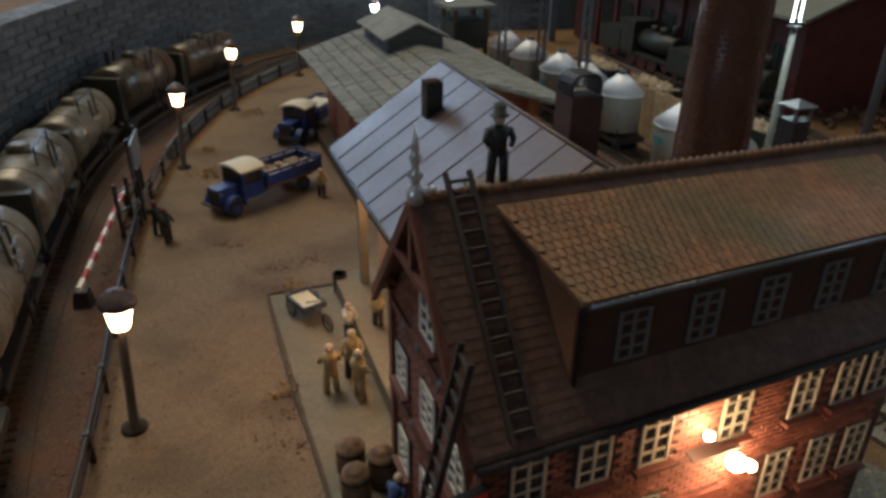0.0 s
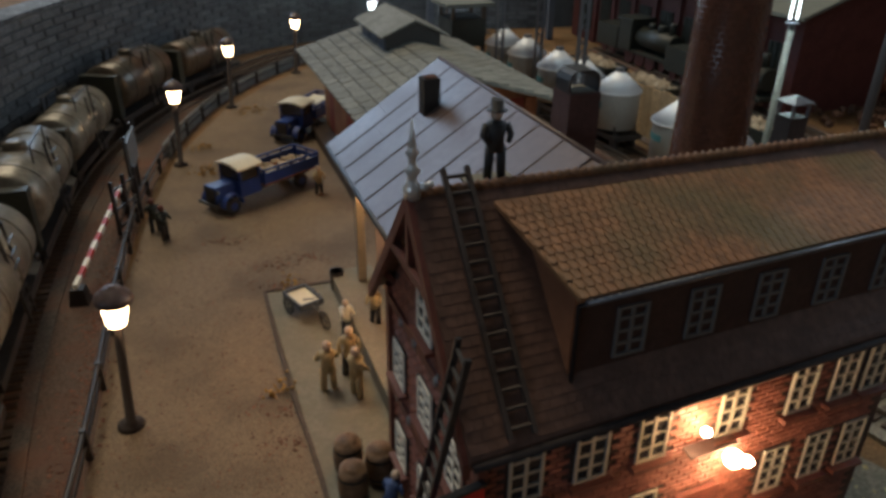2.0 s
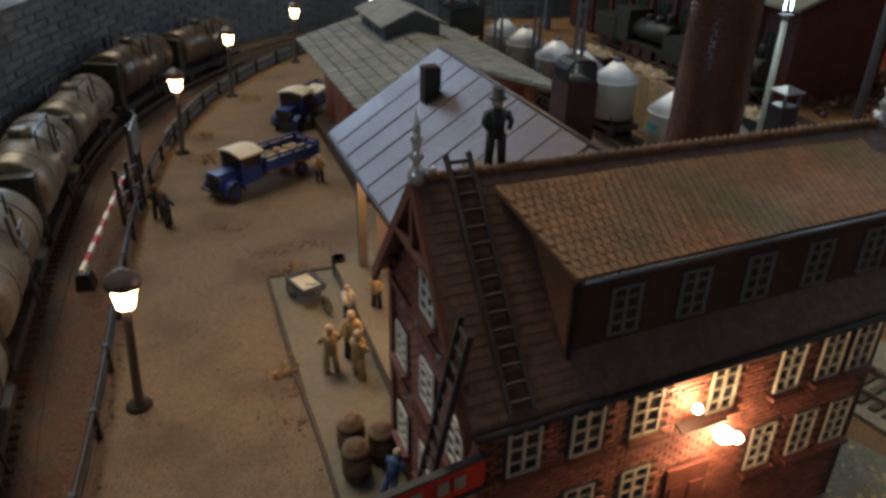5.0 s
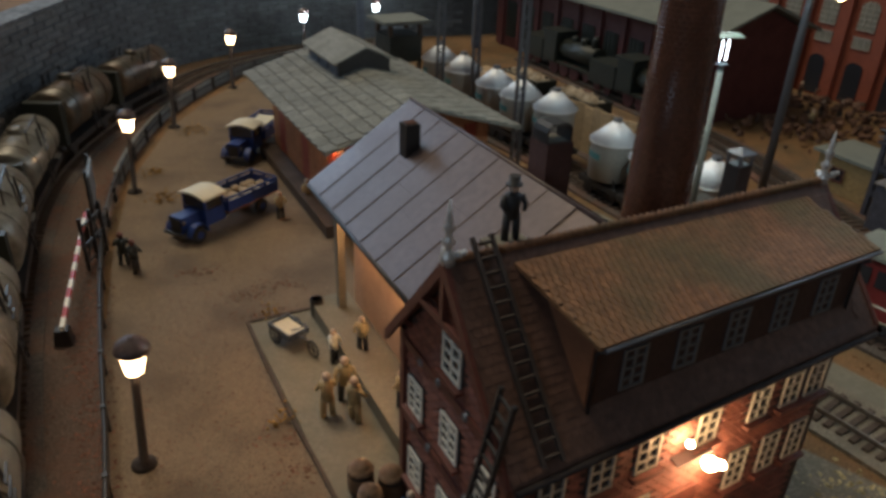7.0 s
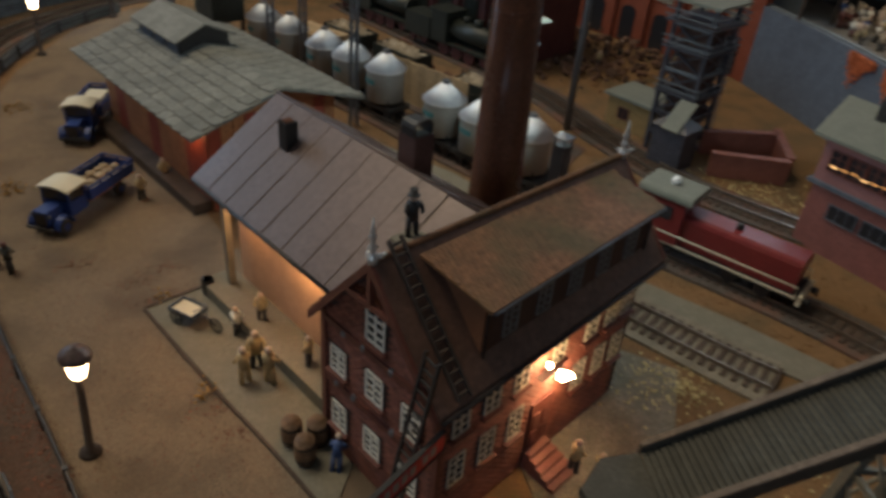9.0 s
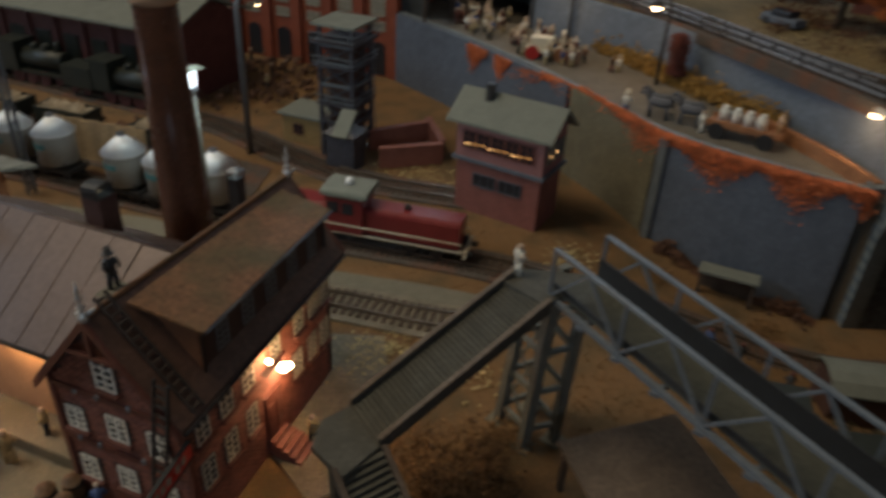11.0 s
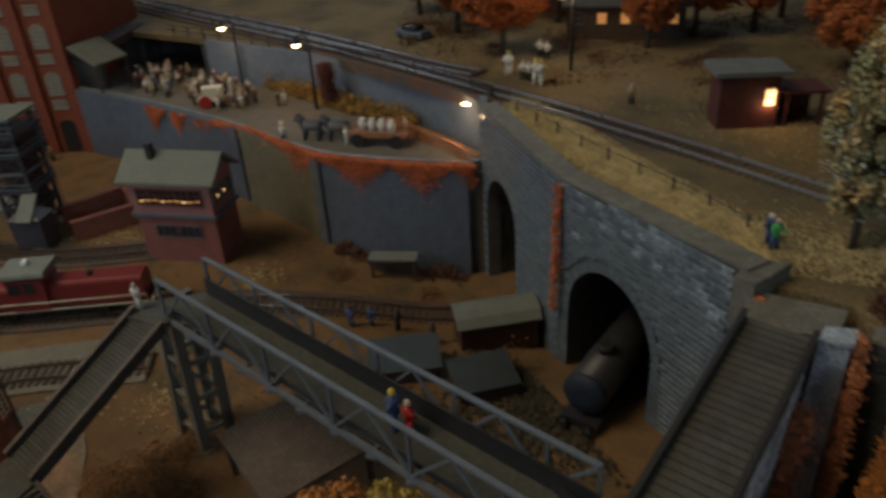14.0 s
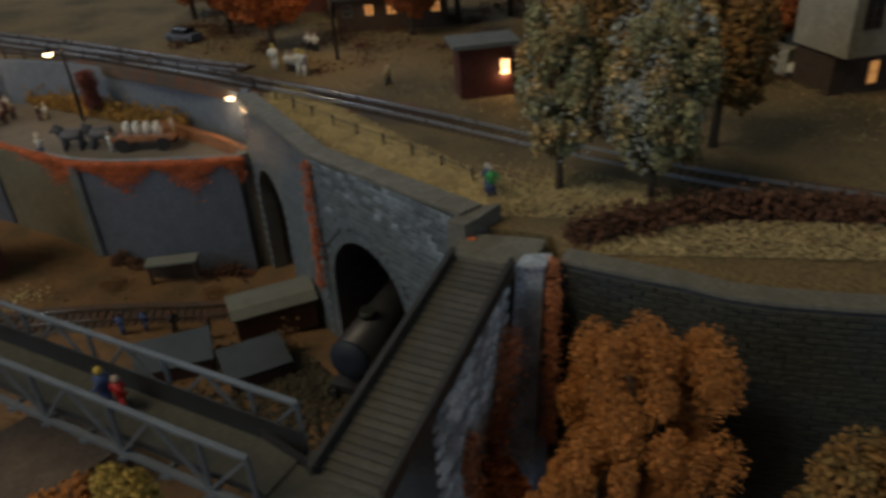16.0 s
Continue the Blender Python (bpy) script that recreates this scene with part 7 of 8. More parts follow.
creeper("red_creeper", [(57.0, 21.5, 8.8), (54.3, 15.4, 8.8), (52.1, 9.9, 8.8), (52.0, 4.1, 8.8), (52.5, -0.9, 8.8), (53.3, -5.5, 8.8)], 1.2, 32000, "orange-red creeper hanging over the retaining wall", size=(0.05, 0.14))
creeper("red_creeper", [(61.6, 38.0, 8.4), (61.3, 36.5, 7.8), (58.2, 26.4, 8.6), (57.0, 21.5, 8.7)], 1.0, 13000, "orange-red creeper on the far retaining wall", size=(0.05, 0.14))
creeper("red_creeper", [(61.35, 38.6, 8.5), (60.2, 35.4, 8.4)], 1.1, 5000, "orange-red creeper patch hanging on the retaining wall", size=(0.05, 0.14), spread=0.14)
creeper("red_creeper", [(59.9, 33.6, 8.5), (59.4, 31.4, 8.4)], 0.9, 3800, "orange-red creeper patch hanging on the retaining wall", size=(0.05, 0.14), spread=0.14)
creeper("red_creeper", [(41.5, -16.2, 13.6), (41.3, -16.1, 10.5), (41.2, -16.1, 7.0), (41.1, -16.0, 3.5)], 0.25, 700, "orange-red creeper climbing the viaduct corner", size=(0.05, 0.14))
creeper("red_creeper", [(28.6, -33.3, 13.7), (28.0, -33.4, 11.5), (27.2, -33.4, 8), (26.4, -33.3, 4)], 0.5, 2200, "dull orange creeper down the stair pier", IVY_LIGHTENED, (0.05, 0.12), 0.22)
creeper("red_creeper", [(26.2, -31.4, 11.2), (25.3, -31.15, 9.0), (24.2, -30.75, 6.5), (23.6, -30.6, 4)], 0.8, 2200, "dull orange creeper climbing the stair abutment", IVY_LIGHTENED, (0.05, 0.12), 0.3)
creeper("red_creeper", [(21.6, -29.85, 8.4), (21.2, -29.7, 6.6), (21.5, -29.8, 5)], 0.6, 900, "dull orange creeper on the stair abutment", IVY_LIGHTENED, (0.05, 0.12), 0.25)
creeper("red_creeper", [(66.3, 16.5, 13.3), (66.3, 16.4, 11.5), (66.4, 16.3, 9.5)], 0.5, 2600, "dark red creeper on the upper wall", mat("dark_red_creeper", (0.13, 0.035, 0.025), 0.9, vary=0.4, grain=8, spread=0.3), size=(0.08, 0.16), spread=0.4)
creeper("red_creeper", [(31.0, -28.8, 13.6), (30.6, -29.2, 12.6)], 0.4, 250, "orange-red creeper by the stair head")

# ---- objects below the viaduct ----
hs = thing("goods_van_body", 42.6, -11.0, lift(42.6, -11), -58, "old brown van body with a curved grey roof", "shed")
bm = B()
box(bm, 0, 0, 0.3, 6.2, 3.2, 2.6)
part("wall", bm, VAN_BROWN, hs)
bm = B()
prof = [(-1.8, 2.75), (-1.2, 3.35), (-0.4, 3.6), (0.4, 3.6), (1.2, 3.35), (1.8, 2.75)]
for (y0, z0), (y1, z1) in zip(prof, prof[1:]):
    hexa(bm, [(-3.4, y0, z0), (3.4, y0, z0), (3.4, y1, z1), (-3.4, y1, z1), (-3.4, y0, z0 + 0.14), (3.4, y0, z0 + 0.14), (3.4, y1, z1 + 0.14), (-3.4, y1, z1 + 0.14)])
part("roof", bm, ROOF_GREY, hs)
for k in range(9):
    bm = B()
    box(bm, -2.8 + 0.7 * k, -1.63, 0.3, 0.6, 0.06, 2.5)
    part("plank", bm, VAN_BROWN, hs)
sh = thing("open_shelter", 50.0, 1.6, lift(50, 1.6), -74, "small grey open shelter against the wall", "shelter")
bm = B()
box(bm, 0, 0, 2.1, 4.6, 1.6, 0.22)
part("roof", bm, ROOF_GREY, sh)
for x in (-2.0, 2.0):
    bm = B()
    box(bm, x, -0.5, 0, 0.3, 0.3, 2.1)
    part("post", bm, SLEEPER, sh)
bm = B()
box(bm, 0, 0.6, 0, 4.2, 0.12, 2.1)
part("back_wall", bm, SLEEPER, sh)
pf = thing("plank_crossing", 23.6, -4.6, 2.6, -30, "broad grey-brown corrugated shelter roof below the bridge", "roof")
bm = B()
hexa(bm, [(-3.6, -3.4, 0), (3.6, -3.4, 0), (3.6, 3.4, 0.5), (-3.6, 3.4, 0.5), (-3.6, -3.4, 0.16), (3.6, -3.4, 0.16), (3.6, 3.4, 0.66), (-3.6, 3.4, 0.66)])
part("base_sheet", bm, TANROOF, pf)
for k in range(28):
    bm = B()
    beam(bm, (-3.5 + 0.26 * k, -3.4, 0.2), (-3.5 + 0.26 * k, 3.4, 0.7), 0.13, 0.1)
    part("corrugation", bm, TANROOF, pf)
for x in (-3.2, 3.2):
    for y in (-3.0, 3.0):
        bm = B()
        box(bm, x, y, -3.0, 0.3, 0.3, 3.1)
        part("post", bm, SLEEPER, pf)
# tank wagon in the tunnel mouth
bt = thing("boiler_wagon", 38.9, -21.4, -0.85, 166, "blackish tank wagon with blue end in the tunnel mouth", "wagon")
bm = B()
tube(bm, [(-6, 0, 3.4), (5.3, 0, 3.4)], [1.5, 1.5], 28)
part("tank", bm, DARK, bt)
bm = B()
tube(bm, [(5.3, 0, 3.4), (5.5, 0, 3.4), (5.75, 0, 3.4), (5.9, 0, 3.4)], [1.52, 1.48, 1.25, 0.6], 28)
part("end_plate", bm, BLUE_END, bt, "dark blue rounded end plate")
bm = B()
tube(bm, [(2.4, 0, 4.9), (2.4, 0, 5.5)], 0.55, 16)
part("dome", bm, BLACKGREEN, bt)
bm = B()
box(bm, 0, 0, 1.2, 12.4, 2.6, 0.5)
part("underframe", bm, DARK, bt)
for x in (-4, -2.4, 3.0, 4.6):
    for s in (-0.8, 0.8):
        bm = B()
        tube(bm, [(x, s - 0.12, 0.95), (x, s + 0.12, 0.95)], 0.5, 16)
        part("wheel", bm, DARK, bt)
for s in (-0.85, 0.85):
    bm = B()
    tube(bm, [(6.2, s, 1.4), (6.8, s, 1.4)], [0.15, 0.3], 12)
    part("buffer", bm, DARK, bt)
for x, y, c in ((39.6, 0.6, BLUE_FIG), (40.6, -0.8, BLUE_FIG), (40.0, -6.6, COAL), (41.0, -3.0, COAL)):
    figurine(x, y, lift(x, y), random.uniform(0, 360), c, 2.0, "dark blue worker figurine beside the track", c, group="track workers", head=TIMBER)
figurine(23.2, 4.4, 11.12, 60, WHITE_FIG, 1.8, "white painted figurine at the stair head", WHITE_FIG)
figurine(18.75, -14.4, 11.32, 200, BLUE_FIG, 2.3, "blue figurine with yellow hair on the footbridge", BLUE_FIG, hat=None, head=mat("yellow_hair", (0.6, 0.42, 0.06), 0.7))
figurine(18.6, -15.2, 11.32, 40, RED, 2.0, "red figurine beside another on the footbridge", RED)
figurine(36.2, -29.6, 13.5, 120, GREEN_FIG, 1.9, "green figurine with raised arms on the meadow", BLUE_FIG, arms=-0.5)
figurine(36.9, -29.3, 13.5, 150, BLUE_FIG, 1.8, "blue figurine on the meadow path", BLUE_FIG, head=WHITE_FIG)
for u, dn in ((7.6, -5.6), (8.6, -6.4)):
    figurine(*hw(u, dn), 0.0 if u > 8 else 0.9, 100, KHAKI, 2.0, "figurine on the steps before the lit door", COAL)

# bushes round the stairs and tracks
# scrub before the tunnel, dense and dark to put the ground's shade in colour
pts, szs = [], []
for k in range(5200):
    x, y = random.gauss(35.2, 3.6), random.gauss(-17.6, 3.6)
    if x > 53 + (y + 6.2) * 1.0 - 6 and y < -6 or x < 24:
        continue
    pts.append((x, y, lift(x, y) + abs(random.gauss(0, 0.1))))
    szs.append(random.uniform(0.08, 0.24))
tagged(clumps("dark_scrub", pts, szs, SHADE_SCRUB, None, 0.5, 0.7), "olive scrub before the tunnel, darkened to carry the shade there", "bushes", "", "stuff")
pts, szs = [], []
for k in range(1500):
    f = random.random()
    x, y = 51.3 + 0.9 * f + random.gauss(0, 0.4), 8.5 - 13.5 * f
    pts.append((x, y, lift(x, y) + abs(random.gauss(0, 0.55)) * (0.5 + 0.5 * math.sin(f * 17))))
    szs.append(random.uniform(0.08, 0.22))
tagged(clumps("wall_bushes", pts, szs, HEDGE, None, 0.5), "dark brown scrub along the foot of the wall", "bushes", "", "stuff")
pts, szs = [], []
for cx, cy, r, n, z in ((19.4, 6.0, 2.6, 260, 0.5), (21.6, 4.6, 2.0, 220, 0.6), (17.5, 3.2, 2.8, 260, 0.5), (23.6, 3.6, 1.4, 160, 0.5), (19.2, 2.4, 1.6, 420, 1.5), (17.4, 4.2, 1.3, 260, 1.2), (47.5, 6.5, 1.4, 120, 0.3), (48.5, -2.5, 1.2, 120, -0.2), (44.5, -8.5, 1.0, 80, -1.0), (38.0, -13.8, 1.2, 90, -1.0), (19.5, 1.5, 1.5, 160, 0.3)):
    for k in range(3 * n):
        pts.append((cx + random.gauss(0, r * 0.45), cy + random.gauss(0, r * 0.45), lift(cx, cy) + abs(random.gauss(0, z))))
        szs.append(random.uniform(0.05, 0.13))
tagged(clumps("brown_bushes", pts, szs, BUSH, None, 0.5), "low brown autumn bushes among the tracks", "bushes", "", "stuff")
pts, szs = [], []
for k in range(7000):
    x, y = random.uniform(26, 52), random.uniform(-16, 45)
    pts.append((x, y, lift(x, y)))
    szs.append(random.uniform(0.04, 0.14))
tagged(clumps("ground_scatter", pts, szs, EARTH, None, 0.5, 0.6), "scattered brown turf and stones between the tracks", "turf", "", "stuff")
pts, szs = [], []
for cx, cy, r in ((24.5, 14.5, 1.0), (22.6, 15.0, 1.2), (26, 9.0, 1.2), (44.6, 29.5, 1.8), (46.0, 31.0, 2.0), (41.5, 33.0, 1.5), (43.2, 12.5, 1.0)):
    for k in range(130):
        pts.append((cx + random.gauss(0, r), cy + random.gauss(0, r), lift(cx, cy) + 0.05))
        szs.append(random.uniform(0.05, 0.17))
tagged(clumps("yellow_turf", pts, szs, GRASS, None, 0.5, 0.7), "yellow-green turf patches beside the tracks", "turf", "", "stuff")
bm = B()
prism(bm, [(12.6, 8.6), (16.5, 7.2), (20.5, 10.2), (25.0, 15.6), (22.4, 18.6), (13.6, 14.2)], -0.4, 0.06)
whole("forecourt", bm, PALE_BED, "pale sandy forecourt in front of the house door", "pavement", "structure")
bm = B()
prism(bm, [(23.9, 25.4), (26.2, 27.0), (31.4, 18.0), (34.2, 12.2), (31.8, 11.6), (28.6, 17.0)], -0.4, 0.1)
whole("track_path", bm, CONCRETE, "pale grey path between the two tracks", "path", "structure")


# low flat-roofed sheds beside the tunnel track
for x, y, rz, w, d in ((35.2, -6.4, -62, 5.4, 3.8), (35.0, -12.6, -55, 4.6, 3.6)):
    fs = thing("flat_shed", x, y, lift(x, y) - 0.1, rz, "low shed with a flat grey-brown felt roof below the bridge", "shed", "flat sheds")
    bm = B()
    box(bm, 0, 0, 0, w - 0.5, d - 0.5, 1.3)
    part("wall", bm, VAN_BROWN, fs)
    bm = B()
    hexa(bm, [(-w / 2, -d / 2, 1.25), (w / 2, -d / 2, 1.25), (w / 2, d / 2, 1.6), (-w / 2, d / 2, 1.6), (-w / 2, -d / 2, 1.42), (w / 2, -d / 2, 1.42), (w / 2, d / 2, 1.78), (-w / 2, d / 2, 1.78)])
    part("roof", bm, BLACKGREEN, fs)
# ---- raised road: parade, carts, lamps ----
rl = thing("road_lamp", 72.0, 32.4, 7.9, label="tall black road lamp with a curved arm, lit", category="street lamp", group="road lamps")
bm = B()
tube(bm, [(0, 0, 0), (0, 0, 7.9), (-0.2, 0.2, 8.4), (-0.7, 0.6, 8.5), (-1.0, 0.9, 8.2)], [0.2, 0.14, 0.1, 0.09, 0.08], 8)
part("post", bm, DARK, rl)
bm = B()
tube(bm, [(-1.0, 0.9, 7.6), (-1.0, 0.9, 7.8), (-1.0, 0.9, 8.1), (-1.0, 0.9, 8.2)], [0.62, 0.6, 0.3, 0.15], 14)
part("shade", bm, DARK, rl)
bm = B()
blob(bm, -1.0, 0.9, 7.55, 0.5, 2, 0.7, 0)
part("bulb", bm, LAMP_GLOW, rl, "glowing warm white bulb")
for p in ((66.0, 18.0), (69.5, -10.5), (88, 66)):
    z = 7.9 if p[0] != 69.5 else 12.9
    copy_thing(rl, at(*p, z, random.uniform(-10, 10)))
for p, z, w in (((69.0, 33.6), 14.5, 0.03), ((63.2, 19.2), 14.5, 0.03), ((57.4, -2.0), 11.3, 0.02), ((68.6, -9.6), 19.5, 0.04)):
    glow_lamp(*p, z, w, (1.0, 0.66, 0.38))
for k in range(64):
    f = random.random() ** 0.8
    x = 60.0 + 7.0 * f + random.uniform(0.5, 8.5)
    y = 22.5 + 26 * f + random.uniform(-1.5, 1.5)
    figurine(x, y, 7.9, random.uniform(0, 360), random.choice((KHAKI, WHITE_FIG, WHITE_FIG, BLUE_FIG, SKIN, TIMBER, SACK, SCRAP, TIMBER)), random.uniform(1.7, 2.1), "tiny painted figurine in the crowd on the road", random.choice((COAL, TIMBER, KHAKI)), hat=random.choice((None, SACK)), group="crowd on the road")
wl = thing("wall_lamp", 59.2, -3.0, 12.3, 120, "warm lit disc lamp on a bracket at the wall end", "lamp")
bm = B()
tube(bm, [(0, 0, -0.05), (0, 0, 0.0), (0, 0, 0.05)], [0.4, 0.5, 0.3], 18)
part("bulb", bm, LAMP_GLOW, wl, "glowing flat lamp disc")
bm = B()
beam(bm, (0, 0, 0.12), (0, -1.1, 0.3), 0.1, 0.1)
part("bracket", bm, DARK, wl)
ca = thing("festival_cart", 64.8, 30.6, 7.9, -60, "cream festival cart with a red wheel shield", "cart")
bm = B()
box(bm, 0, 0, 0.8, 4.6, 2.0, 0.4)
box(bm, -0.6, 0, 1.2, 2.4, 1.6, 1.1)
box(bm, 1.6, 0, 1.2, 0.3, 1.8, 1.8)
part("body", bm, CREAM, ca)
for x in (-1.5, 1.5):
    for s in (-1.05, 1.05):
        bm = B()
        tube(bm, [(x, s - 0.08, 0.75), (x, s + 0.08, 0.75)], 0.75, 16)
        part("wheel", bm, RED if s < 0 and x < 0 else PALEWOOD, ca)


def draught_horse(x, y, rz):
    bm = B()
    tube(bm, [(-1.1, 0, 1.45), (-0.9, 0, 1.5), (0, 0, 1.42), (0.8, 0, 1.5), (1.0, 0, 1.5)], [0.25, 0.42, 0.4, 0.42, 0.25], 10)
    tube(bm, [(0.8, 0, 1.6), (1.25, 0, 2.1), (1.4, 0, 2.25)], [0.32, 0.2, 0.18], 8)
    tube(bm, [(1.3, 0, 2.3), (1.8, 0, 2.0)], [0.2, 0.12], 8)
    for px in (-0.8, 0.75):
        for py in (-0.2, 0.2):
            tube(bm, [(px, py, 1.3), (px + 0.05, py, 0.6), (px, py, 0)], [0.17, 0.1, 0.12], 7)
    tube(bm, [(-1.15, 0, 1.6), (-1.35, 0, 0.8)], [0.1, 0.05], 6)
    ob = whole("toy_horse", bm, HORSE, "dark grey toy draught horse on the road", "toy horse", group="cart horses")
    ob.matrix_basis = at(x, y, 7.9, rz)


for x, y in ((57.2, 13.4), (58.4, 13.9), (57.6, 10.6), (58.8, 11.1)):
    draught_horse(x, y, 100)
wg = thing("barrel_wagon", 58.0, 5.9, 7.9, 97, "orange-brown flat horse wagon loaded with white churns", "wagon")
bm = B()
box(bm, 0, 0, 1.0, 6.0, 2.2, 0.25)
for s in (-1.1, 1.1):
    box(bm, 0, s, 1.2, 6.0, 0.12, 0.35)
part("bed", bm, PALEWOOD, wg)
for x in (-2.0, 2.0):
    for s in (-1.2, 1.2):
        bm = B()
        tube(bm, [(x, s - 0.08, 0.7), (x, s + 0.08, 0.7)], 0.7, 16)
        part("wheel", bm, DARK, wg)
for k in range(4):
    c = thing("churn", 58.25 + 0.02 * k, 7.9 - 1.05 * k, 9.15, 0, "white metal churn on the wagon", "churn", "churns on the wagon")
    bm = B()
    tube(bm, [(0, 0, 0), (0, 0, 0.9), (0, 0, 1.1), (0, 0, 1.25)], [0.42, 0.42, 0.25, 0.28], 14)
    part("body", bm, WHITE_FIG, c)
figurine(56.0, 16.0, 7.9, 100, WHITE_FIG, 2.1, "figurine with a pale hat leading the horses", BLUE_FIG, hat=CREAM)
figurine(57.0, 9.2, 7.9, 20, WHITE_FIG, 2.0, "pale figurine beside the horse wagon", WHITE_FIG)
figurine(58.8, 3.4, 9.15, 20, SKIN, 1.6, "figurine sitting on the wagon", KHAKI)
pts, szs = [], []
for k in range(2600):
    f = random.random()
    x, y = 60.0 + 10.5 * f + random.uniform(-0.2, 2.4) * (1 - 0.3 * f), 4.0 + 25 * f
    pts.append((x + 1.2, y, 8.0 + abs(random.gauss(0, 0.8))))
    szs.append(random.uniform(0.1, 0.28))
tagged(clumps("verge_bushes", pts, szs, GRASS_ORANGE, None, 0.5), "ochre bushes along the foot of the upper wall", "bushes", "", "stuff")
wall_strip("kerb_beam", [(54.6, -5.2), (57.6, -1.4), (60.4, 3.6), (62.6, 8.0)], 7.9, 9.0, 0.7, PALEWOOD, "orange-brown timber barrier along the road", 1.5, -1)
wall_strip("road_parapet", [(68.4, 66), (65.1, 52.8), (63.1, 41.8), (59.1, 26.4), (55.1, 15.4), (53.3, 9.7), (53.2, 4.1), (53.7, -0.9), (54.4, -5.6)], 7.9, 8.75, 0.5, STONE_SMOOTH, "low grey kerb along the raised road", 1.5, -1)
bg = thing("covered_loading_bay", 66.0, 49.2, 7.9, 0, "grey corrugated canopy on posts beside the factory", "canopy")
bm = B()
hexa(bm, [(-2.8, -1.9, 4.1), (2.8, -1.9, 4.1), (2.8, 1.9, 6.2), (-2.8, 1.9, 6.2), (-2.8, -1.9, 4.28), (2.8, -1.9, 4.28), (2.8, 1.9, 6.38), (-2.8, 1.9, 6.38)])
part("roof", bm, ROOF_GREY, bg)
for k in range(14):
    bm = B()
    beam(bm, (-2.6 + 0.4 * k, -1.9, 4.32), (-2.6 + 0.4 * k, 1.9, 6.42), 0.14, 0.1)
    part("corrugation", bm, ROOF_GREY, bg)
for x in (-2.5, 2.5):
    bm = B()
    box(bm, x, -1.7, 0, 0.22, 0.22, 4.2)
    part("post", bm, SLEEPER, bg)

ob_ = thing("overbridge", 73.0, 55.0, 7.9, 20, "dark bridge over the far end of the road", "bridge")
bm = B()
box(bm, 0, 0, 4.2, 16, 5.0, 1.0)
part("deck", bm, SLEEPER, ob_)
for x in (-7.0, 7.0):
    bm = B()
    box(bm, x, 0, 0, 1.4, 4.6, 4.2)
    part("pier", bm, STONE_DARK, ob_)
# near-black back wall gives the dark under the bridge by colour
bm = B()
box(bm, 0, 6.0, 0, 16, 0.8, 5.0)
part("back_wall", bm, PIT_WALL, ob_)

# ---- upper level: railings, hut, trees, cottages ----
rp = [(58.6, -5.5), (64.2, 4.2), (69.6, 18.0), (73.0, 34.0), (76, 48)]
ra = thing("upper_railing", 0, 0, 0, label="thin dark railing along the upper line", category="fence")
rr = along(rp, 1.0)
for z in (14.2, 13.6):
    bm = B()
    tube(bm, [(x + 0.6, y, z) for x, y, _ in rr], 0.07, 6)
    part("rail", bm, DARK, ra)
for x, y, a in along(rp, 3.0):
    bm = B()
    box(bm, x + 0.6, y, 12.8, 0.16, 0.16, 1.5)
    part("post", bm, DARK, ra)
rm = thing("meadow_fence", 0, 0, 0, label="thin dark wire fence on the meadow", category="fence")
fl = [(55.5, -9.0), (48, -17.2), (42.5, -24.0), (38.2, -28.6)]
bm = B()
tube(bm, [(x, y, 14.0) for x, y, _ in along(fl, 1.0)], 0.035, 5)
part("wire", bm, DARK, rm)
for x, y, a in along(fl, 3.2):
    bm = B()
    box(bm, x, y, 13.0, 0.14, 0.14, 1.2)
    part("post", bm, DARK, rm)
hu = thing("platelayers_hut", 57.6, -26.6, 12.9, -72, "dark maroon wooden hut with a grey roof and lit window", "hut")
bm = B()
box(bm, 0.2, -0.5, 0, 4.4, 3.0, 4.5)
part("wall", bm, MAROON, hu)
bm = B()
hexa(bm, [(-2.6, -2.5, 4.5), (3.0, -2.5, 4.5), (3.0, 1.5, 4.5), (-2.6, 1.5, 4.5), (-2.6, -2.5, 4.85), (3.0, -2.5, 4.85), (3.0, 1.5, 4.85), (-2.6, 1.5, 4.85)])
part("roof", bm, STONE_SMOOTH, hu)
window(hu, at(1.75, -2.1, 2.1), 0.8, 1.3, WARM_BRIGHT, 2, 2, WHITE, sill=False)
bm = B()
box(bm, 4.4, -0.6, 0, 3.2, 2.6, 0.3)
for x in (3.2, 5.8):
    box(bm, x, -1.6, 0.3, 0.25, 0.25, 2.6)
box(bm, 4.4, -0.4, 2.9, 3.6, 3.2, 0.25)
box(bm, 4.4, 0.9, 0.3, 3.0, 0.2, 2.6)
part("porch", bm, MAROON, hu)
glow_lamp(55.9, -28.9, 15.0, 0.008)
OAK = "tall olive and ochre tree with speckled foliage beside the line"
tree("autumn_tree", 37.5, -33.6, 13.3, 12.5, 2.9, 5.5, OLIVE_LEAF, OAK, 0.24, 9500, 0.13, "meadow trees", 70, 0.4, 0.82, (0.14, 0.26))
tree("autumn_tree", 36.5, -38.8, 13.3, 12.0, 3.5, 5.5, OLIVE_LEAF, OAK, 0.24, 11000, 0.13, "meadow trees", 76, 0.4, 0.82, (0.14, 0.26))
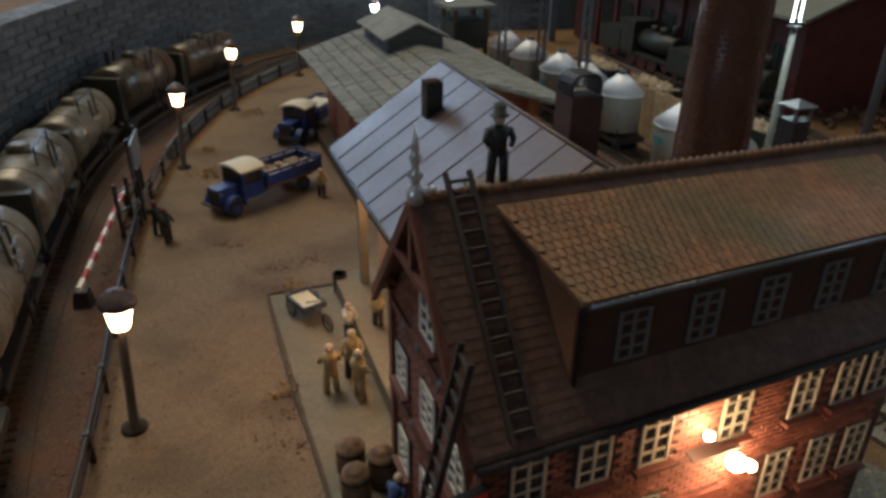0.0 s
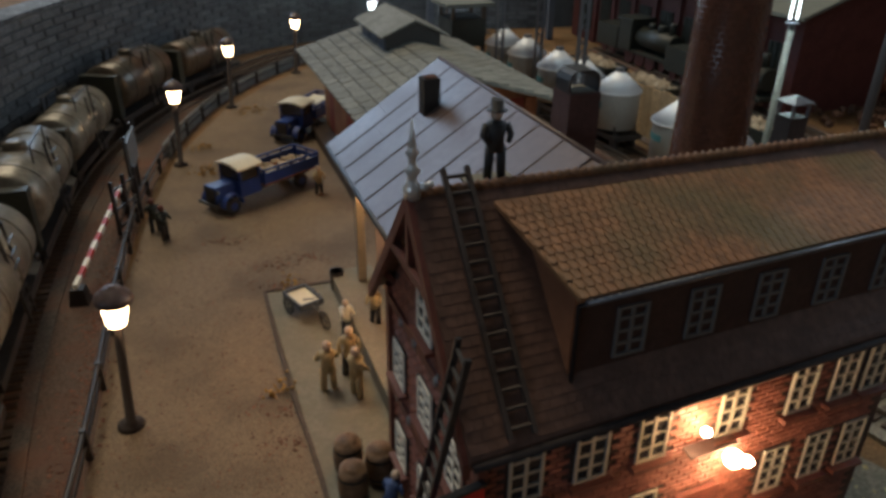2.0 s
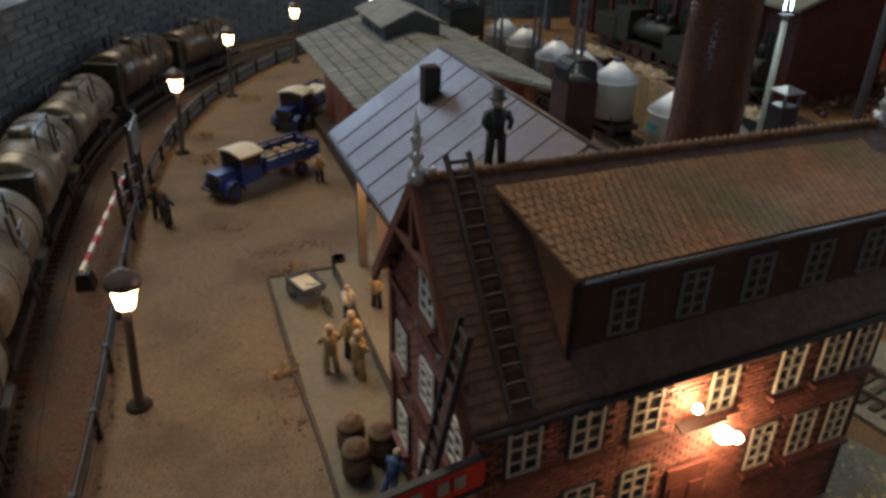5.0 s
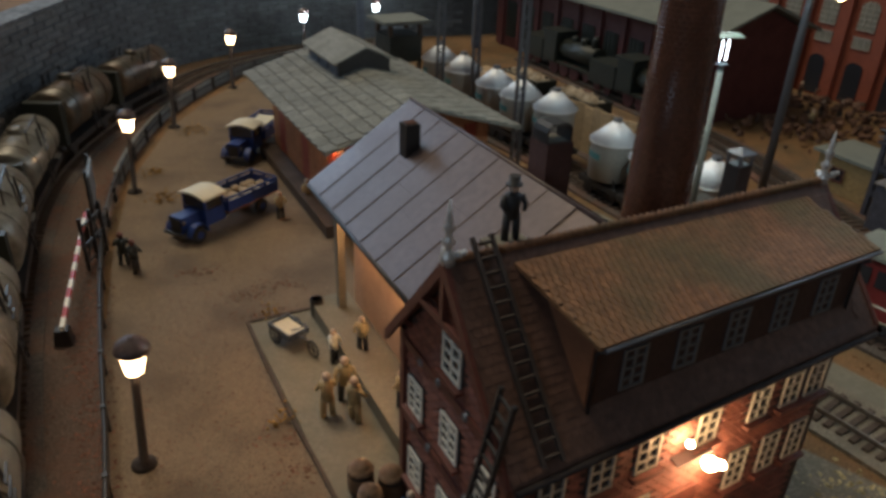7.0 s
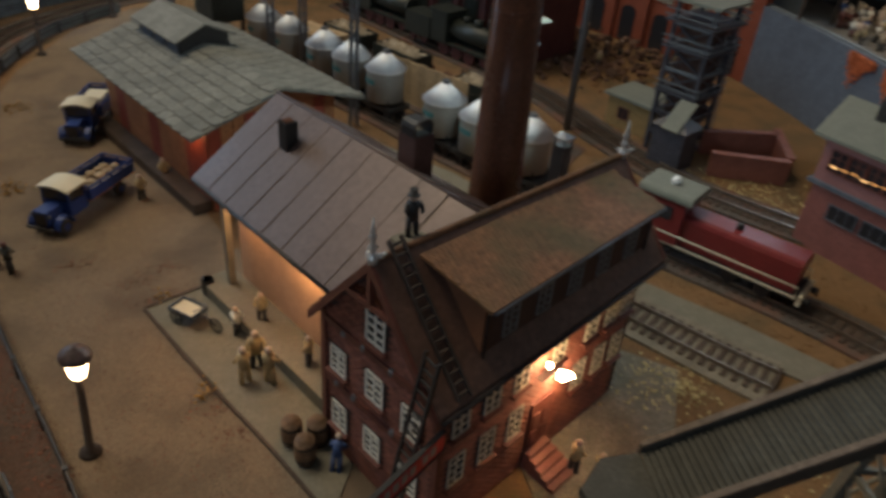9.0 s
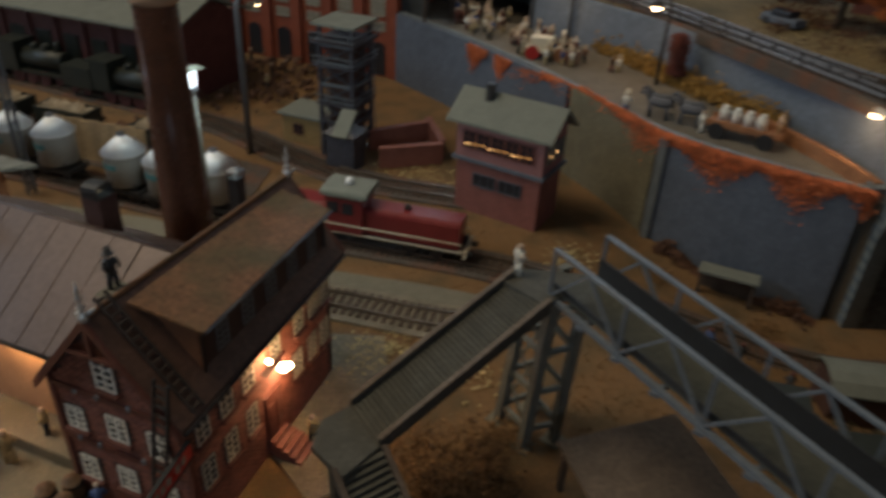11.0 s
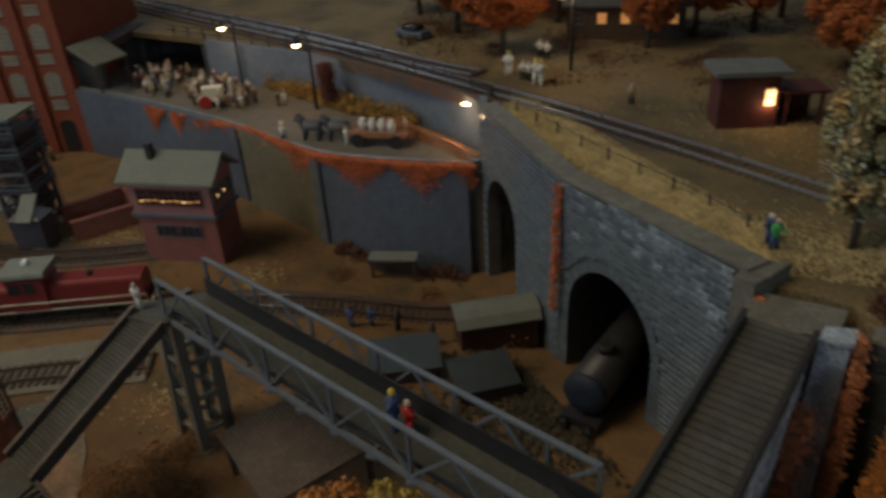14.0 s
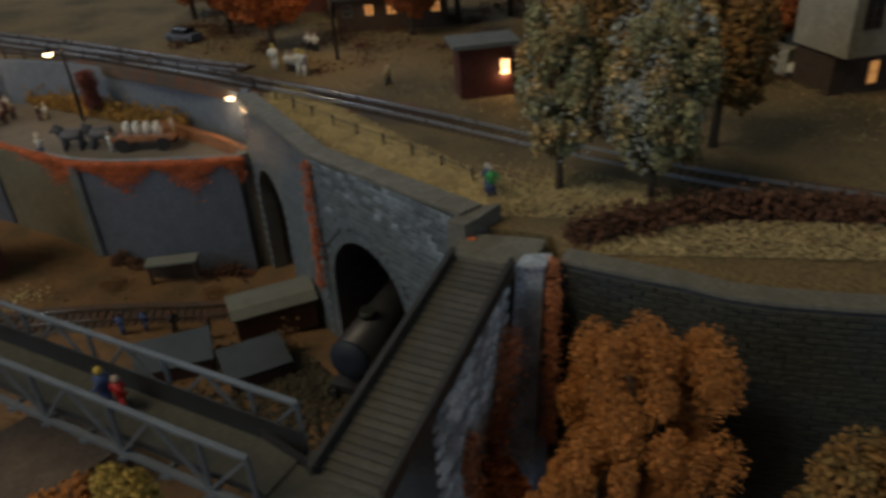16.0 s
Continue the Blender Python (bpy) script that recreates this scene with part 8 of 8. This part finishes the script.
# pale clumps scattered in both crowns, painted in place of glints on the leaves
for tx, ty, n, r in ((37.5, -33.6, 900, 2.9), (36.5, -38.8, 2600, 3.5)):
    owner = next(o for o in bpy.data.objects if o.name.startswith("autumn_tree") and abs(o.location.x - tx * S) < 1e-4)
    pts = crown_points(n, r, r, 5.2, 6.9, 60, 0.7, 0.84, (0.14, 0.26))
    clumps("pale_leaves", pts, [random.uniform(0.06, 0.13) for _ in pts], GLINT_LEAF, owner)
tree("autumn_tree", 44.5, -43.5, 13.0, 12.5, 3.6, 5.4, RUST_OLIVE, "tall rust and olive tree beyond the line", 0.35, 3500, 0.22)
tree("autumn_tree", 47.0, -36.0, 13.0, 12.0, 3.4, 5.2, RUST_OLIVE, "tall rust and olive tree beyond the line", 0.35, 3500, 0.22)
tree("autumn_tree", 45.0, -58.0, 13.0, 12.0, 3.6, 5.4, OLIVE_LEAF, "tall olive tree beyond the line", 0.35, 3000, 0.22)
RT = "round rust-orange autumn tree on the upper level"
for x, y, hgt, r in ((74.5, -1.6, 10.5, 5.0), (85.5, -21.0, 11.5, 5.5), (83, 7.0, 11, 4.5), (90, -4, 12, 5), (72, -36, 11, 5.0), (80, -42, 12, 5), (79.5, -16.5, 9, 3.6), (88, -27, 12, 5), (70, -46, 10, 4), (92, 16, 12, 5), (64, -52, 12, 4.5), (96, -30, 12, 6)):
    tree("autumn_tree", x, y, 12.8, hgt, r, hgt * 0.4, RUST_LEAF, RT, 0.4, 5200, 0.18, "rust trees", 40, 0.4, 0.8, (0.2, 0.34))
OT = "bright orange autumn tree below the stone wall"
tree("orange_tree", 22.8, -37.8, 0.0, 14.9, 4.3, 6.6, ORANGE_LEAF, OT, 0.4, 30000, 0.07, "orange trees", 64, 0.25, 0.84, (0.16, 0.3))
tree("orange_tree", 19.0, -35.2, 0.0, 10.5, 2.6, 3.6, ORANGE_LEAF, OT, 0.4, 13000, 0.08, "orange trees", 36, 0.25, 0.84, (0.2, 0.34))
tree("orange_tree", 20.2, -46.5, 0.0, 10.0, 3.2, 4.0, RUST_OLIVE, "rust-brown autumn tree below the stone wall", 0.4, 8000, 0.13, "orange trees")
tree("orange_tree", 22.0, -31.2, 0.0, 6.5, 1.6, 2.2, RUST_LEAF, "small rust-red tree beside the abutment", 0.25, 2200, 0.14)
tree("yellow_tree", 17.0, -14.8, 0.0, 9.3, 2.1, 3.0, GRASS_YELLOW, "small yellow autumn tree beside the bridge", 0.25, 3000, 0.14)
tree("yellow_tree", 17.6, -10.8, 0.0, 8.0, 2.0, 2.8, ORANGE_LEAF, "small orange autumn tree beside the bridge", 0.25, 2600, 0.14)
# hedge and dry grass above the south wall
pts, szs = [], []
for k in range(5000):
    f = random.random()
    x, y = 31.2 + 3.6 * math.sin(min(f * 2.2, 1.57)) - 1.6 * max(0, f - 0.6), -34.4 - 16 * f
    pts.append((x + random.gauss(0, 0.5), y + random.gauss(0, 0.4), 13.3 + abs(random.gauss(0, 0.5))))
    szs.append(random.uniform(0.08, 0.22))
tagged(clumps("brown_hedge", pts, szs, HEDGE, None, 0.5), "low dark brown hedge along the meadow edge", "hedge", "", "stuff")
pts, szs = [], []
for k in range(60000):
    c = random.random()
    if c < 0.6:
        f = random.random()
        x, y = 54 - 22 * f + random.uniform(0.6, 6.5), -8 - 21 * f + random.uniform(-1, 1)
    elif c < 0.7:
        x, y = random.uniform(29.6, 33.5), random.uniform(-54, -35)
    elif c < 0.83:
        x, y = random.gauss(36.5, 1.9), random.uniform(-40, -27.5)
        if x < 33.6 or x > 41 + (y + 34) * 0.6:
            continue
    else:
        x, y = random.uniform(45, 90), random.uniform(-60, 10)
        if abs((x - 43) - (y + 34) * 0.6) < 4 or y > 1.6 * (x - 60):
            continue
    pts.append((x, y, (13.4 if y < -24 else 13.26) if x < 60 else 12.95))
    szs.append(random.uniform(0.03, 0.1) if c < 0.6 else random.uniform(0.03, 0.09))
tagged(clumps("meadow_grass", pts, szs, GRASS, None, 0.6, 0.8), "straw-coloured dry grass tufts on the upper level", "grass", "", "stuff")


def cottage(x, y, rz, w, d, h, wall_m, roof_m, label, lit):
    c = thing("cottage", x, y, 12.8, rz, label, "house")
    bm = B()
    box(bm, 0, 0, 0, w, d, h)
    for s in (-1, 1):
        v = [bm.verts.new(p) for p in ((s * w / 2, -d / 2, h), (s * w / 2, d / 2, h), (s * w / 2, 0, h + d * 0.4))]
        bm.faces.new(v)
    part("wall", bm, wall_m, c)
    for s in (-1, 1):
        bm = B()
        e = d / 2 + 0.6
        hexa(bm, [(-w / 2 - 0.6, s * e, h - 0.4), (w / 2 + 0.6, s * e, h - 0.4), (w / 2 + 0.6, 0, h + d * 0.42), (-w / 2 - 0.6, 0, h + d * 0.42), (-w / 2 - 0.6, s * e, h - 0.15), (w / 2 + 0.6, s * e, h - 0.15), (w / 2 + 0.6, 0, h + d * 0.42 + 0.25), (-w / 2 - 0.6, 0, h + d * 0.42 + 0.25)])
        bmesh.ops.recalc_face_normals(bm, faces=bm.faces)
        part("roof", bm, roof_m, c)
    n = max(2, int(w / 2.4))
    for k in range(n):
        window(c, at(-w / 2 + w * (k + 0.5) / n, -d / 2 - 0.1, h * 0.45), 1.1, 1.3, lit if k % 3 else None, 2, 2, WHITE, sill=False)
    return c


pts, szs = [], []
for k in range(110):
    x, y = random.uniform(58, 98), random.uniform(-60, 14)
    if y > 1.6 * (x - 62) - 6 or abs((x - 43) - (y + 34) * 0.6) < 6:
        continue
    r = random.uniform(0.5, 1.6)
    for q in range(90):
        pts.append((x + random.gauss(0, r), y + random.gauss(0, r), 12.95 + abs(random.gauss(0, r * 0.5))))
        szs.append(random.uniform(0.07, 0.17))
tagged(clumps("upper_scrub", pts, szs, HEDGE, None, 0.5), "dark brown scrub scattered over the upper level", "bushes", "", "stuff")
cottage(86.5, -13.0, -82, 13, 8, 4.2, SLEEPER, STONE_DARK, "dark cottage with a row of lit windows under autumn trees", AMBER_PANE)
gh = thing("tall_house", 57.6, -56.0, 12.8, -68, "tall grey-green rendered house with a dark recessed ground floor", "house")
bm = B()
box(bm, 0, 0.6, 0, 6.4, 4.4, 3.6)
part("ground_floor", bm, SLEEPER, gh)
bm = B()
box(bm, 0, 0, 3.6, 7.0, 6.0, 6.4)
part("upper_floor", bm, GREYHOUSE, gh)
bm = B()
hexa(bm, [(-4, -3.6, 10), (4, -3.6, 10), (4, 3.6, 10), (-4, 3.6, 10), (-4, -0.2, 13), (4, -0.2, 13), (4, 0.2, 13), (-4, 0.2, 13)])
part("roof", bm, ROOF_GREY, gh)
for x, z, lit in ((-1.9, 5.6, None), (1.5, 5.6, None)):
    window(gh, at(x, -3.05, z), 1.5, 2.2, lit, 2, 3, SLEEPER, sill=False)
window(gh, at(0.4, -1.65, 0.9), 1.0, 1.9, AMBER_PANE, 1, 2, SLEEPER, sill=False)
sp = thing("shop_house", 72.0, -56.0, 12.8, -66, "low shop with a lit red and yellow front", "shop")
bm = B()
box(bm, 0, 0, 0, 10.0, 6.0, 4.2)
part("wall", bm, GREYHOUSE, sp)
for x, w, m in ((-3.6, 2.0, AMBER_PANE), (-1.4, 1.6, PANE), (0.4, 1.4, RED), (2.0, 1.4, GRASS_YELLOW), (3.8, 1.6, PANE)):
    bm = B()
    box(bm, x, -3.08, 4.4, w, 0.12, 3.0)
    part("shop_panel", bm, m, sp)
bm = B()
box(bm, 0, 0.2, 4.2, 10.0, 5.9, 3.8)
part("upper_wall", bm, SLEEPER, sp)
bm = B()
hexa(bm, [(-5.6, -4.6, 3.6), (5.6, -4.6, 3.6), (5.6, -2.9, 4.3), (-5.6, -2.9, 4.3), (-5.6, -4.6, 3.8), (5.6, -4.6, 3.8), (5.6, -2.9, 4.5), (-5.6, -2.9, 4.5)])
part("awning", bm, PALEWOOD, sp)
bm = B()
box(bm, 0, 0.2, 8.0, 10.8, 6.8, 0.4)
part("roof", bm, ROOF_GREY, sp)
vn = thing("parked_van", 61.8, -51.4, 12.85, 40, "grey-cream van parked before the shop", "van")
part("body", rounded(B(), -1.6, 2.2, 2.0, 0.5, 2.6, 0.3), GREYHOUSE, vn)
part("bonnet", rounded(B(), -2.8, -1.6, 1.8, 0.5, 1.5, 0.3), CREAM, vn)
for x in (-2.0, 1.3):
    for s in (-0.9, 0.9):
        bm = B()
        tube(bm, [(x, s - 0.12, 0.45), (x, s + 0.12, 0.45)], 0.45, 14)
        part("wheel", bm, DARK, vn)
cottage(66.0, -46.0, -70, 10, 6, 3.6, PLASTER, ROOF_GREY, "low ochre house with lit windows beyond the trees", AMBER_PANE)
cottage(98.0, 2.0, -80, 14, 8, 5, TIMBER, ROOF_GREY, "dark timber house with lit windows in the distance", AMBER_PANE)
cr2 = thing("parked_car", 79.6, 11.5, 12.85, 70, "small grey car parked on the upper level", "car")
part("body", rounded(B(), -2.2, 2.2, 1.9, 0.35, 1.1, 0.3), BLUEWALL, cr2)
part("cabin", rounded(B(), -1.2, 1.0, 1.6, 1.1, 1.75, 0.3), PANE, cr2)
for x in (-1.4, 1.4):
    for s in (-0.85, 0.85):
        bm = B()
        tube(bm, [(x, s - 0.12, 0.4), (x, s + 0.12, 0.4)], 0.4, 14)
        part("wheel", bm, DARK, cr2)
bm = B()
prism(bm, [(59.5, -13.2), (62.5, -15.6), (67, -19.6), (74, -24.0), (82, -27.5), (83, -25.2), (75, -21.2), (68.8, -17.2), (64.4, -13.2), (61.4, -11.2)], 12.0, 13.02)
whole("upper_road", bm, DARK_ROAD, "dark brown sunken road curving away beyond the line", "road", "structure")
figurine(57.5, -48.5, 12.95, 40, WHITE_FIG, 2.2, "figurine with a white shirt and green trousers", GREEN_FIG)
for x, y in ((66.6, -4.8), (64.3, -8.2), (63.8, -8.9)):
    figurine(x, y, 12.95, random.uniform(0, 360), WHITE_FIG, 2.6, "white painted figurine beside the upper line", WHITE_FIG, head=mat("yellow_helmet", (0.6, 0.45, 0.1), 0.6), group="white figurines")
for x, y in ((65.6, -6.6), (65.2, -7.3), (74, -6), (73.2, -7), (60, -18), (62, -36), (58.5, -33.5), (55, -47), (55.6, -48), (60, -46)):
    figurine(x, y, 12.95, random.uniform(0, 360), random.choice((KHAKI, WHITE_FIG, WHITE_FIG)), 2.0, "tiny figurine on the upper level", COAL, group="upper figurines")
# the exhibition hall round the layout
for nm, (x, y, sx, sy) in {"hall_wall_east": (420, 30, 8, 800), "hall_wall_west": (-400, 30, 8, 800), "hall_wall_north": (10, 430, 830, 8), "hall_wall_south": (10, -370, 830, 8)}.items():
    bm = B()
    box(bm, x, y, -100, sx, sy, 380)
    whole(nm, bm, HALLWALL, "dim brown wall of the exhibition hall", "wall", "structure")
bm = B()
box(bm, 10, 30, 280, 840, 820, 8)
whole("ceiling", bm, HALLWALL, "dim ceiling of the exhibition hall", "ceiling", "structure")
bm = B()
box(bm, 10, 30, -108, 840, 820, 8)
whole("hall_floor", bm, HALLWALL, "dim floor of the exhibition hall", "floor", "structure")


# ---- pieces of the walls and roofs: bricks, tiles, stones ----
def courses(parent, place, width, height, pw, ph, depth, material, name, free, chosen, label, limit=300, worn=None, share=None, jx=0.465):
    """Bricks or stones on a wall: those chosen as single pieces that share one mesh, the rest joined. worn: second
    material with sheen in its colour, dealt out by share.
    """
    fx = jx - 0.025
    base = [(-jx, 0, -0.46), (jx, 0, -0.46), (jx, 0.5, -0.46), (-jx, 0.5, -0.46), (-fx, -1, -0.36), (fx, -1, -0.36), (fx, -1, 0.28), (-fx, -1, 0.28), (jx, 0, 0.46), (-jx, 0, 0.46)]
    faces = [(4, 5, 6, 7), (0, 1, 5, 4), (1, 8, 6, 5), (8, 9, 7, 6), (9, 0, 4, 7)]
    mesh = bpy.data.meshes.new(name)
    mesh.from_pydata([(x * pw * S, y * depth * S, z * ph * S) for x, y, z in base], [], faces)
    mesh.materials.append(material)
    if worn:
        second = mesh.copy()
        second.materials[0] = worn
    pts, fcs, made = [], [], 0
    for r in range(int(height / ph)):
        z = (r + 0.5) * ph
        for c in range(-1, int(width / pw) + 1):
            x = (c + (0.5 if r % 2 else 0.0) + 0.5) * pw
            if x < pw * 0.4 or x > width - pw * 0.4 or not free(x, z):
                continue
            out = depth * random.uniform(-0.15, 0.15)
            if made < limit and chosen(x, z):
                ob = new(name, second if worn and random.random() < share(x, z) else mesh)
                ob.parent = parent
                ob.matrix_local = place @ at(x, -out, z, 0, 0, random.uniform(-0.6, 0.6))
                made += 1
            else:
                n = len(pts)
                for bx, by, bz in base:
                    q = place @ Vector(((x + bx * pw) * S, (by * depth - out) * S, (z + bz * ph) * S))
                    pts.append(tuple(q))
                fcs += [tuple(n + i for i in f) for f in faces]
    if pts:
        rest = bpy.data.meshes.new(name + "s")
        rest.from_pydata(pts, [], fcs)
        rest.materials.append(material)
        ob = new(name + "work", rest)
        ob.parent = parent
        ob["kind"], ob["label"] = "stuff", label


FRONT_M = at(*fw(0, -0.04, 0), SKEW)
front_holes = [(s, 5.7, 7.55) for s in UPPER_S] + [(s, 2.8, 4.65) for s in LOWER_S] + [(6.75, 0, 4.1)]


def front_free(x, z):
    return not any(abs(x - s) < 0.62 and z0 < z < z1 for s, z0, z1 in front_holes)


courses(HOUSE_WALL, FRONT_M, 13.5, 8.0, 0.40, 0.17, 0.05, BRICK, "brick", front_free, lambda x, z: 5.3 < x < 8.9 and 4.7 < z < 8.0, "dark red brick courses of the front")
GABLE_M = at(0.5, 3.65, 0, -90)
gable_holes = [(3.65 - y, z, z + hh) for y, z, hh in ((0.14, 8.3, 1.65), (2.6, 5.0, 1.4), (0.12, 5.2, 1.5), (-2.2, 5.0, 1.6), (2.55, 1.65, 1.5), (0.2, 1.9, 1.45), (-2.2, 1.8, 1.5))]
courses(HOUSE_WALL, GABLE_M, 7.3, 11.9, 0.40, 0.17, 0.04, BRICK, "brick", lambda x, z: z < 12.0 - abs(x - 3.65) * 1.15 and not any(abs(x - s) < 0.75 and z0 < z < z1 for s, z0, z1 in gable_holes), lambda x, z: False, "dark red brick courses of the gable")

# clay tiles on the dormer roof
tile = bpy.data.meshes.new("roof_tile")
tw_, tl_ = 0.235, 0.285
tile.from_pydata([(x * S, y * S, z * S) for x, y, z in ((0.012, 0, 0), (tw_ - 0.012, 0, 0), (tw_ - 0.012, tl_, 0), (0.012, tl_, 0), (0.03, -0.02, 0.035), (tw_ / 2, -0.05, 0.05), (tw_ - 0.03, -0.02, 0.035), (tw_ - 0.02, tl_, 0.012), (0.02, tl_, 0.012))], [], [(4, 5, 6, 7, 8), (0, 1, 6, 5, 4), (1, 2, 7, 6), (3, 0, 4, 8), (2, 3, 8, 7)])
tile.materials.append(TILE)
pts, fcs, made = [], [], 0
slope = math.atan2(0.97, 3.1)
for r in range(12):
    for c in range(51):
        f = r / 12
        x = -0.15 - 0.5 * f + c * 0.237 + (0.118 if r % 2 else 0)
        if x > 11.45 - 0.2 * f:
            continue
        y, z = -0.3 + 3.2 * f, 11.245 + 0.985 * f + 0.24 * (1 - f) * (x + 0.15) / 11.75
        m = Matrix.Translation((x * S, y * S, z * S)) @ Matrix.Rotation(slope + random.uniform(-0.012, 0.012), 4, "X")
        if x < 5.9 and made < 300:
            ob = new("roof_tile", tile)
            ob.parent = DORMER_ROOF
            ob.matrix_local = m
            made += 1
        else:
            n = len(pts)
            pts += [tuple(m @ v.co) for v in tile.vertices]
            fcs += [tuple(n + i for i in p.vertices) for p in tile.polygons]
rest = bpy.data.meshes.new("roof_tiles")
rest.from_pydata(pts, [], fcs)
rest.materials.append(TILE)
ob = new("roof_tiling", rest)
ob.parent = DORMER_ROOF
ob["kind"], ob["label"] = "stuff", "orange-brown clay tiles in rows"

# coursed stone on the south viaduct face, voussoirs round its arch
VIA = next(o for o in bpy.data.objects if o.name == "viaduct_wall_south")
vb, vc = Vector(VB), Vector(VC)
vd = (vc - vb).normalized()
VANG = math.degrees(math.atan2(vd.y, vd.x))
VIA_M = at(vb.x, vb.y, -4.0, VANG)


def via_free(x, z):
    zz = z - 4.0
    if zz > 13.6 + 0.6 * x / 15.7:
        return False
    if abs(x - 5.6) < 5.2 and zz < 4.2:
        return False
    return (x - 5.6) ** 2 + ((zz - 4.2) / 1.05) ** 2 > 5.05 ** 2


# paler copies among the upper stones stand in for glints along the top
courses(VIA, VIA_M, 15.6, 18.2, 0.9, 0.45, 0.11, STONE, "stone", via_free, lambda x, z: z > 8.0, "coursed grey-blue stones of the viaduct", 300, ASHLAR_SHEEN, lambda x, z: (1.0 - 0.22 * (17.6 + 0.038 * x - z)) * (0.35 + 0.045 * x), 0.488)
for k in range(25):
    a = math.pi * (k + 0.5) / 25
    bm = B()
    w = math.pi / 25 * 0.45
    pr = [(5.6 - r * math.cos(a + t), 4.2 + 1.05 * r * math.sin(a + t)) for r, t in ((4.28, -w), (4.28, w), (4.98, w), (4.98, -w))]
    hexa(bm, [(s, 0.05, z) for s, z in pr] + [(s, -0.12, z) for s, z in pr])
    bmesh.ops.recalc_face_normals(bm, faces=bm.faces)
    ob = part("voussoir", bm, STONE, VIA)
    ob.matrix_local = at(vb.x, vb.y, 0, VANG)
for k in range(18):
    for sx in (-1, 1):
        bm = B()
        w = 0.98 if (k + (sx > 0)) % 2 else 0.84
        box(bm, 5.6 + sx * (4.3 + w / 2), -0.03, -4 + 0.45 * k + 0.02, w, 0.22, 0.41)
        ob = part("quoin", bm, STONE, VIA)
        ob.matrix_local = at(vb.x, vb.y, 0, VANG)
VIN = next(o for o in bpy.data.objects if o.name == "viaduct_wall_north")
nd = (Vector(VB) - Vector(VA)).normalized()


def north_free(x, z):
    zz = z - 4.0
    if zz > 13.8 or (abs(x - 4.3) < 3.75 and zz < 5.0):
        return False
    return (x - 4.3) ** 2 + ((zz - 5.0) / 1.05) ** 2 > 3.8 ** 2


courses(VIN, at(VA[0], VA[1], -4.0, math.degrees(math.atan2(nd.y, nd.x))), 15.8, 17.9, 0.9, 0.45, 0.06, STONE, "stone", north_free, lambda x, z: False, "coursed grey stones of the viaduct", jx=0.488)
ABUT = next(o for o in bpy.data.objects if o.name == "stair_abutment")
sa, sb_ = Vector((18.9, -28.7)), Vector((27.6, -31.3))
sd = (sb_ - sa).normalized()
courses(ABUT, at(sa.x, sa.y, -2, math.degrees(math.atan2(sd.y, sd.x))), 9.0, 15.2, 0.8, 0.4, 0.09, STONE_PALE_SHEEN, "stone", lambda x, z: z - 2 < 11.5 + 1.7 * x / 9.0 - 0.1, lambda x, z: False, "blue-grey stones of the stair abutment")


# coursed blocks along the curved walls
def blocks_along(parent, plan, z0, rows, high, length, side, material, label, near=0.0, far=1e9):
    """Rows of blocks that follow a curved wall, half a block shifted row by row; side is the face they stand on."""
    pts, fcs = [], []
    line = along(plan, length / 2)
    gap = high * 0.06
    for r in range(rows):
        lo, hi = z0 + high * r + gap, z0 + high * (r + 1) - gap
        for k in range(r % 2, len(line) - 2, 2):
            a, b = line[k], line[k + 2]
            if not near < a[1] < far:
                continue
            n, out = len(pts), 0.08 + 0.06 * random.random()
            nx, ny = math.sin(radians(a[2])) * side, -math.cos(radians(a[2])) * side
            p, q = Vector(a[:2]).lerp(Vector(b[:2]), 0.015), Vector(a[:2]).lerp(Vector(b[:2]), 0.985)
            for o, s in ((-0.05, 0.0), (out, 0.04)):
                for w, z in ((p.lerp(q, s), lo + s), (q.lerp(p, s), lo + s), (q.lerp(p, s), hi - s), (p.lerp(q, s), hi - s)):
                    pts.append(((w.x + nx * o) * S, (w.y + ny * o) * S, z * S))
            fcs += [(n + 4, n + 5, n + 6, n + 7), (n, n + 1, n + 5, n + 4), (n + 1, n + 2, n + 6, n + 5), (n + 2, n + 3, n + 7, n + 6), (n + 3, n, n + 4, n + 7)]
    mesh = bpy.data.meshes.new("wall_blocks")
    mesh.from_pydata(pts, [], fcs)
    mesh.materials.append(material)
    ob = new("wall_blocks", mesh)
    ob.parent = parent
    ob["kind"], ob["label"] = "stuff", label


blocks_along(WALL_WEST, wall_line, -0.1, 17, 0.59, 3.0, 1, COURSED, "dark coursed stone blocks of the curved wall", 0, 104)
SOUTH = next(o for o in bpy.data.objects if o.name == "south_wall")
blocks_along(SOUTH, [(28.9, -33.6), (26.9, -39.2), (25.2, -47.6), (24, -90)], -1.0, 44, 0.32, 1.1, 1, MOSSY, "dark mossy blocks of the wall", -70, 0)
